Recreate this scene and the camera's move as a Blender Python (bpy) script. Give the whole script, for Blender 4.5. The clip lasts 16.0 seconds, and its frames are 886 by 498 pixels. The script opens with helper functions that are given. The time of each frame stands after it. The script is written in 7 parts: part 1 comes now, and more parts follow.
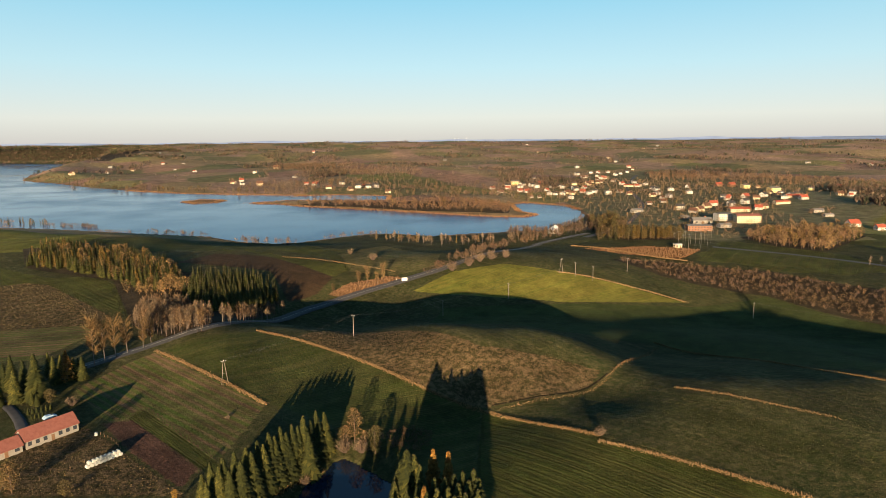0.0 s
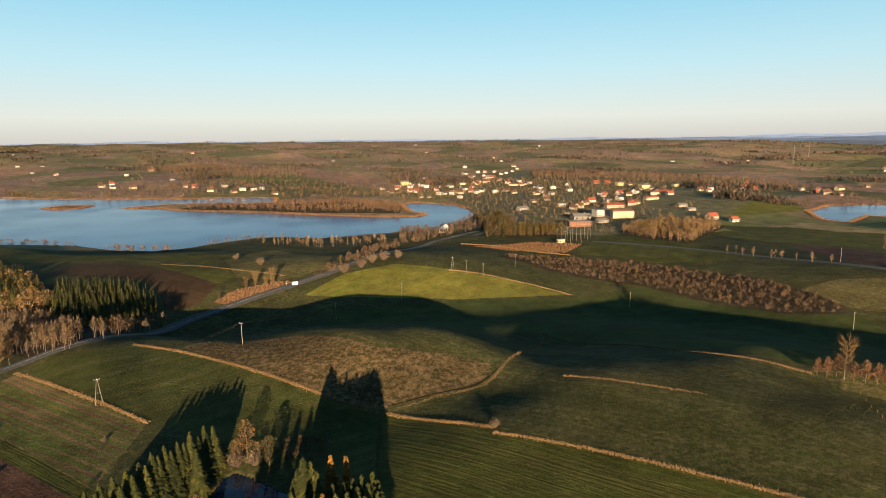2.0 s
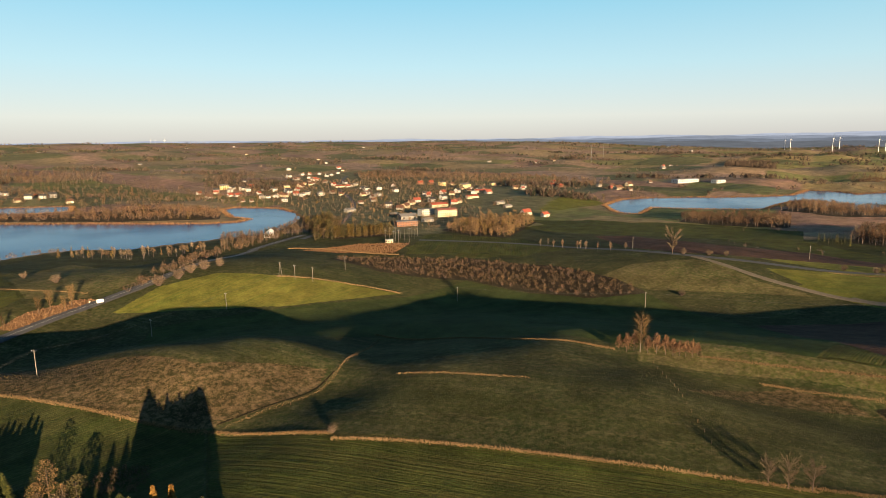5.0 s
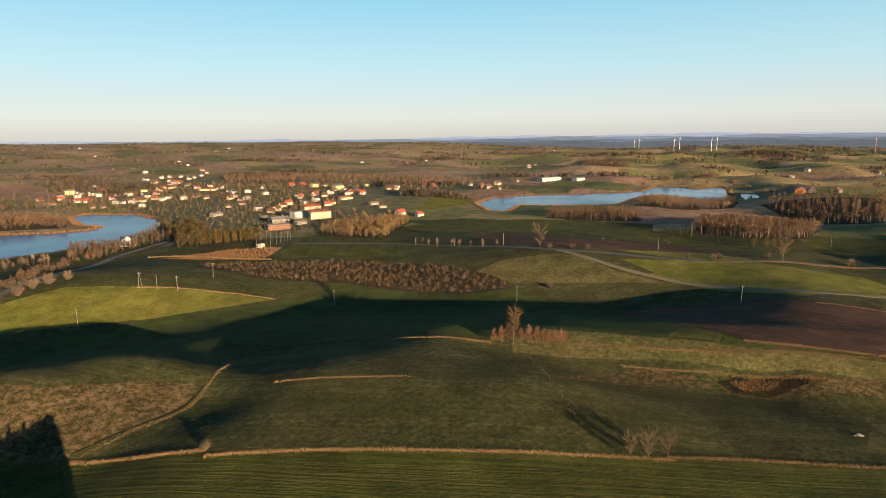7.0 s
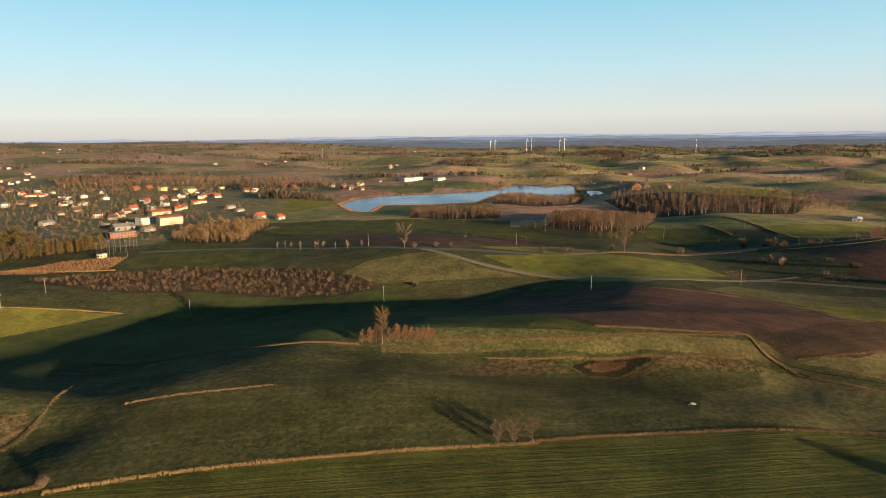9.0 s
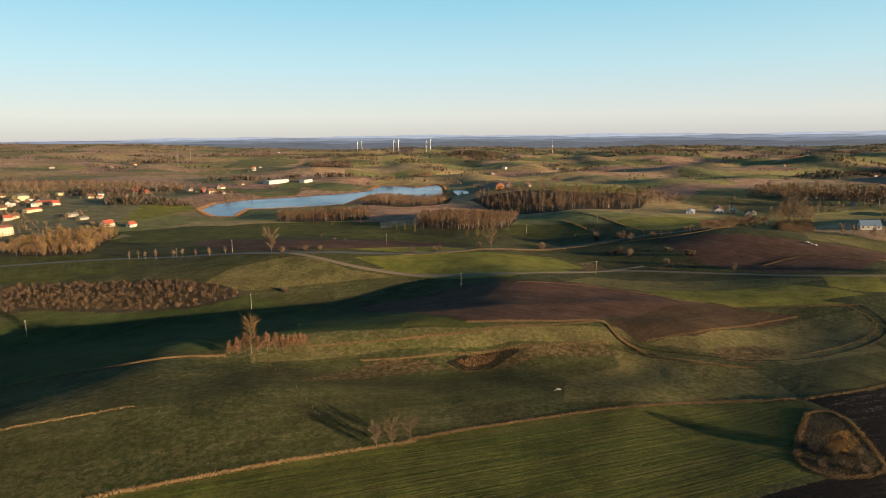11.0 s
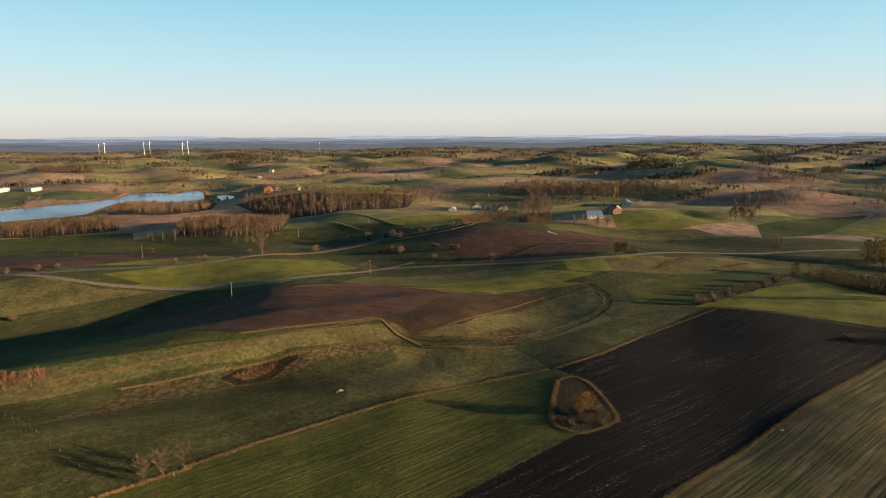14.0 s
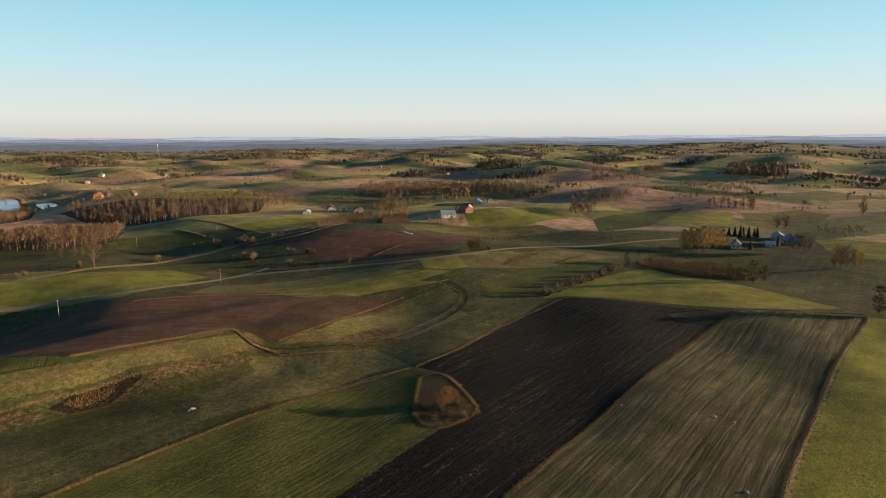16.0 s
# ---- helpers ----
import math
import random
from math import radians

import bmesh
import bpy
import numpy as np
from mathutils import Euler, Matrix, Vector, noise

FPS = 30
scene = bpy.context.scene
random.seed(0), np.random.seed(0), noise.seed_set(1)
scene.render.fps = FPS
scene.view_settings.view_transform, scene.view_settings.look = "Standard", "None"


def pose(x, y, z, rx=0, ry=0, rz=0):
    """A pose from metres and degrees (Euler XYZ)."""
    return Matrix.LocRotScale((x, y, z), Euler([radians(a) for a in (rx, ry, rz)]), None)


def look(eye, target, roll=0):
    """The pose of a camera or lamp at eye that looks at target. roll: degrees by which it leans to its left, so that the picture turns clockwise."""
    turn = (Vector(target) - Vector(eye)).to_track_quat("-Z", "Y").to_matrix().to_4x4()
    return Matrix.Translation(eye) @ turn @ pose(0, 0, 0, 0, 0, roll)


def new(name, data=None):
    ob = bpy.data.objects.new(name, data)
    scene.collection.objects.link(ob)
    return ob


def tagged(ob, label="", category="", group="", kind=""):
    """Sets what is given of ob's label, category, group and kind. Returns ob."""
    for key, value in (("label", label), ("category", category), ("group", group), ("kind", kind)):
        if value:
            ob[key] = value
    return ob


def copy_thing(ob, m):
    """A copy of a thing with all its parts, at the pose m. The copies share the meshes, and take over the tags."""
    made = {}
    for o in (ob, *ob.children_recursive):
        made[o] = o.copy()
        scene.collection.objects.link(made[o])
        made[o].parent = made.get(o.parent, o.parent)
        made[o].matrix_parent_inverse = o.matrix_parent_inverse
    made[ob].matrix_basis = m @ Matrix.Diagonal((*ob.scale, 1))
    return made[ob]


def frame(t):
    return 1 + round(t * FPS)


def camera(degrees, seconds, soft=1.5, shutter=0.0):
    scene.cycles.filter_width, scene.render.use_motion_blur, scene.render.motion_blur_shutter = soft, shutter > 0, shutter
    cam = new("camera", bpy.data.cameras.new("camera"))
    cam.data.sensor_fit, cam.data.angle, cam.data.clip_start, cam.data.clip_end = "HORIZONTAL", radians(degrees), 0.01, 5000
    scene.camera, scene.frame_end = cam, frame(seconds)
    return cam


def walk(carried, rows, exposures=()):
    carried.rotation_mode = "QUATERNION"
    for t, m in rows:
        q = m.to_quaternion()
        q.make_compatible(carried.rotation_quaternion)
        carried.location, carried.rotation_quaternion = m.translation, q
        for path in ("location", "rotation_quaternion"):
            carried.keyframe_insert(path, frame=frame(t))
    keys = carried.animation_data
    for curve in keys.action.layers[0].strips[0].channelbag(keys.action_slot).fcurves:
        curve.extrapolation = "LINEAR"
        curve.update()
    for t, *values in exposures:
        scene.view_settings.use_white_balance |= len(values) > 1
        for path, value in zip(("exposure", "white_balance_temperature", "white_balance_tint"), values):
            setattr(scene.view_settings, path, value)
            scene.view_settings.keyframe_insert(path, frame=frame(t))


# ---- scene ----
# ---- camera ----
cam = camera(71.18, 16.0, soft=0.5)
# seconds, heading, pitch, lean: the camera hovers in one place and turns
TURNS = [
    (0.0, 0.00, -9.93, -0.58),
    (0.5, -2.68, -9.95, -0.58),
    (1.0, -5.20, -9.97, -0.59),
    (1.5, -7.66, -9.97, -0.59),
    (2.0, -10.13, -9.99, -0.58),
    (2.5, -12.62, -9.99, -0.56),
    (3.0, -15.15, -9.99, -0.54),
    (3.5, -17.87, -9.99, -0.53),
    (4.0, -20.62, -10.00, -0.53),
    (6.5, -34.59, -10.03, -0.55),
    (7.0, -37.69, -10.06, -0.55),
    (7.5, -41.03, -10.08, -0.54),
    (8.0, -44.38, -10.11, -0.53),
    (8.5, -47.42, -10.12, -0.50),
    (9.0, -50.32, -10.12, -0.46),
    (11.5, -65.98, -10.12, -0.44),
    (12.0, -69.75, -10.12, -0.40),
    (12.5, -73.18, -10.11, -0.36),
    (13.0, -76.61, -10.09, -0.32),
    (13.5, -80.03, -10.08, -0.29),
    (14.0, -83.45, -10.06, -0.27),
    (14.5, -86.86, -10.04, -0.26),
    (15.0, -90.25, -10.02, -0.26),
    (15.5, -93.57, -10.00, -0.25),
    (16.0, -96.80, -9.99, -0.24),
]
HOVER = 95.0
EXPOSURE = 1.94
walk(cam, [(t, pose(0, 0, HOVER, 90 + p, 0, h) @ pose(0, 0, 0, 0, 0, lean)) for t, h, p, lean in TURNS], [(0.0, EXPOSURE), (16.0, EXPOSURE)])

# ---- world, sun ----
SKY_LEVEL = 5.6
SUN_AZ, SUN_EL = 184.0, 7.5  # compass degrees from +y, clockwise
world = bpy.data.worlds.new("world")
scene.world = world
world.use_nodes = True
wn, wl = world.node_tree.nodes, world.node_tree.links
sky = wn.new("ShaderNodeTexSky")
sky.sky_type, sky.sun_disc = "NISHITA", False
sky.sun_elevation, sky.sun_rotation = radians(SUN_EL), radians(SUN_AZ)
sky.altitude, sky.air_density, sky.dust_density, sky.ozone_density = 150, 1.0, 0.15, 3.0
# pale haze low down, clearer blue above, round the whole horizon
way = wn.new("ShaderNodeTexCoord")
split = wn.new("ShaderNodeSeparateXYZ")
wl.new(way.outputs["Generated"], split.inputs[0])
fade = wn.new("ShaderNodeValToRGB")
SKY = [(0.0, (0.62, 0.61, 0.62)), (0.035, (0.80, 0.80, 0.76)), (0.11, (0.58, 0.82, 0.88)), (0.21, (0.33, 0.70, 0.86)), (0.45, (0.10, 0.26, 0.42)), (1.0, (0.05, 0.13, 0.25))]
stops = fade.color_ramp.elements
while len(stops) < len(SKY):
    stops.new(0.5)
for e, (p, c) in zip(stops, SKY):
    e.position, e.color = p, (*c, 1)
wl.new(split.outputs[2], fade.inputs[0])
blend = wn.new("ShaderNodeMix")
blend.data_type = "RGBA"
blend.inputs[0].default_value = 0.82
wl.new(sky.outputs["Color"], blend.inputs[6])
scale = wn.new("ShaderNodeMix")
scale.data_type, scale.blend_type = "RGBA", "MULTIPLY"
scale.inputs[0].default_value = 1.0
scale.inputs[7].default_value = (SKY_LEVEL, SKY_LEVEL, SKY_LEVEL, 1)
wl.new(fade.outputs[0], scale.inputs[6])
wl.new(scale.outputs[2], blend.inputs[7])
wl.new(blend.outputs[2], wn["Background"].inputs["Color"])
wn["Background"].inputs["Strength"].default_value = 0.048
sun_data = bpy.data.lights.new("sun", "SUN")
sun_data.energy, sun_data.angle, sun_data.color = 5.0, radians(0.6), (1.0, 0.72, 0.42)
sun = new("sun", sun_data)
az, el = radians(SUN_AZ), radians(SUN_EL)
to_sun = Vector((math.sin(az) * math.cos(el), math.cos(az) * math.cos(el), math.sin(el)))
sun.matrix_world = look(to_sun * 500, (0, 0, 0))

# ---- the land ----
EYE = 95.0
LAKE_Z, LAKE2_Z = -5.0, -5.0


def seg_dist(x, y, line):
    """Distance from the points (x, y) to an open polyline."""
    d = np.full(np.shape(x), 1e9)
    for (ax, ay), (bx, by) in zip(line[:-1], line[1:]):
        ux, uy = bx - ax, by - ay
        s = np.clip(((x - ax) * ux + (y - ay) * uy) / (ux * ux + uy * uy + 1e-9), 0, 1)
        d = np.minimum(d, np.hypot(x - ax - s * ux, y - ay - s * uy))
    return d


def inside_dist(x, y, poly):
    """Signed distance to a closed outline, positive inside."""
    d = seg_dist(x, y, list(poly) + [poly[0]])
    odd = np.zeros(np.shape(x), bool)
    for (ax, ay), (bx, by) in zip(poly, list(poly[1:]) + [poly[0]]):
        hit = (ay > y) != (by > y)
        odd ^= hit & (x < (bx - ax) * (y - ay) / (by - ay + 1e-12) + ax)
    return np.where(odd, d, -d)


def smooth(a, b, v):
    s = np.clip((v - a) / (b - a), 0, 1)
    return s * s * (3 - 2 * s)


# rounded hills: x, y, radius across, height
HILLS = [
    (66, 452, 75, 11), (-20, 470, 60, 4), (372, 338, 75, 7), (352, 150, 62, 8), (150, 150, 60, 4),
    (60, 205, 70, 3), (5, 252, 45, 4), (-160, 470, 90, 8), (-330, 560, 110, 6), (560, -30, 80, 9), (430, -40, 70, 5),
    (700, -120, 90, 8), (520, -210, 60, 6), (345, -190, 60, 3), (800, 120, 120, 6), (620, 80, 70, 3), (655, 235, 75, 5), (530, 130, 45, 3),
    (1050, 330, 160, 16), (1300, 80, 180, 16), (1100, -260, 150, 14), (1500, -500, 220, 20), (900, -420, 130, 10),
]
HOLLOWS = [(208, 400, 80, 5), (-75, 350, 45, 3), (62, 220, 28, 5), (240, 105, 15, 3), (470, 120, 50, 4), (352, -22, 50, 4), (-25, 165, 40, 2)]
CREST = [(-110, 297), (-71, 285), (-22, 277), (28, 257), (62, 240)]
CREST_MID = [(66, 240), (100, 208), (150, 162)]
CREST_EAST = [(180, 212), (215, 188), (280, 106), (325, 50)]
VALLEY = [(-70, 362), (40, 376), (185, 352), (285, 272), (340, 205)]
DIP_WEST = [(8, 213), (25, 218), (41, 225), (57, 231), (75, 245), (99, 273)]
DIP = [(168, 182), (226, 110), (262, 46)]


def height(x, y):
    """Height of the land without the lakes."""
    x, y = np.asarray(x, float), np.asarray(y, float)
    r = np.hypot(x, y)
    h = np.zeros(np.shape(x))
    for hx, hy, w, a in HILLS:
        h = h + a * np.exp(-((x - hx) ** 2 + (y - hy) ** 2) / (w * w))
    for hx, hy, w, a in HOLLOWS:
        h = h - a * np.exp(-((x - hx) ** 2 + (y - hy) ** 2) / (w * w))
    wave = 1 + 0.16 * np.sin(x / 19 + 0.5) + 0.10 * np.sin(x / 8.3 + y / 13)
    h = h + wave * 8.0 * np.exp(-(seg_dist(x, y, CREST) / 42) ** 2) + 5.0 * np.exp(-(seg_dist(x, y, CREST_MID) / 38) ** 2)
    h = h + wave * 7.5 * np.exp(-(seg_dist(x, y, CREST_EAST) / 38) ** 2) - 12.0 * np.exp(-(seg_dist(x, y, VALLEY) / 56) ** 2)
    h = h - 4.5 * np.exp(-(seg_dist(x, y, DIP) / 22) ** 2) - 8.0 * np.exp(-(seg_dist(x, y, DIP_WEST) / 30) ** 2)
    mid = smooth(300, 700, r)
    h = h + mid * (1.8 * np.sin(x / 47 + 0.6 * np.sin(y / 71)) * np.sin(y / 53 + 1.3) + 2.2 * np.sin(x / 88 + y / 131 + 0.7))
    rolls = smooth(340, 560, r) * smooth(0.72, 0.92, x / (r + 1))
    h = h + rolls * (5.0 * np.sin(x / 41 + 0.9 * np.sin(y / 66)) * np.sin(y / 48 + 1.0) + 3.2 * np.sin(x / 75 - y / 61 + 0.5))
    near_east = smooth(150, 210, x) * (1 - smooth(0, 60, y)) * (1 - smooth(330, 420, r))
    h = h + near_east * (1.2 * np.sin(y / 13.5 + x / 70 + 0.4) + 0.45 * np.sin(x / 23 - y / 29 + 1.0))
    far = smooth(900, 2600, r)
    hills = smooth(1250, 1900, r) * (0.3 + 0.7 * smooth(0.55, 0.85, x / (r + 1))) * (1 - 0.75 * smooth(2600, 4400, r))
    h = h + hills * (11 * np.sin(x / 92 + 1.2 * np.sin(y / 210)) * np.sin(y / 84 + 0.9 * np.sin(x / 160)) + 7 * np.sin(x / 150 + y / 118))
    h = h + far * (1 - 0.7 * smooth(3000, 4700, r)) * (7 * np.sin(x / 210 + 1.1 * np.sin(y / 330)) * np.sin(y / 190 + 0.4) + 6 * np.sin(x / 390 - y / 270 + 2.0))
    az = np.degrees(np.arctan2(x, y))
    rim = 84 - 58 * smooth(30, 52, az) * (1 - 0.55 * smooth(84, 112, az)) + 12 * np.sin(az / 3.1) * smooth(40, 60, az)
    h = h + rim * np.clip((r - 1400) / 3450, 0, 1) ** 1.35 + far * 5 * np.sin(r / 230 + 3 * x / (r + 1))
    return h


LAKE = [(-774.8, 777.8), (-544.9, 755.9), (-462.7, 735.3), (-355.1, 695.8), (-253.5, 663.9), (-210.8, 626.9), (-165.8, 610.1), (-137.4, 622.3), (-110.4, 650.5), (-76.8, 672.6), (-51.8, 670.9), (-14.3, 652.1), (28.4, 665.4), (79.1, 678.9), (111.4, 685.4), (140.8, 706.1), (188.0, 810.3), (195.0, 891.1), (188.0, 947.2), (133.9, 996.6), (108.4, 972.2), (109.7, 862.8), (127.6, 834.4), (109.1, 810.6), (72.2, 813.7), (12.9, 844.2), (-68.2, 892.9), (-139.0, 929.5), (-215.8, 969.3), (-261.3, 1009), (-319.5, 1033), (-258.8, 1076), (-177.0, 1058), (-95.0, 1059), (-97.5, 1147), (-197.6, 1183), (-280.4, 1168)]
LAKE_WEST = [(-261.3, 1178), (-388.2, 1206), (-514.9, 1247), (-673.8, 1338), (-850.9, 1478), (-1005, 1619), (-1193, 1764), (-1379, 2091), (-1499, 2390), (-1668, 2915), (-1946, 3636), (-2014, 3799), (-2480, 3513), (-3253, 2812), (-774.8, 777.8), (-481.9, 766.6)]
LAKE_EAST = [(634.1, 734.5), (711.7, 787.1), (780.7, 787.8), (836.4, 756.4), (887.1, 732.1), (939.5, 707.0), (1015, 696.0), (1128, 744.8), (1143, 699.6), (1125, 649.5), (1208, 644.3), (1149, 597.0), (965.5, 500.8), (873.7, 493.4), (874.5, 534.1), (930.3, 625.5), (870.8, 613.6), (780.6, 576.2), (733.6, 605.2), (699.4, 632.5), (665.6, 671.9), (592.3, 620.3), (581.3, 643.3), (602.3, 685.1)]
LAKE_COVE = [(1077, 540.1), (1093, 520.6), (1025, 477.9), (972.3, 477.2)]
POND = [(-41.1, 170.5), (-36.9, 174.9), (-35.4, 181.7), (-32.2, 183.7), (-24.1, 176.7), (-16.4, 168.8), (-14.1, 160.3), (-22.9, 153.7), (-41.8, 155.4), (-42.1, 162.2)]
ISLAND = [(-449.1, 1066), (-413.9, 1033), (-386.8, 1050), (-381.3, 1089), (-426.9, 1105)]
WATERS = [LAKE, LAKE_WEST, LAKE_EAST, LAKE_COVE]


def ground(x, y):
    """Height of the ground, with lake beds and shores."""
    x, y = np.asarray(x, float), np.asarray(y, float)
    h = height(x, y)
    sd = np.full(np.shape(x), -1e9)
    for poly in WATERS:
        sd = np.maximum(sd, inside_dist(x, y, poly))
    sd = np.minimum(sd, -inside_dist(x, y, ISLAND))
    shore = LAKE_Z + 0.35 + np.maximum(h - LAKE_Z - 0.35, 0) * smooth(0, 90, -sd)
    bed = LAKE_Z - 0.3 - np.minimum(np.maximum(sd, 0) * 0.08, 2.5)
    h = np.where(sd > 0, bed, np.where(sd > -120, np.maximum(shore + 0.012 * np.minimum(-sd, 60), LAKE_Z + 0.3), h))
    ps = inside_dist(x, y, POND)
    return np.where(ps > 0, np.minimum(h, -6.2), np.where(ps > -14, -5.0 + (h + 5.0) * smooth(0, 14, -ps) + 0.3, h))


def gz(x, y):
    return float(ground(np.array([x]), np.array([y]))[0])


# ---- materials ----
class Nodes:
    """A short hand for node trees."""

    def __init__(self, name):
        self.m = bpy.data.materials.new(name)
        self.m.use_nodes = True
        self.t = self.m.node_tree
        self.b = self.t.nodes["Principled BSDF"]

    def put(self, sock, v):
        if v is None:
            return
        if isinstance(v, bpy.types.NodeSocket):
            self.t.links.new(v, sock)
        elif isinstance(v, tuple) and len(v) == 3 and sock.type == "RGBA":
            sock.default_value = (*v, 1)
        else:
            sock.default_value = v

    def node(self, kind, **ins):
        n = self.t.nodes.new(kind)
        for k, v in ins.items():
            self.put(n.inputs[k.replace("_", " ")], v)
        return n

    def math(self, op, a, b=0.0, clamp=False):
        n = self.t.nodes.new("ShaderNodeMath")
        n.operation, n.use_clamp = op, clamp
        self.put(n.inputs[0], a)
        self.put(n.inputs[1], b)
        return n.outputs[0]

    def noise(self, scale, detail=3.0, rough=0.6, vec=None):
        return self.node("ShaderNodeTexNoise", Scale=scale, Detail=detail, Roughness=rough, Vector=vec).outputs["Fac"]

    def span(self, v, a, b, c=0.0, d=1.0):
        n = self.t.nodes.new("ShaderNodeMapRange")
        for s, val in zip((0, 1, 2, 3, 4), (v, a, b, c, d)):
            self.put(n.inputs[s], val)
        return n.outputs[0]

    def mix(self, f, a, b, blend="MIX"):
        n = self.t.nodes.new("ShaderNodeMix")
        n.data_type, n.blend_type = "RGBA", blend
        self.put(n.inputs[0], f)
        self.put(n.inputs[6], a)
        self.put(n.inputs[7], b)
        return n.outputs[2]

    def attr(self, name):
        n = self.t.nodes.new("ShaderNodeAttribute")
        n.attribute_name = name
        return n.outputs["Fac"]

    def where(self):
        return self.t.nodes.new("ShaderNodeNewGeometry").outputs["Position"]

    def bump(self, h, strength, dist):
        n = self.node("ShaderNodeBump", Height=h, Strength=strength, Distance=dist)
        self.put(self.b.inputs["Normal"], n.outputs[0])

    def done(self, color, rough=0.9, spec=0.2, metal=0.0):
        self.put(self.b.inputs["Base Color"], color)
        self.put(self.b.inputs["Roughness"], rough)
        self.b.inputs["Specular IOR Level"].default_value = spec
        self.b.inputs["Metallic"].default_value = metal
        return self.m


def plain(name, a, b, scale=2.0, rough=0.8, spec=0.3, metal=0.0, bump=0.0):
    """Two tones mottled at two scales, with a little of each island's own shade."""
    n = Nodes(name)
    p = n.where()
    f = n.math("ADD", n.math("MULTIPLY", n.noise(scale, 4, 0.65, p), 0.7), n.math("MULTIPLY", n.noise(scale * 6, 2, 0.6, p), 0.3))
    if bump:
        n.bump(n.noise(scale * 5, 3, 0.6, p), 0.5, bump)
    return n.done(n.mix(n.span(f, 0.35, 0.65), a, b), rough, spec, metal)


def island(name, stops, rough=0.85, spec=0.15, trans=0.0):
    """Foliage and twigs: every leaf or twig takes its own tone."""
    n = Nodes(name)
    g = n.t.nodes.new("ShaderNodeNewGeometry")
    o = n.t.nodes.new("ShaderNodeObjectInfo")
    f = n.math("ADD", n.math("MULTIPLY", g.outputs["Random Per Island"], 0.6), n.math("MULTIPLY", n.noise(0.09, 2, 0.5, g.outputs["Position"]), 0.8))
    f = n.math("SUBTRACT", f, 0.2)
    f = n.math("ADD", f, n.math("MULTIPLY", n.math("SUBTRACT", o.outputs["Random"], 0.5), 0.3))
    r = n.t.nodes.new("ShaderNodeValToRGB")
    el = r.color_ramp.elements
    while len(el) < len(stops):
        el.new(0.5)
    for i, c in enumerate(stops):
        el[i].position, el[i].color = (i / (len(stops) - 1)) ** 0.7, (*c, 1)
    n.put(r.inputs[0], f)
    m = n.done(r.outputs[0], rough, spec)
    return m


# fields: outline, kind, and which two corners its rows run along
FIELDS = []


def field(poly, kind, along=(0, 1), turn=None):
    (ax, ay), (bx, by) = poly[along[0]], poly[along[1]]
    FIELDS.append((poly, kind, math.atan2(by - ay, bx - ax) if turn is None else radians(turn)))


# green lea of the valley
field([(-20, 300), (60, 300), (105, 296), (180, 200), (205, 175), (262, 110), (300, 220), (298, 300), (240, 350), (215, 400), (160, 385), (80, 380), (0, 380)], "lea", (0, 2))
# winter crop
field([(13.6, 211.2), (32.8, 194.9), (48.5, 181.9), (65.5, 169.8), (80.0, 157.8), (93.0, 145.1), (57.0, 107.9), (12.4, 109.1), (7.4, 150.5), (10.0, 177.1)], "crop", (0, 4), -43)
field([(108.8, 130.5), (124.9, 119.2), (156.8, 92.9), (187.4, 66.3), (219.0, 32.8), (249.0, -14.9), (237.4, -18.7), (206.9, -13.3), (193.9, -20.8), (178.3, -6.2), (157.7, 9.4), (122.4, 29.9), (104.5, 77.7)], "crop", (1, 5), -43)
field([(18.9, 205.7), (49.2, 177.5), (86.1, 151.5), (133.9, 109.5), (185.2, 63.1), (223.3, 27.0), (160.2, 16.8), (68.6, 84.6), (13.0, 163.6)], "crop", (2, 4), -43)
field([(-126.7, 267.9), (-90.2, 283.4), (-68.7, 272.0), (-45.0, 253.4), (-19.2, 231.9), (13.1, 213.4), (7.4, 150.5), (-15.6, 181.5), (-44.8, 202.8), (-65.8, 214.5), (-92.6, 237.0)], "thin_crop", (0, 1))
field([(-2685, 3371), (-2498, 3537), (-1320, 2466), (-1519, 3167), (-2031, 3876), (-2975, 3749)], "scrub")
field([(-20.8, 405.3), (6.3, 430.7), (43.3, 439.8), (81.4, 424.5), (121.5, 411.4), (158.5, 391.5), (114.3, 385.5), (77.4, 382.7), (27.8, 393.6)], "grass", (0, 2))
field([(205.9, 499.1), (262.3, 543.1), (308.0, 519.3), (323.0, 466.1), (324.7, 418.3), (275.1, 429.9), (242.6, 445.5)], "crop", (0, 1))
field([(361.8, 563.0), (433.7, 578.6), (514.3, 529.0), (546.2, 450.3), (546.5, 359.3), (528.1, 279.2), (496.7, 226.6), (474.2, 293.7), (482.4, 397.6), (405.9, 484.4)], "crop", (0, 3))
field([(198.5, 478.5), (258.8, 563.8), (298.8, 523.0), (327.0, 491.5), (325.2, 445.1), (281.0, 420.0), (262.8, 458.0)], "crop", (0, 1))
field([(-333.4, 456.8), (-276.5, 424.2), (-240.3, 420.4), (-192.7, 373.7), (-172.4, 335.3), (-184.6, 331.4), (-267.9, 406.7), (-300.0, 408.9)], "crop", (1, 4))
field([(-581.4, 749.2), (-526.2, 729.6), (-322.9, 583.6), (-319.2, 527.5), (-346.3, 509.3), (-396.3, 506.5)], "grass", (0, 2))
field([(-162.3, 512.7), (-116.0, 538.1), (-13.4, 444.3), (-20.0, 433.3), (-65.7, 460.9)], "crop", (1, 2))
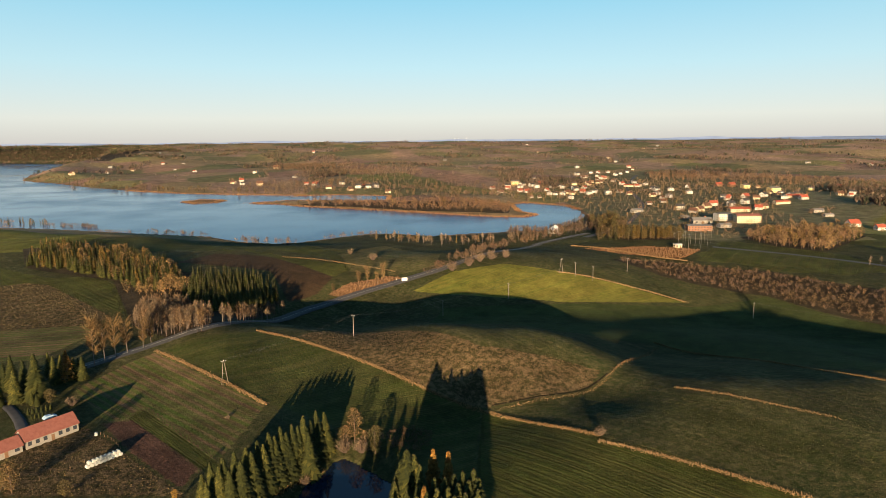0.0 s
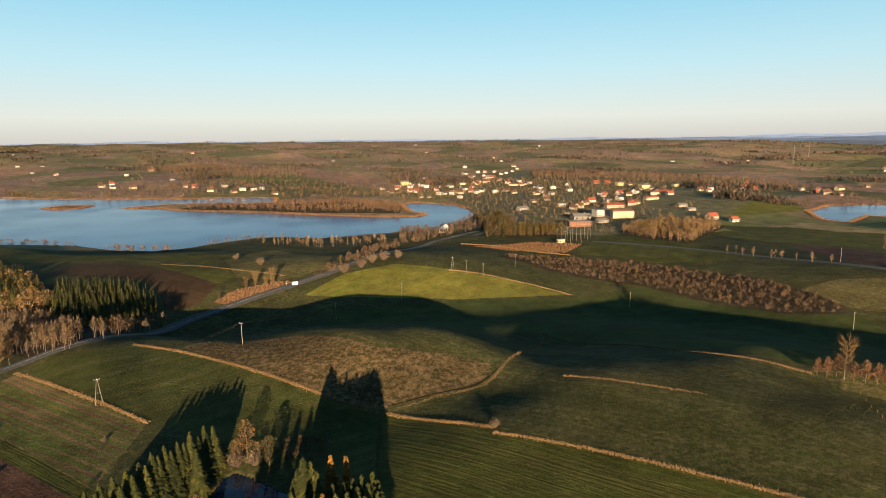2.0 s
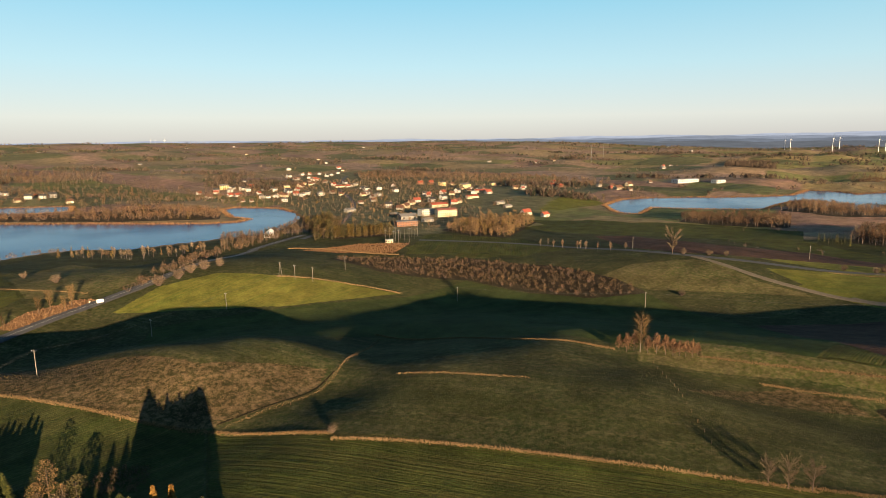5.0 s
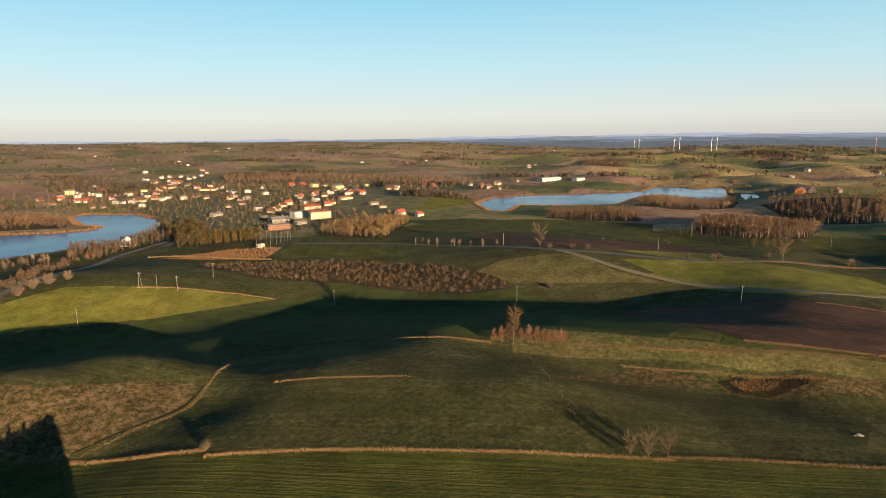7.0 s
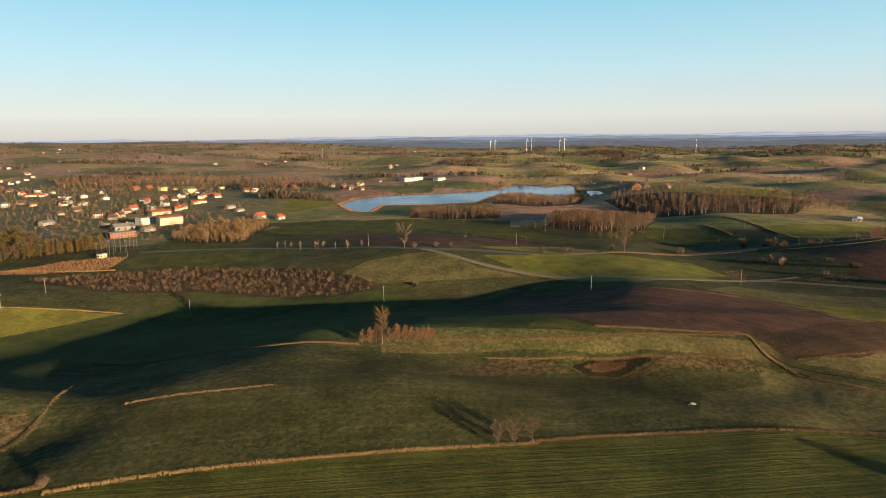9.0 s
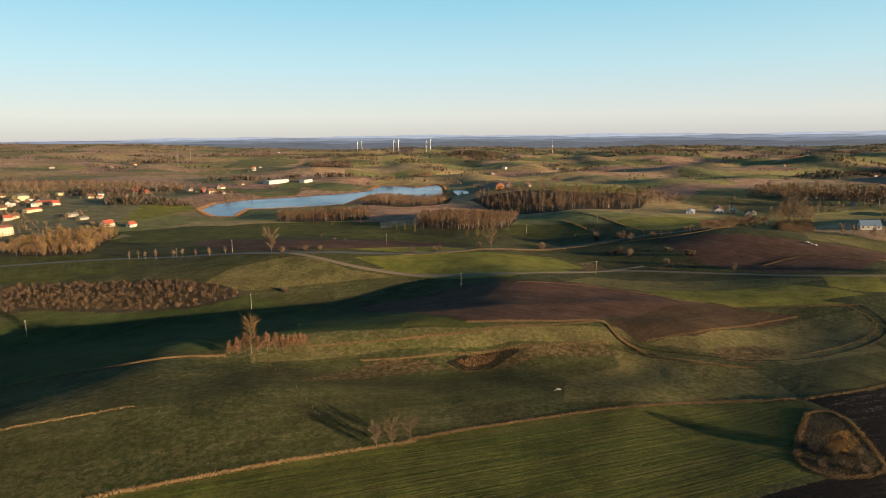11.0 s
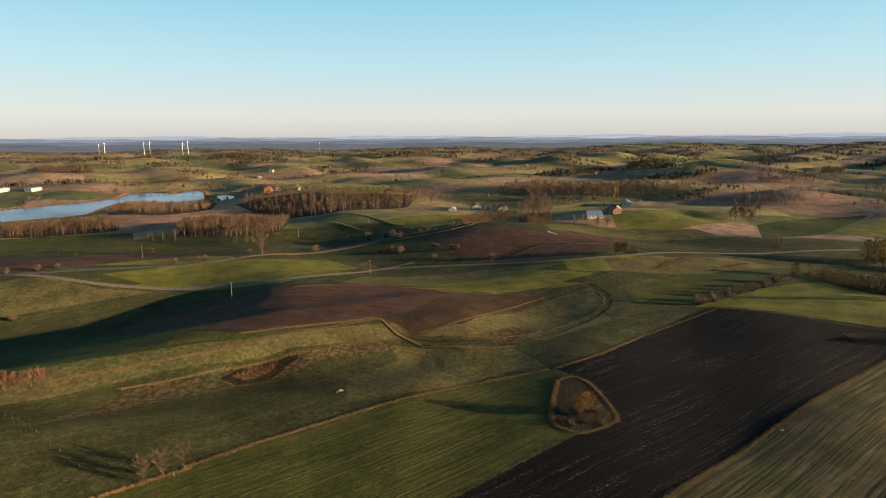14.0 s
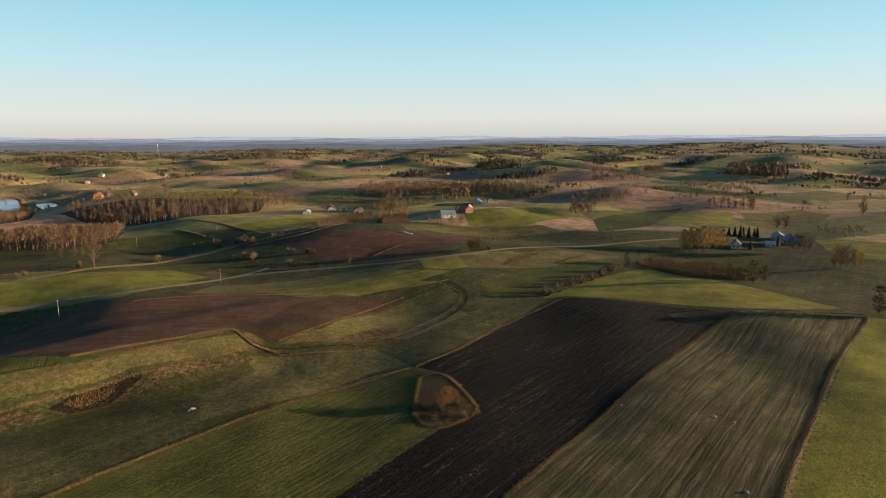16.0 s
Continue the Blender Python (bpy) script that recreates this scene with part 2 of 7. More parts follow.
field([(-213.3, 263.8), (-248.2, 310.0), (-214.9, 313.0), (-185.9, 319.5), (-177.1, 293.3), (-182.3, 262.7)], "garden", (1, 3))
field([(139.1, -109.1), (176.5, -145.1), (242.6, -211.9), (290.2, -264.4), (268.1, -295.4), (188.5, -259.2), (129.9, -150.9)], "sunlit_grass", (0, 3))
field([(355.4, -103.1), (400.9, -155.9), (434.5, -212.9), (373.1, -234.3), (335.5, -247.7), (307.4, -262.0), (308.6, -201.5), (327.4, -168.3), (354.0, -120.3)], "grass", (0, 5))
field([(664.7, -322.7), (753.7, -418.9), (739.8, -465.0), (654.7, -405.8), (624.2, -335.2)], "grass", (0, 1))
field([(391.6, 76.9), (439.9, 38.7), (431.8, -17.4), (419.7, -56.3), (400.4, -31.0), (383.8, 20.2)], "grass", (0, 2))
field([(360.9, 320.3), (367.7, 302.9), (364.3, 267.7), (376.3, 232.2), (304.4, 302.2), (284.5, 340.7), (320.9, 343.0)], "meadow2", (0, 2))
field([(372.2, 253.3), (404.8, 235.7), (435.7, 198.1), (436.4, 165.6), (397.5, 161.2), (390.7, 205.2)], "grass", (0, 2))
# rough tan grass
field([(-66.7, 274.6), (-50.7, 288.6), (-22.4, 276.2), (15.0, 245.1), (45.0, 242.7), (62.9, 235.1), (55.0, 225.0), (36.2, 215.8), (15.1, 212.9), (-14.6, 229.2), (-39.4, 248.1)], "rough", (0, 4))
field([(167.5, 151.4), (191.1, 150.9), (213.4, 141.3), (223.9, 126.0), (224.0, 115.7), (203.2, 131.6), (178.4, 146.3)], "rough", (0, 2))
field([(227.3, 117.5), (239.1, 111.1), (255.9, 90.0), (270.4, 64.8), (265.2, 63.3), (252.7, 82.1), (239.3, 94.4), (224.7, 111.1)], "rough", (0, 3))
field([(226.9, 116.1), (248.7, 98.6), (274.2, 60.3), (271.3, 51.7), (248.4, 87.7), (228.3, 106.2)], "rough", (0, 2))
field([(-77.3, 402.3), (-64.4, 418.7), (-37.8, 428.5), (-25.5, 423.8), (-48.1, 412.1), (-69.3, 399.2)], "reed", (0, 2))
field([(121.4, 524.9), (176.5, 533.8), (219.6, 515.9), (190.6, 484.8), (144.8, 499.5)], "reed", (0, 2))
POOL = [(228.1, 118.3), (236.8, 114.5), (250.6, 100.6), (252.7, 92.2), (245.9, 96.1), (235.2, 101.1), (226.5, 110.5)]
POOL_REEDS = [(232.0, 115.2), (239.7, 110.7), (247.1, 101.1), (242.9, 100.9), (231.5, 109.2)]
field(POOL, "wet")
field([(233.6, 145.0), (260.0, 153.6), (273.7, 145.6), (263.3, 114.2)], "crop", (0, 1))
# sunlit strip of the pasture: paler meadow2 colour stands for the sun on it
field([(195.6, 201.7), (223.3, 167.3), (252.8, 120.3), (295.6, 51.3), (279.6, 49.9), (254.4, 99.0), (221.4, 141.9), (178.0, 182.6)], "meadow2", (0, 2))
# ploughed land
field([(307.3, 225.3), (336.9, 207.2), (356.2, 186.5), (358.4, 169.0), (365.9, 131.6), (388.2, 102.1), (385.6, 61.6), (360.6, 28.7), (316.0, 49.4), (292.5, 71.1), (264.1, 107.8), (259.0, 121.1), (266.1, 153.9)], "plough_red", (2, 6))
field([(294.3, 64.9), (317.7, 49.0), (372.9, 24.3), (378.8, -21.3), (355.4, -1.6), (301.1, 24.3), (286.1, 47.9)], "plough_mix", (1, 2))
field([(248.6, -17.7), (266.7, -40.9), (315.6, -73.1), (351.8, -116.0), (334.1, -144.1), (304.8, -195.9), (277.9, -161.7), (221.5, -106.4), (176.4, -59.7), (148.9, -33.7), (126.4, -3.9), (140.4, 25.7), (155.2, 11.5), (174.1, -6.0), (188.3, -19.6), (203.2, -37.3), (235.5, -31.5)], "plough", (5, 9))
field([(148.9, -33.7), (176.4, -59.7), (221.5, -106.4), (277.9, -161.7), (304.5, -197.3), (303.8, -235.2), (290.5, -262.1), (230.5, -196.6), (184.6, -151.2), (140.1, -107.4), (116.9, -80.1), (125.5, -11.6)], "strip", (0, 3))
field([(397.5, 474.4), (426.4, 455.3), (437.8, 360.8), (494.2, 318.4), (479.4, 228.1), (445.7, 275.9), (406.3, 299.1), (366.7, 337.8), (356.7, 381.1)], "plough_red", (1, 4))
field([(565.8, 88.5), (562.1, 47.9), (555.9, -33.3), (585.3, -106.3), (481.4, -60.1), (464.3, -14.6), (490.7, 42.6)], "plough_red", (0, 4))
field([(-199.3, 452.1), (-180.0, 480.4), (-132.3, 468.7), (-77.6, 427.3), (-84.6, 401.3), (-99.6, 385.4), (-122.0, 430.1), (-165.0, 438.7)], "plough_mix", (1, 3))
field([(-145.6, 230.1), (-135.9, 255.5), (-129.2, 264.9), (-65.4, 213.1), (-68.6, 180.2), (-72.3, 167.0), (-95.0, 183.7), (-120.7, 204.6)], "garden", (2, 3))
field([(-118.3, 200.1), (-108.5, 202.1), (-73.6, 170.1), (-74.2, 159.5), (-98.7, 180.2)], "plough_red", (1, 2))
field([(-308.7, 389.9), (-296.8, 404.3), (-284.5, 412.2), (-263.4, 403.2), (-184.3, 331.4), (-184.8, 316.5), (-213.7, 311.1), (-244.6, 305.2)], "rough", (2, 4))
field([(-175.4, 506.4), (-115.8, 472.5), (-60.6, 451.0), (-77.6, 427.3), (-131.8, 466.7)], "crop", (0, 2))
field([(-84.2, 492.8), (-53.7, 558.4), (-1.8, 479.8), (-5.9, 443.0), (-33.8, 429.1), (-67.2, 438.3)], "meadow2", (0, 1))
field([(236.3, -18.6), (241.5, -26.2), (228.4, -32.4), (210.9, -36.2), (202.1, -37.3), (190.7, -23.6), (193.1, -15.2), (204.7, -13.3)], "scrub", (0, 3))
field([(138.3, -105.4), (163.4, -129.7), (185.4, -151.9), (216.1, -181.8), (244.0, -210.7), (292.0, -265.1), (289.3, -264.0), (241.3, -210.2), (212.7, -180.6), (182.3, -150.9), (160.6, -129.2), (137.9, -108.1)], "verge", (0, 4))
field([(309.6, -159.6), (310.7, -176.4), (307.4, -197.4), (294.2, -186.3), (291.0, -172.0), (297.2, -159.7)], "scrub", (0, 2))
# patchwork of the eastern hills
field([(356.2, 133.1), (375.5, 94.1), (366.1, 56.8), (370.6, 21.5), (319.8, 49.3), (298.6, 65.9), (282.7, 82.1), (263.0, 115.9), (262.2, 139.7), (317.4, 146.7)], "plough_red", (1, 3))
field([(384.4, 74.1), (421.7, 35.3), (423.1, -0.5), (412.1, -20.7), (394.3, -7.4), (377.9, 18.1), (372.7, 44.2)], "crop", (0, 2))
field([(371.6, 111.8), (421.7, 105.8), (451.1, -0.2), (447.7, -39.3), (423.1, -0.5), (395.3, 61.4)], "meadow2", (0, 2))
field([(480.3, 127.7), (486.7, 119.9), (471.6, 104.7), (450.6, 113.1)], "rough", (0, 2))
field([(479.2, 75.0), (491.9, 54.9), (484.5, 39.1), (470.8, 67.1)], "rough", (0, 2))
field([(520.0, 128.2), (530.4, 103.0), (513.0, 90.0), (505.5, 112.4)], "rough", (0, 2))
field([(293.4, 15.7), (313.1, -1.9), (312.1, -14.9), (285.4, -2.1), (283.7, 12.5)], "rough", (0, 2))
field([(456.2, -36.4), (472.3, -80.0), (478.8, -114.9), (446.6, -101.7), (423.4, -57.0), (429.4, -38.0)], "grass", (0, 2))
field([(459.7, 211.5), (461.5, 288.1), (407.0, 317.3), (406.0, 295.1), (437.7, 241.8)], "grass", (0, 2))
field([(273.3, 57.4), (274.5, 41.9), (276.8, 17.0), (273.8, -2.2), (260.6, 25.0), (260.6, 49.5)], "meadow2", (0, 2))
field([(423.4, 239.4), (439.2, 197.7), (484.8, 152.7), (465.4, 119.0), (410.0, 147.4), (401.9, 208.5)], "grass", (0, 2))
field([(460.7, -66.2), (488.5, -159.9), (474.1, -202.8), (432.0, -124.8), (426.8, -69.5)], "meadow2", (0, 1))
field([(387.5, -70.6), (420.5, -129.8), (420.0, -163.1), (361.4, -104.8), (358.4, -75.8)], "crop", (0, 1))
field([(301.5, 5.4), (349.2, -13.6), (357.4, -44.5), (330.2, -53.8), (288.3, -16.5)], "meadow2", (0, 2))
field([(704.8, -264.2), (792.3, -375.6), (794.9, -425.1), (643.7, -306.1), (601.4, -232.0)], "lea", (0, 1))
field([(719.2, -110.1), (791.6, -219.0), (712.9, -239.1), (653.3, -168.5), (660.5, -107.4)], "grass", (0, 1))
field([(930.9, 346.9), (1102, 243.7), (1079, 164.7), (885.4, 234.8), (846.1, 295.7)], "grass", (0, 1))
field([(1014, 84.2), (991.0, -42.1), (917.5, -89.3), (855.0, -4.9), (956.8, 79.8)], "meadow2", (0, 1))
field([(669.1, -27.9), (650.3, -105.7), (656.8, -188.5), (620.0, -202.3), (613.1, -111.3), (568.4, -34.1)], "meadow2", (0, 2))
field([(741.5, -473.9), (775.6, -585.8), (727.3, -589.4), (623.9, -486.9), (658.9, -436.2)], "meadow2", (0, 1))
field([(535.9, -419.4), (498.8, -461.4), (431.9, -401.3), (452.4, -375.5)], "grass", (0, 1))
field([(637.2, 251.5), (650.8, 180.0), (605.3, 147.2), (589.0, 184.0), (588.6, 228.3)], "crop", (0, 1))
field([(664.9, 137.9), (747.8, 89.4), (745.8, 36.3), (605.6, 73.0), (612.0, 116.8)], "grass", (0, 1))
field([(344.2, 86.2), (404.3, 44.5), (402.2, -20.4), (398.3, -48.2), (387.5, -7.4), (359.9, 39.4)], "grass", (0, 2))
field([(419.1, 625.2), (479.6, 583.0), (529.0, 477.1), (523.0, 365.4), (462.1, 451.7), (400.3, 523.6)], "crop", (0, 2))
field([(386.2, 281.1), (437.7, 241.8), (465.7, 164.1), (433.9, 117.5), (375.3, 148.3), (382.1, 239.5)], "grass", (0, 2))
field([(389.3, 557.8), (511.3, 531.9), (584.3, 486.2), (602.2, 397.5), (541.8, 356.6), (480.9, 429.0), (409.4, 500.1)], "crop", (0, 3))
field([(527.7, 850.2), (627.5, 870.4), (659.6, 810.0), (645.3, 740.9), (517.9, 691.9), (464.5, 733.2)], "grass", (0, 2))
field([(-322.5, 559.9), (-255.4, 596.3), (-142.2, 505.2), (-174.6, 490.6), (-254.6, 514.5)], "crop", (0, 2))
# dark ground under shrubs and woods, its colour standing for shade between stems
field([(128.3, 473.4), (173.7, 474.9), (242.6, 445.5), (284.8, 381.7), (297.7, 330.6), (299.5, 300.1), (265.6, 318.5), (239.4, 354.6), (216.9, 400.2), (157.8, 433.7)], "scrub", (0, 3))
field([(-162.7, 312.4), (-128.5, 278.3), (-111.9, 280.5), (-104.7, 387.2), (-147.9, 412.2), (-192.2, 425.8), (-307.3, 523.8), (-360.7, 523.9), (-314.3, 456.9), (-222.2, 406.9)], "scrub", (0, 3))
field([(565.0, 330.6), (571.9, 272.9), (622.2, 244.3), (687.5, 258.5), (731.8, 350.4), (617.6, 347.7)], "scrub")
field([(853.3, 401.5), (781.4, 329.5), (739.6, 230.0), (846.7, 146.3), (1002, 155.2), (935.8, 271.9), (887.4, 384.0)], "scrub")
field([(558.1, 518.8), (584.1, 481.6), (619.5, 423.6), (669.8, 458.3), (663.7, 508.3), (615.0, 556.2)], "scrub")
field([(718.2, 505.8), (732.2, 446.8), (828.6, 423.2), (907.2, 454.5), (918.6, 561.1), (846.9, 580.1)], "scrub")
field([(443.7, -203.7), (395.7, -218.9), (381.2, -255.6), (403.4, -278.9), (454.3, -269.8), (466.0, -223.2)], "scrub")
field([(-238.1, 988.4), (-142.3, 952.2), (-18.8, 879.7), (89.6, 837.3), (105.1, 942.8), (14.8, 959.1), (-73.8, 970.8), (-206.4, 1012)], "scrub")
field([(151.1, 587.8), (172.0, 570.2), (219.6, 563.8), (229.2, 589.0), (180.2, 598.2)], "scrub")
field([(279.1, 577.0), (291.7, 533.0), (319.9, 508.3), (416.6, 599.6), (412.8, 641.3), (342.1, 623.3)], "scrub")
# farmyard weeds, garden strips, brookside
field([(-138.7, 179.7), (-125.2, 200.1), (-101.5, 180.4), (-71.0, 155.6), (-122.0, 155.9)], "rough", (0, 1))
field([(-110.8, 203.8), (-109.1, 211.5), (-64.1, 169.3), (-68.6, 166.4)], "crop", (0, 3))
field([(293.4, 62.5), (378.2, 23.9), (372.5, -19.9), (283.4, 45.5)], "plough_mix", (0, 1))
field([(364.7, -68.0), (388.6, -76.1), (429.9, -118.9), (458.2, -170.7), (447.8, -188.9), (361.3, -107.5)], "lea", (2, 3))
# paler meadow colour stands for sunlight on the grass here and by the brook
field([(208.6, 59.8), (249.4, -16.8), (279.0, -0.2), (274.9, 41.3), (237.6, 67.4)], "meadow2", (0, 1))
field([(283.8, 42.4), (370.4, -21.6), (390.0, -48.5), (361.8, -55.4), (332.8, -38.3), (291.0, -0.2)], "meadow2", (0, 1))
# village yards
field([(192.3, 1198), (389.5, 1656), (616.2, 1746), (660.0, 1313), (839.2, 1125), (906.1, 949.2), (607.4, 812.8), (467.4, 683.4), (366.5, 589.1), (249.1, 556.4), (172.1, 613.1), (192.9, 827.7)], "yard", (0, 1))

# far plots: an uneven grid of fields, each with its own use and rows
PLOT = (128.0, 176.0)
DULL = [(0.187, 0.137, 0.076), (0.255, 0.159, 0.112), (0.085, 0.090, 0.041), (0.267, 0.168, 0.123), (0.193, 0.137, 0.074), (0.187, 0.110, 0.091), (0.109, 0.107, 0.049), (0.224, 0.159, 0.091)]
LUSH = [(0.167, 0.152, 0.054), (0.069, 0.086, 0.030), (0.242, 0.173, 0.084), (0.110, 0.120, 0.039), (0.202, 0.117, 0.090), (0.056, 0.068, 0.027), (0.213, 0.159, 0.073), (0.269, 0.178, 0.111)]


def hashed(i, j, k):
    """A steady random number from 0 to 1 for a plot."""
    v = np.sin(i * 127.1 + j * 311.7 + k * 74.7) * 43758.5453
    return v - np.floor(v)


def plots(x, y):
    """For points of the far land: the plot's two indices, the next plot's, and the distance to its edge."""
    u = (x * 0.906 + y * 0.423 + 34 * np.sin(y / 190) + 13 * np.sin(x / 61 + y / 87)) / PLOT[0]
    v = (-x * 0.423 + y * 0.906 + 40 * np.sin(x / 240) + 15 * np.sin(y / 73 - x / 95)) / PLOT[1]
    iu, iv = np.floor(u), np.floor(v)
    d1, d2 = np.full(np.shape(x), 9.0), np.full(np.shape(x), 9.0)
    a, b, a2, b2 = iu.copy(), iv.copy(), iu.copy(), iv.copy()
    for di in (-1, 0, 1):
        for dj in (-1, 0, 1):
            ci, cj = iu + di, iv + dj
            d = np.maximum(np.abs(u - ci - 0.15 - 0.7 * hashed(ci, cj, 1)), np.abs(v - cj - 0.15 - 0.7 * hashed(ci, cj, 2)))
            near = d < d1
            nxt = ~near & (d < d2)
            a2, b2 = np.where(near, a, np.where(nxt, ci, a2)), np.where(near, b, np.where(nxt, cj, b2))
            d2 = np.where(near, d1, np.where(nxt, d, d2))
            a, b, d1 = np.where(near, ci, a), np.where(near, cj, b), np.where(near, d, d1)
    return a, b, a2, b2, (d2 - d1) * 0.5 * PLOT[0]


KINDS = ["lea", "garden", "crop", "sunlit_grass", "thin_crop", "grass", "meadow2", "reed", "plough_red", "plough_mix", "plough", "strip", "yard", "scrub", "rough", "verge", "wet"]


def make_ground():
    ang = np.concatenate([np.arange(-40, 136, 0.33), np.arange(138, 318, 4.0)])
    rad = [60.0]
    while rad[-1] < 4920:
        rad.append(rad[-1] * (1.006 if rad[-1] < 420 else 1.009))
    rad = np.array([12.0, 30.0, 45.0] + rad)
    A, R = np.meshgrid(np.radians(ang), rad)
    X, Y = (R * np.sin(A)).ravel(), (R * np.cos(A)).ravel()
    Z = ground(X, Y)
    na, nr = len(ang), len(rad)
    i = np.arange(nr - 1)[:, None] * na + np.arange(na)[None]
    j = np.arange(nr - 1)[:, None] * na + (np.arange(na)[None] + 1) % na
    F = np.stack([i, i + na, j + na, j], -1).reshape(-1, 4)
    relief = np.full(len(X), 0.05)
    for poly, kind, _ in FIELDS:
        amount = {"crop": 0.014, "grass": 0.025, "sunlit_grass": 0.02, "thin_crop": 0.016, "rough": 0.11, "plough": 0.03, "plough_red": 0.04, "strip": 0.02, "garden": 0.05}.get(kind, 0.045)
        p = np.array(poly)
        near = np.nonzero((X > p[:, 0].min()) & (X < p[:, 0].max()) & (Y > p[:, 1].min()) & (Y < p[:, 1].max()))[0]
        relief[near] = np.where(inside_dist(X[near], Y[near], poly) > 0, amount, relief[near])
    wet = np.full(len(X), -1e9)
    for poly in WATERS + [POND]:
        wet = np.maximum(wet, inside_dist(X, Y, poly))
    relief *= (1 - 0.5 * smooth(350, 900, R.ravel())) * smooth(60, 90, R.ravel()) * smooth(0, 8, -wet)
    Z = Z + relief * np.random.default_rng(2).normal(size=len(X)).clip(-2, 2) * (1 + 1.5 * smooth(700, 2500, R.ravel()))
    me = bpy.data.meshes.new("ground")
    me.vertices.add(len(X) + 1)
    co = np.concatenate([np.stack([X, Y, Z], 1), [[0, 0, gz(0, 0)]]])
    me.vertices.foreach_set("co", co.ravel())
    cap = np.stack([np.full(na, len(X)), np.arange(na), (np.arange(na) + 1) % na], 1)
    loops = np.concatenate([F.ravel(), cap.ravel()])
    me.loops.add(len(loops))
    me.loops.foreach_set("vertex_index", loops)
    me.polygons.add(len(F) + len(cap))
    start = np.concatenate([np.arange(len(F)) * 4, len(F) * 4 + np.arange(len(cap)) * 3])
    me.polygons.foreach_set("loop_start", start)
    me.update(calc_edges=True)
    me.polygons.foreach_set("use_smooth", np.ones(len(me.polygons), bool))
    x, y = co[:, 0], co[:, 1]
    sd = {k: np.full(len(x), -40.0) for k in KINDS}
    rows, rows_v = x * 0.68 + y * 0.73, x * 0.73 - y * 0.68
    for poly, kind, a in FIELDS:
        p = np.array(poly)
        near = np.nonzero((x > p[:, 0].min() - 40) & (x < p[:, 0].max() + 40) & (y > p[:, 1].min() - 40) & (y < p[:, 1].max() + 40))[0]
        d = inside_dist(x[near], y[near], poly)
        sd[kind][near] = np.maximum(sd[kind][near], d)
        rows_v[near] = np.where(d > -1, x[near] * math.cos(a) + y[near] * math.sin(a), rows_v[near])
        rows[near] = np.where(d > -1, -x[near] * math.sin(a) + y[near] * math.cos(a), rows[near])
    lake = np.full(len(x), -1e9)
    for poly in WATERS:
        lake = np.maximum(lake, inside_dist(x, y, poly))
    sd["shore"] = np.clip(lake, -60, 10)
    sd["rows"] = rows
    sd["rows_v"] = rows_v
    sd["far"] = smooth(560, 800, np.hypot(x, y))
    lush = 0.25 + 0.6 * smooth(28, 62, np.degrees(np.arctan2(x, y)))
    pa, pb, _, _, _ = plots(x, y)
    pick = (hashed(pa, pb, 3) * 8).astype(int) % 8
    tone = np.where((hashed(pa, pb, 4) < lush)[:, None], np.array(LUSH)[pick], np.array(DULL)[pick])
    turn = np.where(hashed(pa, pb, 5) < 0.5, 0.43, 2.0) + 0.3 * hashed(pa, pb, 6)
    away = sd["far"] > 0.3
    free = np.all([sd[k] < -1 for k in KINDS], 0) & away
    sd["rows_v"] = np.where(free, x * np.cos(turn) + y * np.sin(turn), sd["rows_v"])
    sd["rows"] = np.where(free, -x * np.sin(turn) + y * np.cos(turn), sd["rows"])
    me.attributes.new("plot_tone", "FLOAT_COLOR", "POINT").data.foreach_set("color", np.concatenate([tone, np.ones((len(x), 1))], 1).astype(np.float32).ravel())
    for k, v in sd.items():
        me.attributes.new(k, "FLOAT", "POINT").data.foreach_set("value", v.astype(np.float32))
    return me


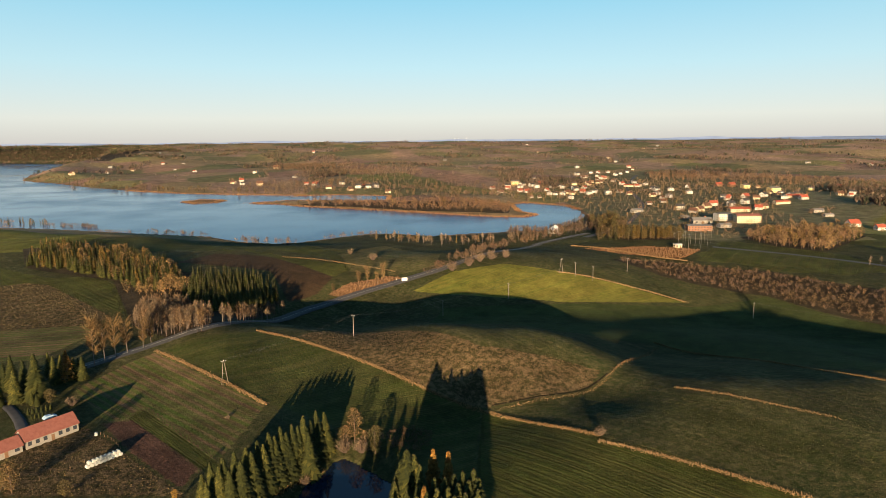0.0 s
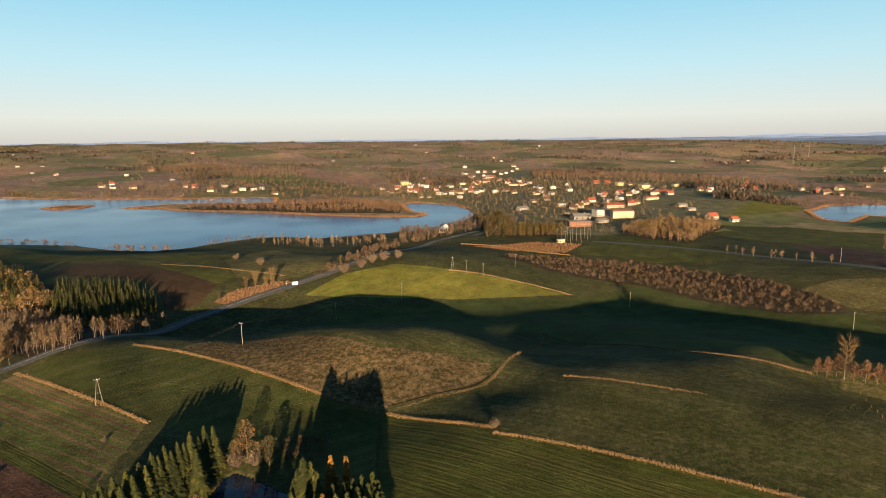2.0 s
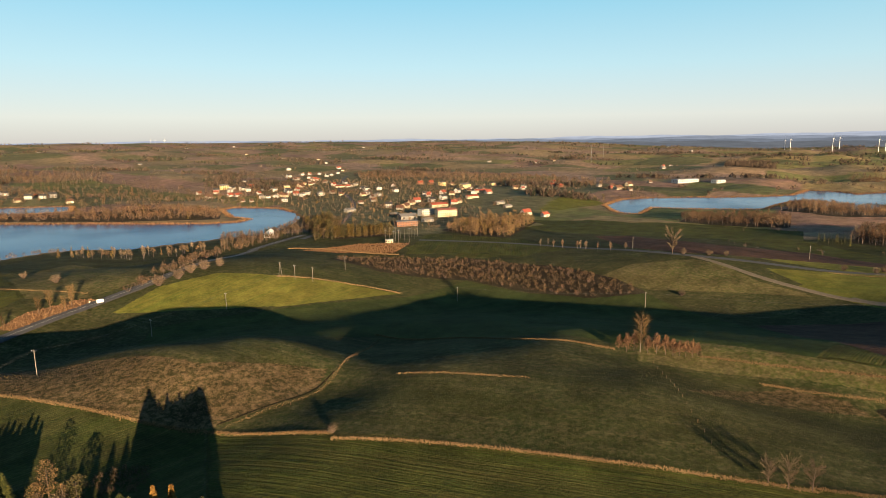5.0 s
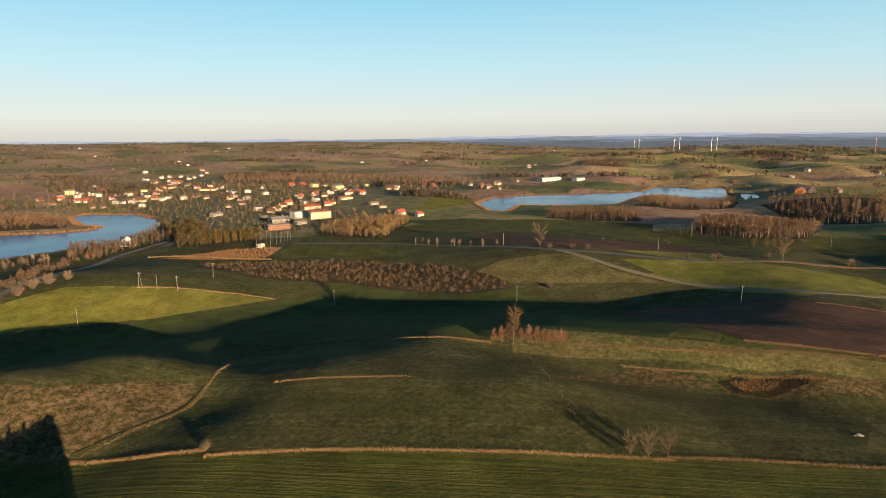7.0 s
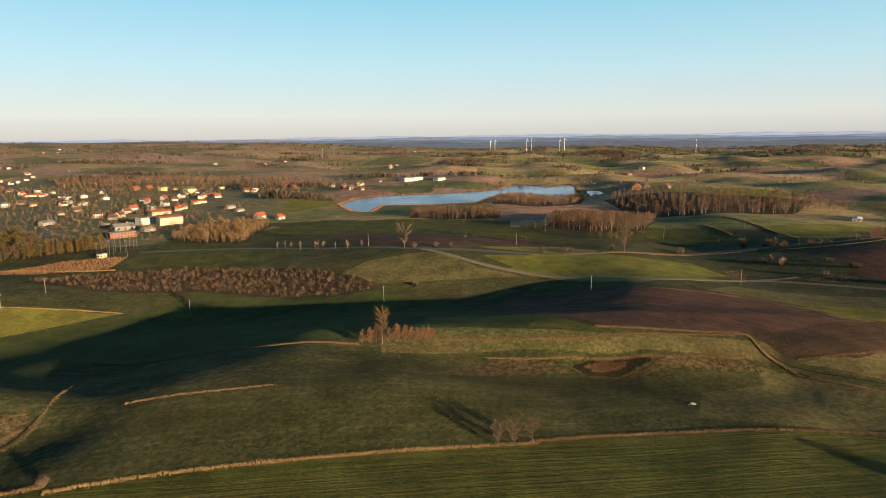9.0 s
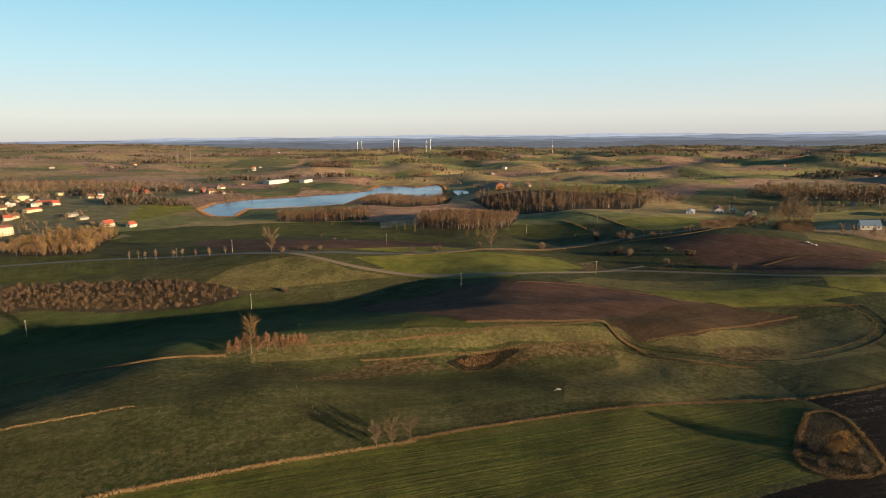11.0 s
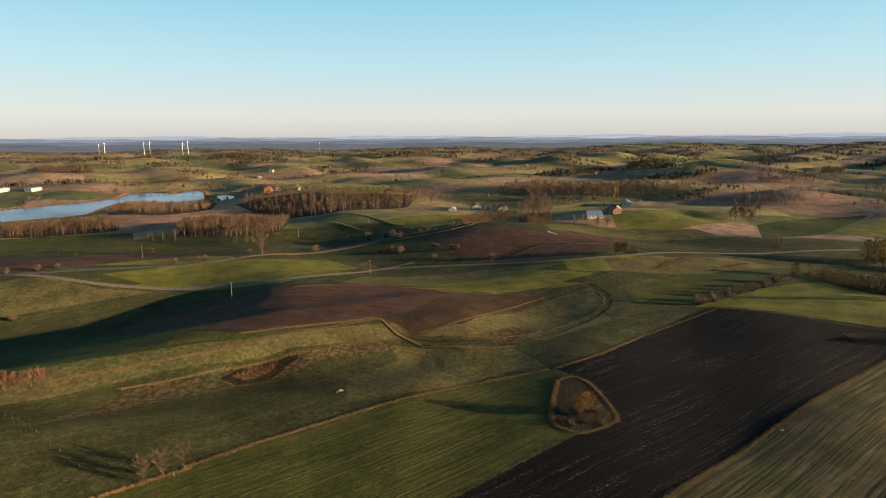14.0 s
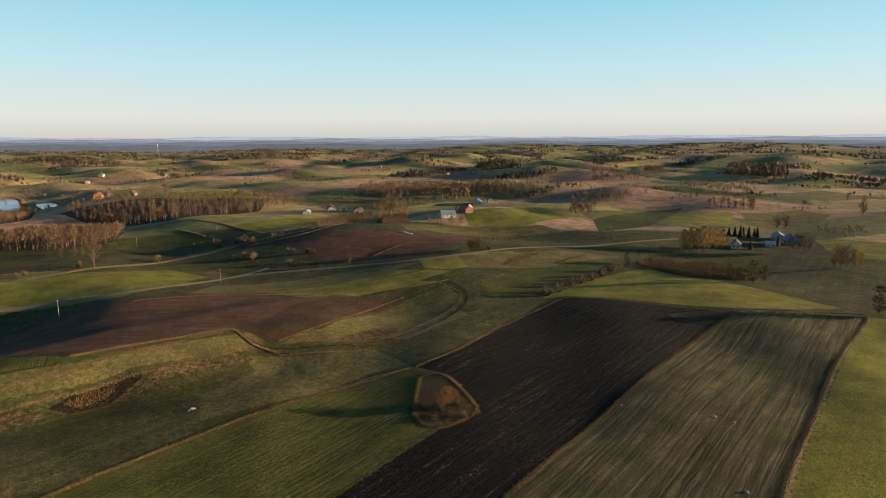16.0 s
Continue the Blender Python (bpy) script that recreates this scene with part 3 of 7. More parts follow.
def ground_material():
    n = Nodes("ground")
    p = n.where()
    big, mid, fine = n.noise(0.012, 4, 0.6, p), n.noise(0.12, 4, 0.65, p), n.noise(1.1, 3, 0.7, p)
    tuft = n.noise(0.45, 4, 0.75, p)
    var = n.math("ADD", n.math("MULTIPLY", mid, 0.5), n.math("MULTIPLY", fine, 0.5))
    v1 = n.span(var, 0.36, 0.64)
    tu = n.span(tuft, 0.42, 0.62)
    rows = n.attr("rows")
    wob = n.math("ADD", rows, n.math("MULTIPLY", n.noise(0.05, 2, 0.5, p), 0.9))
    comb = n.t.nodes.new("ShaderNodeCombineXYZ")
    n.put(comb.inputs[0], n.math("MULTIPLY", wob, 0.55))
    n.put(comb.inputs[1], n.math("MULTIPLY", n.attr("rows_v"), 0.018))
    streak = n.span(n.noise(1.0, 4, 0.65, comb.outputs[0]), 0.38, 0.62)
    comb2 = n.t.nodes.new("ShaderNodeCombineXYZ")
    n.put(comb2.inputs[0], n.math("MULTIPLY", wob, 0.16))
    n.put(comb2.inputs[1], n.math("MULTIPLY", n.attr("rows_v"), 0.008))
    band = n.span(n.noise(1.0, 3, 0.6, comb2.outputs[0]), 0.4, 0.6)

    def lines(step, sharp=0.5):
        s = n.math("SINE", n.math("MULTIPLY", wob, 2 * math.pi / step))
        return n.span(s, -sharp, sharp)

    drill = lines(1.15, 0.8)
    patchy = n.span(big, 0.38, 0.62)
    half = n.math("MULTIPLY", n.math("ADD", v1, streak), 0.5)
    c = {
        "meadow": n.mix(n.math("MULTIPLY", streak, 0.55), n.mix(tu, n.mix(patchy, (0.0183, 0.0274, 0.0074), (0.0368, 0.0372, 0.0123)), n.mix(band, (0.0780, 0.0664, 0.0319), (0.0459, 0.0449, 0.0172))), n.mix(v1, (0.0138, 0.0176, 0.0062), (0.0368, 0.0351, 0.0147))),
        "lea": n.mix(n.math("MULTIPLY", streak, 0.4), n.mix(patchy, (0.0213, 0.0344, 0.0090), (0.0361, 0.0443, 0.0123)), n.mix(band, (0.0328, 0.0410, 0.0131), (0.0492, 0.0492, 0.0180))),
        "crop": n.mix(n.math("MULTIPLY", n.math("ADD", drill, streak), 0.36), n.mix(v1, (0.0221, 0.0359, 0.0062), (0.0404, 0.0479, 0.0084)), n.mix(band, (0.0786, 0.0581, 0.0214), (0.0503, 0.0445, 0.0133))),
        # brightened yellow-green field: sunlight on the slope is put into its colour
        "sunlit_grass": n.mix(half, n.mix(band, (0.0684, 0.0828, 0.0108), (0.0936, 0.0922, 0.0144)), n.mix(v1, (0.1224, 0.1080, 0.0187), (0.0792, 0.0828, 0.0130))),
        "thin_crop": n.mix(n.math("MULTIPLY", n.math("ADD", drill, band), 0.42), n.mix(v1, (0.0161, 0.0279, 0.0055), (0.0297, 0.0377, 0.0084)), n.mix(streak, (0.0650, 0.0558, 0.0209), (0.0359, 0.0377, 0.0119))),
        "grass": n.mix(half, n.mix(band, (0.0574, 0.0745, 0.0123), (0.0857, 0.0851, 0.0161)), n.mix(patchy, (0.1379, 0.1149, 0.0255), (0.0961, 0.0915, 0.0180))),
        "meadow2": n.mix(tu, n.mix(patchy, (0.0435, 0.0505, 0.0131), (0.0698, 0.0592, 0.0215)), (0.1002, 0.0785, 0.0368)),
        "rough": n.mix(n.span(tuft, 0.44, 0.60), n.mix(v1, (0.0202, 0.0197, 0.0075), (0.0434, 0.0347, 0.0150)), (0.0983, 0.0666, 0.0360)),
        "reed": n.mix(v1, (0.0962, 0.0518, 0.0260), (0.1554, 0.0888, 0.0461)),
        "plough_red": n.mix(half, (0.0290, 0.0160, 0.0117), (0.0852, 0.0453, 0.0312)),
        "plough_mix": n.mix(half, (0.0241, 0.0174, 0.0088), (0.0488, 0.0285, 0.0169)),
        # furrow glints are painted as pale streaks over near-black soil
        "plough": n.mix(n.math("MULTIPLY", n.math("MULTIPLY", n.span(streak, 0.45, 0.9), n.span(fine, 0.52, 0.64)), n.span(n.noise(0.035, 3, 0.6, p), 0.38, 0.62, 0.25, 1.0)), n.mix(v1, (0.0011, 0.0009, 0.0015), (0.0030, 0.0023, 0.0030)), (0.088, 0.064, 0.056)),
        "strip": n.mix(n.span(n.noise(0.05, 3, 0.6, p), 0.52, 0.70), n.mix(n.math("MULTIPLY", half, streak), n.mix(band, (0.0172, 0.0196, 0.0079), (0.0323, 0.0289, 0.0138)), (0.0884, 0.0702, 0.0394)), n.mix(streak, (0.0237, 0.0372, 0.0069), (0.0561, 0.0537, 0.0208))),
        "garden": n.mix(n.math("MULTIPLY", n.math("ADD", lines(3.4, 0.7), band), 0.5), n.mix(v1, (0.034, 0.062, 0.010), (0.066, 0.082, 0.017)), n.mix(streak, (0.058, 0.036, 0.021), (0.130, 0.080, 0.048))),
        "wet": n.mix(v1, (0.006, 0.006, 0.004), (0.014, 0.012, 0.008)),
        "verge": n.mix(v1, (0.120, 0.088, 0.0400), (0.210, 0.150, 0.0720)),
        # brown ground of rough patches; under trees and shrubs also painted shade
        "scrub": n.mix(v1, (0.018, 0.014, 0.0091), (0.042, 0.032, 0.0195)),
        "yard": n.mix(v1, (0.0600, 0.0720, 0.0300), (0.1500, 0.1200, 0.0720)),
    }
    plot = n.t.nodes.new("ShaderNodeAttribute")
    plot.attribute_name = "plot_tone"
    tone = n.mix(n.math("MULTIPLY", n.math("MULTIPLY", streak, band), 0.45), plot.outputs["Color"], (0.165, 0.120, 0.066))
    tone = n.mix(n.span(n.noise(0.02, 4, 0.65, p), 0.42, 0.66, 0.0, 0.35), tone, (0.062, 0.066, 0.027))
    farcol = n.mix(n.math("MULTIPLY", n.span(n.noise(0.03, 4, 0.7, p), 0.4, 0.65), 0.35), tone, (0.135, 0.095, 0.0585))
    col = n.mix(n.span(n.math("ADD", n.attr("far"), n.math("MULTIPLY", n.math("SUBTRACT", big, 0.5), 0.6)), 0.35, 0.5), c["meadow"], farcol)
    edge = n.math("MULTIPLY", n.math("SUBTRACT", n.noise(0.5, 3, 0.6, p), 0.5), 3.0)
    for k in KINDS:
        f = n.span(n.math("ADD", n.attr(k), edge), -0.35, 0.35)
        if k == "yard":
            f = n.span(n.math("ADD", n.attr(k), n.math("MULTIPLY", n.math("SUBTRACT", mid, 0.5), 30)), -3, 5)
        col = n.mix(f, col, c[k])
    sh = n.span(n.math("ADD", n.attr("shore"), n.math("MULTIPLY", n.math("SUBTRACT", mid, 0.5), 12)), -7, -4)
    col = n.mix(sh, col, n.mix(v1, (0.13, 0.07, 0.03), (0.20, 0.11, 0.045)))
    speck = n.math("ADD", n.math("MULTIPLY", n.noise(0.85, 2, 0.8, p), 0.6), n.math("MULTIPLY", n.noise(2.3, 2, 0.8, p), 0.4))
    clods = n.t.nodes.new("ShaderNodeVectorMath")
    clods.operation = "SCALE"
    n.put(clods.inputs[0], col)
    n.put(clods.inputs["Scale"], n.span(speck, 0.36, 0.64, 0.72, 1.28))
    mottle = n.t.nodes.new("ShaderNodeVectorMath")
    mottle.operation = "SCALE"
    n.put(mottle.inputs[0], clods.outputs[0])
    n.put(mottle.inputs["Scale"], n.span(n.noise(0.055, 6, 0.72, p), 0.36, 0.64, 0.68, 1.32))
    col = mottle.outputs[0]
    hgt = n.math("ADD", n.math("MULTIPLY", tuft, 0.42), n.math("MULTIPLY", fine, 0.36))
    hgt = n.math("ADD", hgt, n.math("MULTIPLY", n.noise(4.5, 2, 0.7, p), 0.22))
    hgt = n.math("ADD", hgt, n.math("MULTIPLY", n.math("MULTIPLY", streak, n.span(n.math("MAXIMUM", n.math("MAXIMUM", n.attr("crop"), n.attr("strip")), n.attr("plough")), -0.3, 0.3)), 0.3))
    n.bump(hgt, 1.0, 0.95)
    return n.done(col, 0.95, 0.08)


ground_ob = tagged(new("ground", make_ground()), "rolling farmland with meadows, green winter crop and ploughed fields", "ground", kind="structure")
ground_ob.data.materials.append(ground_material())


# ---- water ----
def water_material(name, deep, r0=0.10, r1=0.22, ior=1.25, spec=0.2):
    n = Nodes(name)
    p = n.where()
    n.bump(n.noise(0.25, 2, 0.5, p), 0.25, 0.05)
    n.b.inputs["IOR"].default_value = ior
    return n.done(deep, n.span(n.noise(0.006, 3, 0.6, p), 0.38, 0.62, r0, r1), spec)


POND_WATER = water_material("pond_water", (0.006, 0.014, 0.030), 0.03, 0.08, 1.33, 0.5)
WATER = water_material("lake_water", (0.006, 0.048, 0.150))


def sheet(name, poly, z, mat, label, depth=0.0):
    bm = bmesh.new()
    bm.faces.new([bm.verts.new((x, y, z)) for x, y in poly])
    bmesh.ops.recalc_face_normals(bm, faces=bm.faces)
    if bm.faces[0:1] and next(iter(bm.faces)).normal.z < 0:
        bmesh.ops.reverse_faces(bm, faces=bm.faces)
    me = bpy.data.meshes.new(name)
    bm.to_mesh(me)
    bm.free()
    me.materials.append(mat)
    return tagged(new(name, me), label, "water", kind="structure")


def grow(poly, d):
    """The outline pushed outwards, to tuck a water sheet under its bank."""
    p = np.array(poly)
    area = np.sum(p[:, 0] * np.roll(p[:, 1], -1) - np.roll(p[:, 0], -1) * p[:, 1])
    e = np.roll(p, -1, 0) - p
    e /= np.linalg.norm(e, axis=1)[:, None]
    nrm = np.stack([e[:, 1], -e[:, 0]], 1) * (1 if area > 0 else -1)
    m = nrm + np.roll(nrm, 1, 0)
    m /= np.maximum(np.linalg.norm(m, axis=1)[:, None], 0.5)
    return [tuple(v) for v in p + m * d]


for nm, poly in (("water_lake", LAKE), ("water_lake_west", LAKE_WEST), ("water_lake_east", LAKE_EAST), ("water_cove", LAKE_COVE)):
    sheet(nm, grow(poly, 1.5), LAKE_Z + (0.004 if nm == "water_lake_west" else 0.0), WATER, "calm blue lake reflecting the sky between reed banks")
sheet("water_pond", grow(POND, 1.0), -5.2, POND_WATER, "small dark fish pond beside spruces")


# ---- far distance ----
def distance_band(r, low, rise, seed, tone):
    """Blue-grey land far beyond the hills, a plain backdrop at the rim; its haze is painted and glows."""
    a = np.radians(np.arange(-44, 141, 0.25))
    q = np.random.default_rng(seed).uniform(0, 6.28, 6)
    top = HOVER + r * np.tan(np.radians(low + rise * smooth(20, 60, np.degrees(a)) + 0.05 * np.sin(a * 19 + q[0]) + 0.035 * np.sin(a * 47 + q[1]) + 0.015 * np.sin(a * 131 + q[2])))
    x, y = r * np.sin(a), r * np.cos(a)
    n = len(a)
    V = np.concatenate([np.stack([x, y, np.full(n, -60.0)], 1), np.stack([x, y, top], 1)])
    i = np.arange(n - 1)
    F = np.concatenate([np.stack([i, i + 1, i + n + 1], 1), np.stack([i, i + n + 1, i + n], 1)])
    me = bpy.data.meshes.new("backdrop")
    me.from_pydata(V.tolist(), [], F.tolist())
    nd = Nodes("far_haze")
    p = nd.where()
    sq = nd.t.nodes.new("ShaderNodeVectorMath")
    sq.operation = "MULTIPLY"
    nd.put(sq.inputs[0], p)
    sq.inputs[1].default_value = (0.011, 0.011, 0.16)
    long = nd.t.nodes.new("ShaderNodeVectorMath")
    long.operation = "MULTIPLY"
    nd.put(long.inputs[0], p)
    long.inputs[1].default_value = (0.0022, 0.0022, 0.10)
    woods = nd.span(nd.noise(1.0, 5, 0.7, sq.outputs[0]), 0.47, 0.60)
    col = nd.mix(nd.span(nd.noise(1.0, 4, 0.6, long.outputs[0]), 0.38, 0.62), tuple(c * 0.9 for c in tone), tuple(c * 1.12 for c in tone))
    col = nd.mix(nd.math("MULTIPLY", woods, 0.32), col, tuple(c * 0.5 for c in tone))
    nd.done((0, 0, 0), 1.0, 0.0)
    # the bands shine by themselves: haze is put into this emission colour
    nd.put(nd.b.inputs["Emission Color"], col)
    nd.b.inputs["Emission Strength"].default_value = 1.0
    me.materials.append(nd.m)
    return tagged(new("backdrop", me), "backdrop of blue-grey land with painted haze along the far horizon", "backdrop", kind="structure")


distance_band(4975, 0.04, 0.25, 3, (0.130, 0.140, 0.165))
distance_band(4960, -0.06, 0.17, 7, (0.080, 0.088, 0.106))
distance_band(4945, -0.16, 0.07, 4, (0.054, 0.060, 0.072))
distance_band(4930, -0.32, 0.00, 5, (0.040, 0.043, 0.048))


# ---- mesh helpers ----
def np_mesh(name, V, F, mat, slots=None):
    """A mesh of triangles from arrays."""
    me = bpy.data.meshes.new(name)
    V, F = np.asarray(V, np.float32), np.asarray(F, np.int32)
    me.vertices.add(len(V))
    me.vertices.foreach_set("co", V.ravel())
    me.loops.add(len(F) * 3)
    me.loops.foreach_set("vertex_index", F.ravel())
    me.polygons.add(len(F))
    me.polygons.foreach_set("loop_start", np.arange(len(F)) * 3)
    for m in mat if isinstance(mat, (list, tuple)) else [mat]:
        me.materials.append(m)
    if slots is not None:
        me.polygons.foreach_set("material_index", np.asarray(slots, np.int32))
    me.update(calc_edges=True)
    return me


def slivers(base, way, width, rng):
    """Thin triangles from base points along the vectors way."""
    side = np.cross(way, rng.normal(size=way.shape))
    side /= np.linalg.norm(side, axis=1)[:, None] + 1e-9
    w = np.asarray(width).reshape(-1, 1) * 0.5
    V = np.stack([base - side * w, base + side * w, base + way], 1).reshape(-1, 3)
    return V, np.arange(len(V)).reshape(-1, 3)


def leaves(mid, size, rng, flat=0.6):
    """Small kite-shaped leaf clumps, two triangles each."""
    a = rng.normal(size=mid.shape)
    a[:, 2] *= flat
    a /= np.linalg.norm(a, axis=1)[:, None]
    b = np.cross(a, rng.normal(size=mid.shape))
    b /= np.linalg.norm(b, axis=1)[:, None]
    s = np.asarray(size).reshape(-1, 1)
    V = np.stack([mid - a * s, mid + b * s * 0.55, mid + a * s, mid - b * s * 0.55], 1).reshape(-1, 3)
    k = np.arange(len(mid))[:, None] * 4
    return V, np.concatenate([k + [0, 1, 2], k + [0, 2, 3]], 0)


def tube(p0, p1, r0, r1, sides=5):
    """A tapered stick between two points."""
    d = np.subtract(p1, p0)
    d = d / np.linalg.norm(d)
    a = np.cross(d, (0.31, 0.95, 0.1))
    a /= np.linalg.norm(a)
    b = np.cross(d, a)
    t = np.arange(sides) * 2 * np.pi / sides
    ring = np.cos(t)[:, None] * a + np.sin(t)[:, None] * b
    V = np.concatenate([p0 + ring * r0, p1 + ring * r1])
    i = np.arange(sides)
    j = (i + 1) % sides
    return V, np.concatenate([np.stack([i, j, j + sides], 1), np.stack([i, j + sides, i + sides], 1)])


def join(parts):
    V, F, n = [], [], 0
    for v, f in parts:
        V.append(v)
        F.append(f + n)
        n += len(v)
    return np.concatenate(V), np.concatenate(F)


# ---- plants ----
BARK_PALE = plain("bark_birch", (0.140, 0.114, 0.102), (0.056, 0.042, 0.037), 3.0)
BARK = plain("bark_brown", (0.0468, 0.0328, 0.0281), (0.0858, 0.0585, 0.0468), 3.0)
TWIG = island("twigs_brown", [(0.024, 0.016, 0.010), (0.092, 0.058, 0.032), (0.23, 0.142, 0.074)])
TWIG_GREY = island("twigs_grey", [(0.026, 0.019, 0.013), (0.092, 0.066, 0.042), (0.22, 0.160, 0.102)])
TWIG_RED = island("twigs_russet", [(0.026, 0.015, 0.009), (0.100, 0.056, 0.031), (0.23, 0.130, 0.070)])
TWIG_FAR = island("twigs_far", [(0.018, 0.014, 0.011), (0.068, 0.048, 0.035), (0.17, 0.116, 0.080)])
TWIG_GOLD = island("twigs_golden", [(0.026, 0.017, 0.008), (0.100, 0.064, 0.028), (0.24, 0.152, 0.062)])
NEEDLE = island("needles_spruce", [(0.010, 0.014, 0.005), (0.032, 0.036, 0.009), (0.092, 0.080, 0.018)])
LARCH = island("needles_larch", [(0.034, 0.026, 0.008), (0.076, 0.050, 0.012), (0.140, 0.082, 0.020)])
LARCH_GOLD = island("needles_gold", [(0.12, 0.075, 0.0168), (0.22, 0.125, 0.0240), (0.31, 0.18, 0.0384)])
LARCH_RUST = island("needles_rust", [(0.070, 0.038, 0.010), (0.170, 0.090, 0.022), (0.280, 0.150, 0.036)])
NEEDLE_FAR = island("needles_far", [(0.010, 0.014, 0.008), (0.024, 0.028, 0.014), (0.050, 0.050, 0.022)])
# brighter copy of the spruce needles, with sunlight put into the tone
NEEDLE_LIT = island("needles_lit", [(0.022, 0.026, 0.008), (0.058, 0.056, 0.016), (0.12, 0.096, 0.026)])
ROUGH_BLADE = island("rough_blades", [(0.045, 0.036, 0.015), (0.090, 0.066, 0.028), (0.145, 0.100, 0.046)])
OLIVE = island("leaves_olive", [(0.028, 0.026, 0.0096), (0.055, 0.044, 0.0168), (0.095, 0.066, 0.0264)])
DRY = island("dry_grass", [(0.085, 0.056, 0.026), (0.165, 0.108, 0.052), (0.250, 0.168, 0.086)])
REED = island("reeds", [(0.0936, 0.0515, 0.0234), (0.1482, 0.0819, 0.0402), (0.1950, 0.1170, 0.0618)])


def bare_tree(rng, h=1.0, limbs=26, twigs=9, spread=0.26, low=0.22, fat=1.0, fine=1.0):
    """Trunk and crown of a leafless tree of height 1: limbs and sprays of twigs."""
    top = np.array([rng.normal(0, 0.02), rng.normal(0, 0.02), 0.97])
    trunk = [tube(np.zeros(3), top * 0.45, 0.016 * fat, 0.010 * fat), tube(top * 0.45, top, 0.010 * fat, 0.002)]
    crown = []
    for k in range(limbs):
        s = low + (0.96 - low) * (k + rng.random()) / limbs
        a = rng.random() * 6.28
        reach = spread * (0.45 + 0.75 * math.sin(math.pi * min(1, (1.08 - s) / (1.08 - low)) ** 0.8)) * (0.7 + 0.5 * rng.random())
        rise = reach * (0.6 + 0.9 * rng.random())
        p0 = top * s
        p1 = p0 + np.array([math.cos(a) * reach, math.sin(a) * reach, rise])
        if k % 3 == 0:
            trunk.append(tube(p0, p0 + (p1 - p0) * 0.6, 0.0055 * fat * (1.2 - s), 0.001, 3))
        u = rng.random((twigs, 1)) ** 0.7
        base = p0 + (p1 - p0) * u
        way = rng.normal(size=(twigs, 3)) * 0.5 + (p1 - p0) / np.linalg.norm(p1 - p0) * 0.9 + np.array([0, 0, 0.35])
        way *= (0.05 + 0.09 * rng.random((twigs, 1)))
        crown.append(slivers(base, way, fine * (0.010 + 0.012 * rng.random(twigs)), rng))
        crown.append(slivers(p0[None], (p1 - p0)[None], [0.006 * fine], rng))
    return join(trunk), join(crown)


def spruce(rng, tiers=15, per=9, wide=0.19, kites=2, slim=0.30):
    """Trunk and crown of a spruce of height 1: drooping boughs in whorls, with side shoots."""
    trunk = tube(np.zeros(3), np.array([0, 0, 0.98]), 0.016, 0.002)
    base, way = [], []
    V, F, n = [], [], 0
    for k in range(tiers):
        s = 0.05 + 0.93 * (k / tiers) ** 0.95
        reach = wide * (1 - s) ** 0.85 * (0.85 + 0.3 * rng.random()) + 0.012
        for j in range(max(4, int(per * (1 - 0.5 * s)))):
            a = rng.random() * 6.28
            r = reach * (0.75 + 0.4 * rng.random())
            d = np.array([math.cos(a), math.sin(a), 0])
            side = np.array([-d[1], d[0], 0])
            o = np.array([0, 0, s + 0.02 * rng.random()])
            w = r * slim
            for q in range(kites):
                tilt = -0.25 - 0.25 * rng.random()
                m = o + d * r * (0.35 + 0.25 * q) + np.array([0, 0, tilt * r * 0.45])
                tip = o + d * r * (0.75 + 0.25 * q) + side * rng.normal(0, 0.15) * r + np.array([0, 0, tilt * r])
                V += [o + d * r * 0.1 * q, m + side * w + [0, 0, -0.015], tip, m - side * w + [0, 0, -0.015], m + [0, 0, 0.012]]
                F += [[n, n + 1, n + 4], [n + 1, n + 2, n + 4], [n + 2, n + 3, n + 4], [n + 3, n, n + 4]]
                n += 5
    return trunk, (np.array(V), np.array(F))


def leafy(rng, clumps=420, shape="cone", size=0.028, low=0.12, wide=0.2, limbs=9):
    """Trunk and crown of a tree in leaf of height 1, with an uneven, gappy outline."""
    trunk = [tube(np.zeros(3), np.array([0, 0, 0.9]), 0.016, 0.003)]
    P = []
    while len(P) < clumps:
        s = low + (1 - low) * rng.random()
        prof = (1 - s) / (1 - low) if shape == "cone" else math.sqrt(max(0.0, 1 - ((s - 0.58) / 0.43) ** 2))
        a = rng.random() * 6.28
        lump = 0.75 + 0.35 * math.sin(a * 3 + s * 17) * math.sin(s * 23 + a)
        r = wide * prof * lump * rng.random() ** 0.45 + 0.008
        P.append((math.cos(a) * r, math.sin(a) * r, s))
    P = np.array(P)
    for k in range(limbs):
        s = low + 0.1 + 0.7 * rng.random()
        a = rng.random() * 6.28
        trunk.append(tube(np.array([0, 0, s * 0.8]), np.array([math.cos(a) * wide * 0.7, math.sin(a) * wide * 0.7, s]), 0.005, 0.001, 3))
    return join(trunk), leaves(P, size * (0.6 + 0.8 * rng.random(clumps)), rng)


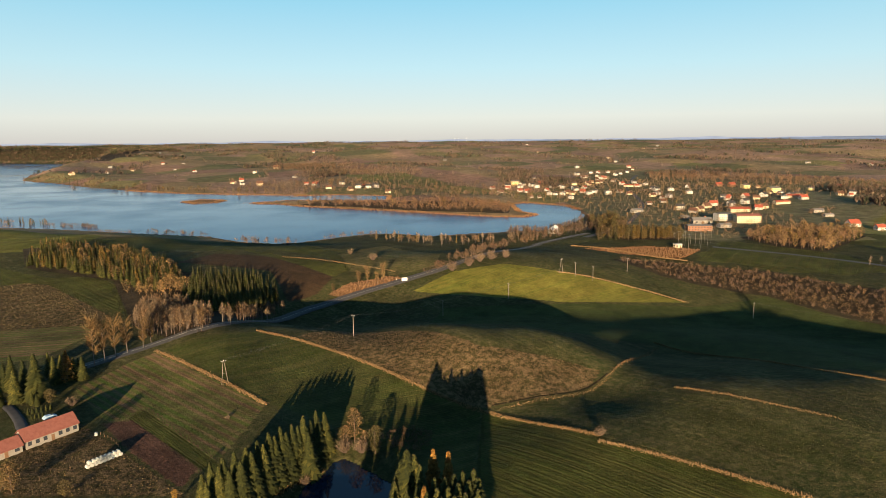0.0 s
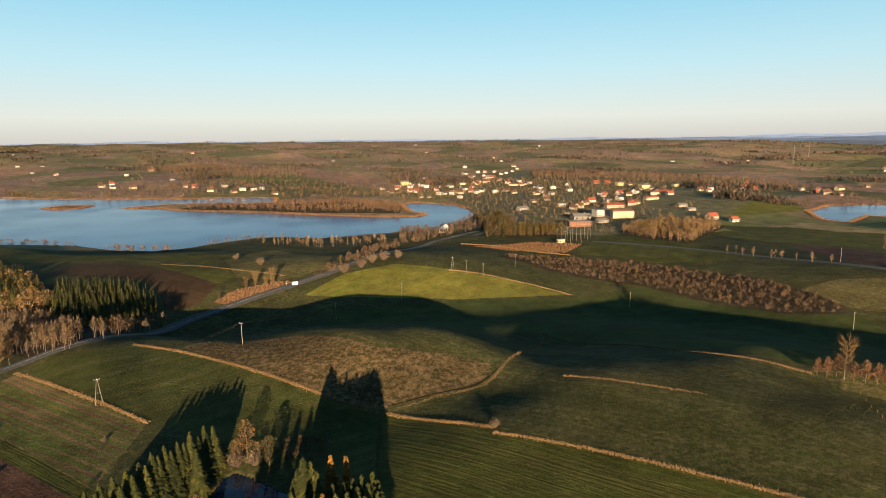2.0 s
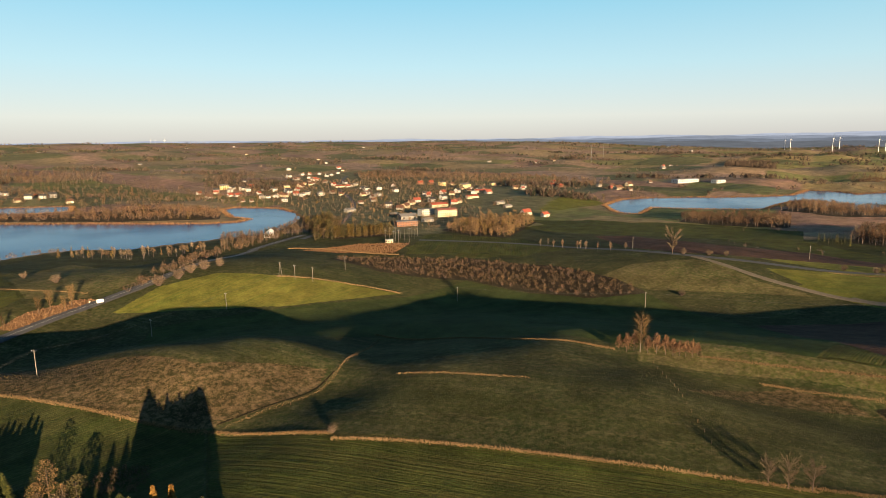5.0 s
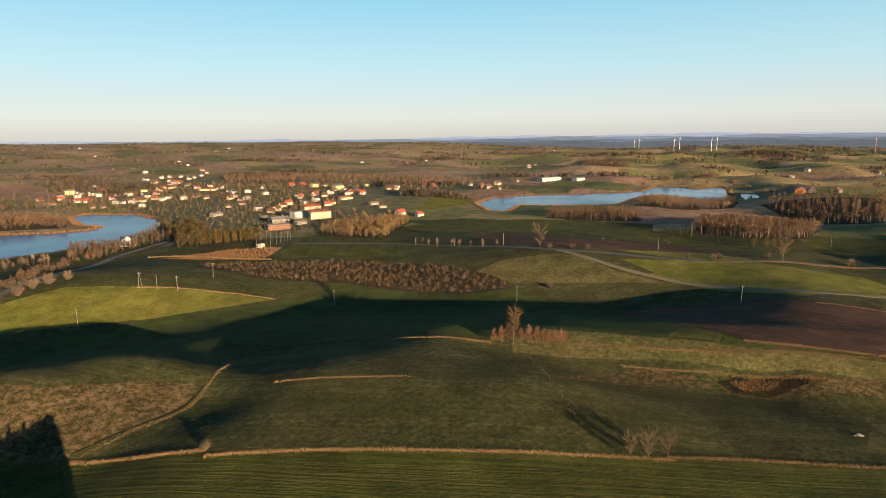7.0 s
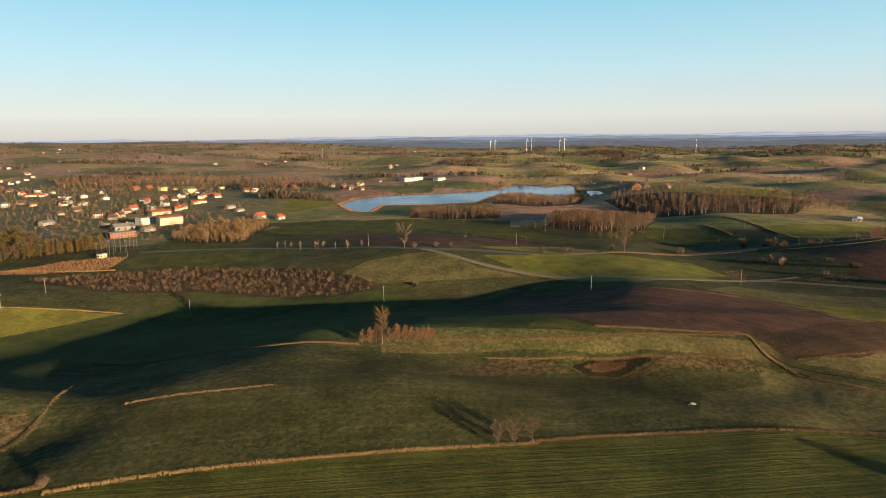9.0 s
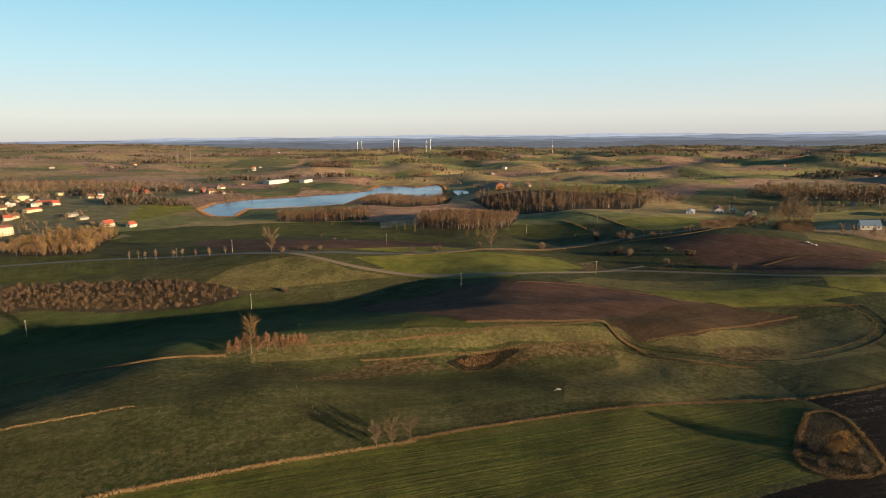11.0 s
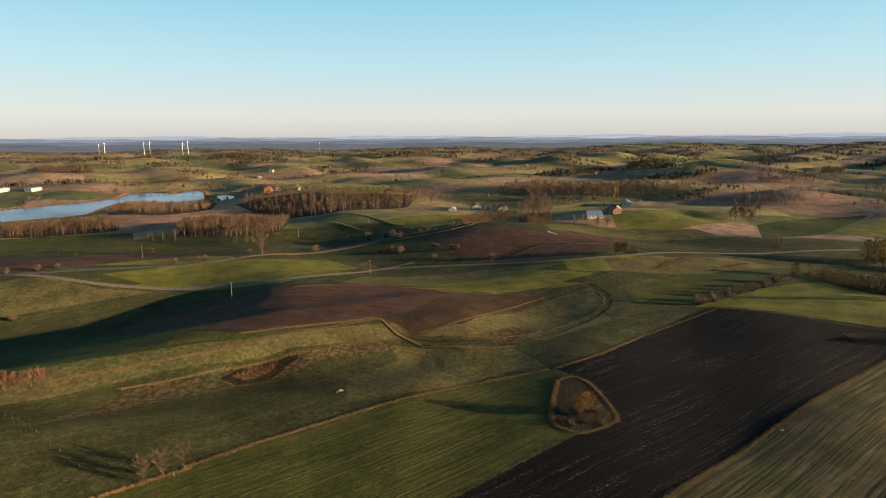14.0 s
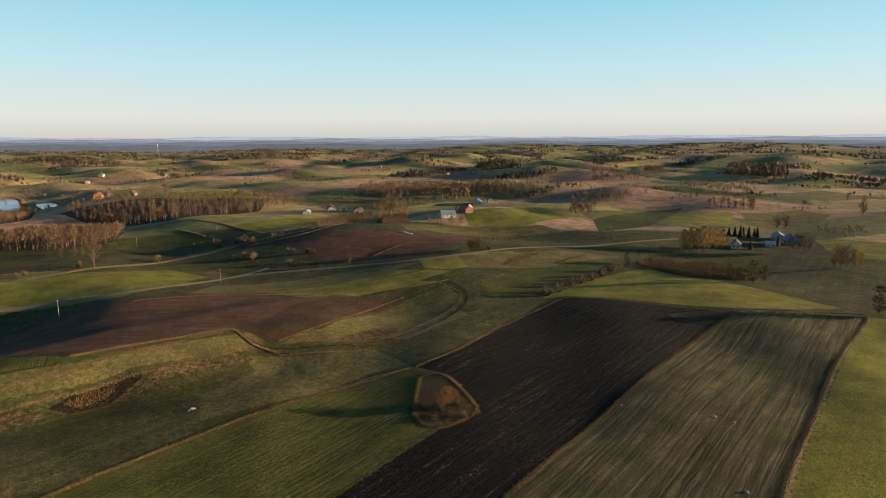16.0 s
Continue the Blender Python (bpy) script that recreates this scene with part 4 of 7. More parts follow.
def shrub(rng, stems=70, leafs=60):
    """A many-stemmed bush of height 1, wider than high."""
    a = rng.random(stems) * 6.28
    lean = 0.25 + 0.75 * rng.random(stems)
    base = np.stack([np.cos(a) * 0.15 * rng.random(stems), np.sin(a) * 0.15 * rng.random(stems), np.zeros(stems)], 1)
    way = np.stack([np.cos(a) * lean * 0.62, np.sin(a) * lean * 0.62, 1.05 - 0.6 * lean ** 2], 1) * (0.6 + 0.45 * rng.random((stems, 1)))
    st = slivers(base, way, 0.035 * np.ones(stems), rng)
    u = 0.45 + 0.55 * rng.random((stems * 3, 1))
    i = rng.integers(0, stems, stems * 3)
    tw = slivers(base[i] + way[i] * u, rng.normal(size=(stems * 3, 3)) * 0.13 + [0, 0, 0.06], 0.03 * np.ones(stems * 3), rng)
    i = rng.integers(0, stems, leafs)
    lf = leaves(base[i] + way[i] * (0.5 + 0.5 * rng.random((leafs, 1))) + rng.normal(size=(leafs, 3)) * 0.05, 0.05 + 0.05 * rng.random(leafs), rng)
    return st, join([tw, lf])


def haze_tree(rng, sprays=80, wide=0.2, low=0.15, fine=1.0):
    """A leafless tree seen from afar: a stem and a rounded haze of short twigs."""
    trunk = [tube(np.zeros(3), np.array([0, 0, 0.5]), 0.016, 0.009, 3), tube(np.array([0, 0, 0.5]), np.array([0, 0, 0.9]), 0.009, 0.002, 3)]
    mid, half = (1 + low) * 0.5, (1 - low) * 0.5
    out = rng.normal(size=(sprays, 3))
    out /= np.linalg.norm(out, axis=1)[:, None]
    a = np.arctan2(out[:, 1], out[:, 0])
    lump = 0.78 + 0.26 * np.sin(a * 2 + 4 * out[:, 2] + rng.random() * 6) * np.sin(a * 3 + rng.random() * 6)
    reach = (rng.random(sprays) ** 0.33 * lump)[:, None]
    base = out * reach * (wide, wide, half * 0.88) + (0, 0, mid)
    base[:, :2] *= (1.05 - 0.45 * np.clip((base[:, 2:] - mid) / half, -0.4, 1))
    way = (out * (0.55, 0.55, 0.45) + rng.normal(size=(sprays, 3)) * 0.3 + (0, 0, 0.42)) * (0.06 + 0.07 * rng.random((sprays, 1)))
    return join(trunk), slivers(base - way * 0.5, way, fine * (0.026 + 0.026 * rng.random(sprays)), rng)


def far_clump(rng):
    """A small far-off tree: one stem and a few upright sprays."""
    n = 13
    base = rng.normal(size=(n, 3)) * (0.16, 0.16, 0.17) + (0, 0, 0.38)
    way = rng.normal(size=(n, 3)) * 0.13 + (0, 0, 0.34)
    return tube(np.zeros(3), np.array([0, 0, 0.6]), 0.02, 0.005, 3), slivers(base, way, 0.13 + 0.1 * rng.random(n), rng)


RNG = np.random.default_rng(7)
# near kinds, with full detail, and far kinds for woods
NEAR = {
    "birch": ([bare_tree(RNG, 1, 44, 26, 0.135, 0.24, 0.8, 0.42) for _ in range(4)], BARK_PALE, TWIG_GOLD),
    "oak": ([bare_tree(RNG, 1, 48, 34, 0.30, 0.2, 1.3, 0.5) for _ in range(3)], BARK, TWIG_GREY),
    "spruce": ([spruce(RNG, 36, 22, 0.37, 1, 0.23) for _ in range(4)], BARK, NEEDLE),
    "larch": ([leafy(RNG, 1500, "cone", 0.026, 0.06, 0.28) for _ in range(3)], BARK, LARCH_RUST),
    "yellow": ([leafy(RNG, 1000, "egg", 0.022, 0.15, 0.24) for _ in range(3)], BARK, LARCH_GOLD),
    "olive": ([leafy(RNG, 900, "egg", 0.028, 0.12, 0.36) for _ in range(3)], BARK, OLIVE),
    "yellow_bush": ([leafy(RNG, 1500, "egg", 0.036, -0.1, 0.82) for _ in range(2)], BARK, LARCH_RUST),
    "russet_bush": ([leafy(RNG, 900, "egg", 0.022, 0.05, 0.34) for _ in range(2)], BARK, TWIG_GOLD),
    "bush": ([shrub(RNG, 110, 40) for _ in range(4)], BARK, TWIG_GREY),
    "russet": ([haze_tree(RNG, 420, 0.23, 0.0, 0.85) for _ in range(4)], BARK, TWIG_RED),
}
FAR = {
    "birch": ([haze_tree(RNG, 84, 0.18, 0.12) for _ in range(6)], BARK_PALE, TWIG_GREY),
    "russet": ([haze_tree(RNG, 88, 0.21, 0.06, 1.1) for _ in range(6)], BARK_PALE, TWIG_RED),
    "brown": ([haze_tree(RNG, 84, 0.36, 0.05, 1.3) for _ in range(6)], BARK, TWIG),
    "spruce": ([spruce(RNG, 9, 6, 0.25, 1) for _ in range(5)], BARK, NEEDLE),
    "fir": ([spruce(RNG, 15, 9, 0.30, 1) for _ in range(5)], BARK, NEEDLE),
    "willow": ([leafy(RNG, 60, "egg", 0.068, 0.05, 0.30, 2) for _ in range(5)], BARK, TWIG_GOLD),
    "alder": ([leafy(RNG, 150, "egg", 0.045, 0.05, 0.30, 3) for _ in range(5)], BARK, TWIG_GOLD),
    # spruces in the sun-brightened needle colour
    "young": ([spruce(RNG, 9, 6, 0.27, 1) for _ in range(5)], BARK, NEEDLE_LIT),
    "larch": ([leafy(RNG, 80, "cone", 0.055, limbs=2) for _ in range(5)], BARK, LARCH),
    "olive": ([leafy(RNG, 80, "egg", 0.062, 0.06, 0.36, 2) for _ in range(5)], BARK, OLIVE),
    "yellow": ([leafy(RNG, 80, "egg", 0.062, 0.08, 0.3, 2) for _ in range(5)], BARK, LARCH),
    "bush": ([shrub(RNG, 13, 18) for _ in range(6)], BARK, TWIG),
    "bush_russet": ([shrub(RNG, 13, 18) for _ in range(6)], BARK, TWIG_RED),
    "birch_fine": ([haze_tree(RNG, 210, 0.17, 0.16, 0.5) for _ in range(6)], BARK_PALE, TWIG_GREY),
    "brown_fine": ([haze_tree(RNG, 230, 0.30, 0.06, 0.5) for _ in range(6)], BARK, TWIG),
    "scrub": ([haze_tree(RNG, 60, 0.5, -0.05, 1.7) for _ in range(6)], BARK, TWIG_GOLD),
    "clump": ([far_clump(RNG) for _ in range(6)], BARK, TWIG_FAR),
    "clump_dark": ([far_clump(RNG) for _ in range(6)], BARK, NEEDLE_FAR),
}
WORDS = {
    "birch": ("bare_birch", "leafless pale-barked birch beside a field", "tree"),
    "oak": ("bare_tree", "leafless broad-crowned tree with fine grey twigs", "tree"),
    "spruce": ("spruce", "dark green spruce with drooping sunlit boughs", "tree"),
    "larch": ("larch", "golden autumn larch with soft yellow needles", "tree"),
    "yellow": ("autumn_tree", "tree with yellow-orange autumn leaves", "tree"),
    "olive": ("round_tree", "rounded tree with sparse olive autumn leaves", "tree"),
    "yellow_bush": ("golden_bush", "round golden-brown bush on an unploughed patch", "bush"),
    "russet_bush": ("russet_bush", "rounded bush with fine russet twigs at the pond", "bush"),
    "bush": ("bush", "leafless brown bush on a grassy bank", "bush"),
    "russet": ("young_alder", "slender russet young tree without leaves", "tree"),
}
MADE = {}


def near_tree(kind, i):
    """The first tree of a kind and shape, with trunk and crown as parts; later ones are copies."""
    if (kind, i) not in MADE:
        shapes, bark, leaf = NEAR[kind]
        (tv, tf), (cv, cf) = shapes[i]
        name, label, cat = WORDS[kind]
        ob = tagged(new(name), label, cat, group=name + " trees of the farmland")
        for part_name, v, f, m in (("stem" if kind == "bush" else "trunk", tv, tf, bark), ("crown", cv, cf, leaf)):
            new(part_name, np_mesh(part_name, v, f, m)).parent = ob
        MADE[kind, i] = ob
        return ob, True
    return MADE[kind, i], False


def plant(kind, spots, rng=np.random.default_rng(3)):
    """Single trees: spots of x, y, height."""
    for x, y, h in spots:
        i = int(rng.integers(len(NEAR[kind][0])))
        wide = h * (0.9 + 0.25 * rng.random())
        m = Matrix.Translation((x, y, gz(x, y) - 0.05)) @ Matrix.Rotation(rng.random() * 6.28, 4, "Z")
        ob, first = near_tree(kind, i)
        if not first:
            ob = copy_thing(ob, Matrix())
        ob.matrix_basis = m @ Matrix.Diagonal((wide, wide, h, 1))


def spread(poly, step, rng, jitter=0.45):
    """Jittered spots inside an outline."""
    p = np.array(poly)
    gx, gy = np.meshgrid(np.arange(p[:, 0].min(), p[:, 0].max(), step), np.arange(p[:, 1].min(), p[:, 1].max(), step))
    x = gx.ravel() + rng.uniform(-jitter, jitter, gx.size) * step
    y = gy.ravel() + rng.uniform(-jitter, jitter, gx.size) * step
    ok = inside_dist(x, y, poly) > 0
    return x[ok], y[ok]


def along(line, step, rng, wide=0.0):
    """Spots along a polyline."""
    p = np.array(line, float)
    seg = np.hypot(*np.diff(p, axis=0).T)
    s = np.arange(0, seg.sum(), step)
    s = np.clip(s + rng.uniform(-0.45, 0.45, len(s)) * step, 0, seg.sum())
    c = np.concatenate([[0], np.cumsum(seg)])
    x, y = np.interp(s, c, p[:, 0]), np.interp(s, c, p[:, 1])
    return x + rng.normal(0, 1, len(s)) * wide, y + rng.normal(0, 1, len(s)) * wide


def wood(label, spots, kinds, h0, h1, rng, name="woodland"):
    """Woods that nobody could count: one mesh of many trees. kinds: name and share."""
    x, y = spots
    if not len(x):
        return None
    z = ground(x, y)
    names, share = zip(*kinds)
    pick = rng.choice(len(names), len(x), p=np.array(share) / sum(share))
    mats, V, F, S, n = [], [], [], [], 0
    for k, kind in enumerate(names):
        shapes, bark, leaf = FAR[kind]
        for m in (bark, leaf):
            if m not in mats:
                mats.append(m)
        for i in np.nonzero(pick == k)[0]:
            (tv, tf), (cv, cf) = shapes[int(rng.integers(len(shapes)))]
            h = h0 + (h1 - h0) * rng.random()
            w = h * (0.85 + 0.35 * rng.random())
            a = rng.random() * 6.28
            c, s = math.cos(a) * w, math.sin(a) * w
            rot = np.array([[c, s, 0], [-s, c, 0], [0, 0, h]])
            for v, f, m in ((tv, tf, bark), (cv, cf, leaf)):
                V.append(v @ rot + (x[i], y[i], z[i] - 0.1))
                F.append(f + n)
                S.append(np.full(len(f), mats.index(m)))
                n += len(v)
    me = np_mesh(name, np.concatenate(V), np.concatenate(F), mats, np.concatenate(S))
    return tagged(new(name, me), label, "trees", kind="stuff")


def tufts(name, label, spots, h, w, mat, rng, blades=3, cat="grass"):
    """Tussocks: a few upright blades at each spot."""
    x, y = spots
    x, y = np.repeat(x, blades), np.repeat(y, blades)
    b = np.stack([x + rng.normal(0, w * 0.5, len(x)), y + rng.normal(0, w * 0.5, len(x)), np.zeros(len(x))], 1)
    b[:, 2] = ground(b[:, 0], b[:, 1]) - 0.05
    way = np.stack([rng.normal(0, 0.3, len(x)), rng.normal(0, 0.3, len(x)), 0.6 + 0.7 * rng.random(len(x))], 1) * h
    v, f = slivers(b, way, w * (0.6 + 0.8 * rng.random(len(x))), rng)
    return tagged(new(name, np_mesh(name, v, f, mat)), label, cat, kind="stuff")


# ---- roads and tracks ----
ASPHALT = plain("asphalt", (0.028, 0.028, 0.032), (0.05, 0.049, 0.05), 0.4, 0.8, 0.3)
GRAVEL = plain("gravel", (0.085, 0.070, 0.052), (0.14, 0.115, 0.085), 0.6, 0.95, 0.1)
PAINT = plain("road_paint", (0.25, 0.25, 0.24), (0.33, 0.33, 0.32), 2.0)


def fine_line(line, step):
    """Rounded and evenly divided polyline."""
    p = np.array(line, float)
    for _ in range(2):
        q = [p[0]]
        for a, b in zip(p[:-1], p[1:]):
            q += [a * 0.75 + b * 0.25, a * 0.25 + b * 0.75]
        p = np.array(q + [p[-1]])
    seg = np.hypot(*np.diff(p, axis=0).T)
    c = np.concatenate([[0], np.cumsum(seg)])
    s = np.linspace(0, c[-1], max(2, int(c[-1] / step)))
    return np.stack([np.interp(s, c, p[:, 0]), np.interp(s, c, p[:, 1])], 1)


def ribbon(name, line, width, mat, label, lift=0.22, step=3.0, bank=0.9):
    """A road bed: crowned surface with sloping shoulders, laid along the ground."""
    p = fine_line(line, step)
    d = np.gradient(p, axis=0)
    d /= np.linalg.norm(d, axis=1)[:, None]
    nrm = np.stack([-d[:, 1], d[:, 0]], 1)
    offs = np.array([-0.5 * width - bank, -0.5 * width, -0.25 * width, 0, 0.25 * width, 0.5 * width, 0.5 * width + bank])
    lifts = np.array([-0.35, lift - 0.03, lift, lift + 0.03, lift, lift - 0.03, -0.35])
    P = p[:, None, :] + nrm[:, None, :] * offs[None, :, None]
    zc = ground(p[:, 0], p[:, 1])
    ze = np.maximum(ground(P[..., 0], P[..., 1]), zc[:, None] - 0.1)
    Z = ze + lifts[None]
    V = np.concatenate([P, Z[..., None]], 2).reshape(-1, 3)
    k, n = len(offs), len(p)
    i = (np.arange(n - 1)[:, None] * k + np.arange(k - 1)[None]).ravel()
    F = np.concatenate([np.stack([i, i + k, i + k + 1], 1), np.stack([i, i + k + 1, i + 1], 1)])
    ob = tagged(new(name, np_mesh(name, V, F[:, ::-1], mat)), label, "road", kind="structure")
    ob.data.polygons.foreach_set("use_smooth", np.ones(len(F), bool))
    return ob


ROAD = [(-189.6, 210.8), (-175.9, 232.2), (-155.4, 253.0), (-143.8, 266.1), (-131.1, 278.0), (-105.6, 289.4), (-99.4, 369.5), (-62.1, 401.6), (-27.0, 421.4), (6.4, 440.9), (42.8, 480.4), (86.5, 562.6), (118.0, 590.8), (146.0, 617.2)]
ribbon("road_main", ROAD, 6.5, ASPHALT, "grey asphalt country road along the fields")
ribbon("road_edge_line", [(x, y) for x, y in ROAD], 0.2, PAINT, "faded white line along the middle of the road", 0.27)
LANE = [(233.4, 527.5), (307.7, 479.9), (339.7, 405.9), (361.2, 332.7), (399.9, 283.3), (434.6, 243.5), (464.5, 198.1), (516.9, 175.0), (558.5, 150.0), (566.4, 95.3)]
ribbon("road_lane", LANE, 4.5, ASPHALT, "narrow asphalt lane between fields")
LANE_B = [(433.4, 244.8), (455.3, 208.4), (519.5, 171.9), (555.8, 135.8), (580.2, 90.6), (583.4, 49.6), (725.2, 9.3), (747.7, -31.3)]
ribbon("road_lane_east", LANE_B, 4.0, GRAVEL, "pale farm lane winding past hedges")
TRACK = [(366.9, 325.6), (368.8, 303.7), (370.0, 272.0), (380.5, 234.9), (388.1, 195.5), (384.4, 162.9), (399.0, 133.7), (457.3, 111.0), (481.9, 79.0)]
ribbon("road_track", TRACK, 3.6, GRAVEL, "pale gravel track across the pasture")
TRACK_B = [(385.6, 219.7), (383.9, 180.7), (385.6, 139.0), (464.9, 110.9), (468.5, 66.2), (465.0, 6.8), (455.8, -18.5), (460.9, -61.9), (497.4, -128.7), (525.1, -208.2), (544.3, -287.5)]
ribbon("road_track_east", TRACK_B, 3.4, GRAVEL, "gravel track running to the farmstead")
VILLAGE_ROAD = [(136.7, 589.7), (178.8, 636.8), (228.5, 734.2), (298.7, 914.3), (324.8, 1041), (361.5, 1236), (496.6, 1589)]
ribbon("road_village", VILLAGE_ROAD, 6.0, ASPHALT, "village street between houses and trees")
DRIVE = [(-193.2, 237.3), (-168.2, 221.2), (-152.6, 207.6), (-143.1, 196.5)]
MUD = plain("ditch_mud", (0.010, 0.009, 0.006), (0.024, 0.019, 0.012), 1.0, 0.95, 0.05)
ribbon("ditch_east", [(293.6, 66.2), (285.2, 60.1), (279.5, 53.4), (276.4, 42.2), (276.3, 37.0)], 0.9, MUD, "dark wet field ditch", 0.1, 3.0, 0.3)
ribbon("ditch_brook", [(398.9, -49.6), (379.3, -59.8), (355.3, -57.8), (327.3, -42.4), (298.3, -20.1), (286.0, 5.2), (280.2, 31.5), (280.1, 47.2), (284.4, 56.9), (293.2, 63.3)], 0.45, MUD, "dark winding brook through the meadow", 0.1, 3.0, 0.3)
ribbon("ditch_valley", [(15.2, 213.7), (32.0, 215.4), (52.1, 221.8), (64.6, 232.9)], 0.7, MUD, "dark shallow ditch beside the rough grass", 0.1, 3.0, 0.3)
ribbon("road_drive", DRIVE, 3.0, ASPHALT, "narrow grey farmyard drive")

# ---- grass strips, reeds and tussocks ----
rng = np.random.default_rng(11)
STRIPS = [
    ([(-89.3, 285.0), (-68.7, 272.0), (-45.0, 253.4), (-19.2, 231.9), (-1.4, 221.8), (13.6, 211.7), (32.8, 194.9), (48.5, 181.9)], 0.8, 6),
    ([(47.3, 178.6), (66.9, 165.8), (86.1, 151.5), (108.5, 131.8), (133.9, 109.5), (155.3, 91.8)], 0.8, 6),
    ([(154.9, 93.7), (172.2, 80.6), (187.4, 66.3), (203.5, 50.5), (219.0, 32.8), (238.7, 9.8), (248.4, -14.9)], 0.8, 6),
    ([(-129.8, 266.3), (-109.4, 250.5), (-92.6, 237.0), (-77.1, 224.1), (-65.4, 213.1)], 0.75, 6),
    ([(105.6, 297.8), (129.2, 263.1), (141.2, 242.7), (150.3, 219.8), (177.1, 195.5)], 0.8, 5),
    ([(202.9, 173.2), (222.2, 150.3), (240.9, 127.8), (261.3, 106.6), (274.5, 85.6), (292.5, 66.8)], 0.8, 5),
    ([(83.5, 211.4), (93.7, 201.6), (106.5, 192.4), (122.1, 179.6)], 0.7, 3),
    ([(148.9, -33.7), (176.4, -59.7), (221.5, -106.4), (277.9, -161.7), (304.2, -198.8)], 0.5, 6),
    ([(139.6, -107.0), (162.8, -128.9), (184.6, -151.2), (215.2, -180.6), (242.6, -209.1), (290.4, -263.0)], 0.5, 6),
    ([(248.6, -17.7), (266.7, -40.9), (315.6, -73.1), (351.8, -116.0)], 0.6, 4),
    ([(351.8, -116.0), (335.3, -144.6), (325.5, -167.4), (305.9, -199.8), (303.8, -235.2), (295.7, -267.6)], 0.5, 2.5),
    ([(79.4, 424.3), (103.9, 418.9), (121.5, 411.4), (141.9, 402.9), (158.5, 391.5)], 0.7, 3),
    ([(257.5, 122.3), (270.2, 101.1), (281.9, 81.8), (295.6, 66.6), (286.9, 60.4), (280.4, 53.6), (276.4, 42.2)], 1.0, 5),
    ([(207.9, 148.5), (222.8, 130.2), (241.4, 112.1), (256.0, 90.4), (269.9, 67.4), (276.4, 60.8)], 0.8, 4),
    ([(19.0, 210.6), (33.8, 213.6), (54.0, 220.7), (65.1, 230.7), (81.4, 254.8), (105.3, 291.5)], 0.5, 2),
    ([(114.7, 544.9), (141.1, 525.0), (163.6, 492.7), (192.5, 478.5)], 1.2, 4),
    ([(418.7, 254.0), (437.9, 221.5), (473.3, 193.1), (510.8, 172.8), (551.9, 148.2)], 0.8, 2),
    ([(-124.1, 470.5), (-97.9, 470.1), (-60.6, 451.0), (-34.3, 436.1)], 0.6, 2),
    ([(712.4, 193.5), (677.0, 157.7), (643.7, 131.6), (605.6, 101.2)], 1.0, 5),
    ([(660.8, 195.7), (639.9, 173.7), (623.4, 160.1)], 1.0, 4),
    ([(455.1, 209.4), (489.2, 180.5), (530.3, 159.6), (545.0, 137.1), (557.5, 113.6)], 0.9, 3),
    ([(553.0, 107.5), (557.3, 87.8), (563.8, 58.7), (588.4, 31.2), (736.7, 8.7)], 0.9, 3),
    ([(485.9, -1.7), (502.2, -15.7), (516.0, -32.2), (508.7, -59.2), (517.4, -86.9)], 0.8, 3),
    ([(594.2, -40.7), (581.2, -66.8), (606.5, -101.1), (602.2, -126.3)], 0.8, 4),
    ([(445.2, -101.4), (470.6, -122.8), (485.8, -136.3)], 0.8, 5),
    ([(409.6, -0.7), (417.8, -20.8), (425.4, -37.7)], 0.6, 2),
    ([(383.1, -1.1), (389.7, -20.1), (394.1, -38.7), (399.7, -51.3)], 0.7, 4),
    ([(361.1, 134.9), (371.6, 111.8), (379.9, 95.2), (381.9, 73.6), (377.6, 41.4), (371.3, 24.2), (376.5, 5.1)], 0.7, 3),
    ([(285.8, 43.8), (296.8, 31.9), (311.6, 19.7), (358.3, -1.5), (375.0, -19.7)], 0.7, 4),
    ([(274.5, 41.9), (274.6, 26.6), (274.8, 14.4), (279.7, -2.2)], 0.9, 4),
    ([(437.5, -96.5), (446.9, -107.1), (459.8, -119.1), (473.4, -131.8)], 0.9, 5),
    ([(395.4, -45.4), (378.0, -55.0), (357.0, -53.7), (332.8, -38.3), (305.5, -17.7), (291.0, 5.3), (283.2, 31.8)], 0.45, 1.2),
    ([(361.4, -104.8), (376.4, -124.0), (402.0, -152.3), (435.8, -186.8)], 0.9, 5),
    ([(445.3, -139.5), (469.9, -168.0), (474.7, -174.4)], 0.7, 3),
    ([(236.3, -18.6), (241.5, -26.2), (228.4, -32.4), (210.9, -36.2), (202.1, -37.3), (190.7, -23.6), (193.1, -15.2), (204.7, -13.3), (236.3, -18.6)], 0.6, 7),
]
for line, h, dens in STRIPS:
    tufts("grass_strip", "strip of dry tan grass along a field edge", along(fine_line(line, 4), 0.32 / dens, rng, 0.5), h * 0.8, 0.17 * max(1.0, math.hypot(*line[0]) / 230), DRY, rng, 2)
for poly, kind, _ in FIELDS:
    if kind in ("rough", "reed"):
        far = np.hypot(*np.mean(poly, 0))
        if far < 900:
            tufts("tussock_grass", "tussocks of dry tan grass in rough pasture", spread(poly, 1.3 if far < 330 else 2.0, rng), 0.32 if kind == "rough" else 1.2, 0.16 if far < 330 else 0.5, ROUGH_BLADE if kind == "rough" else REED, rng, 5)
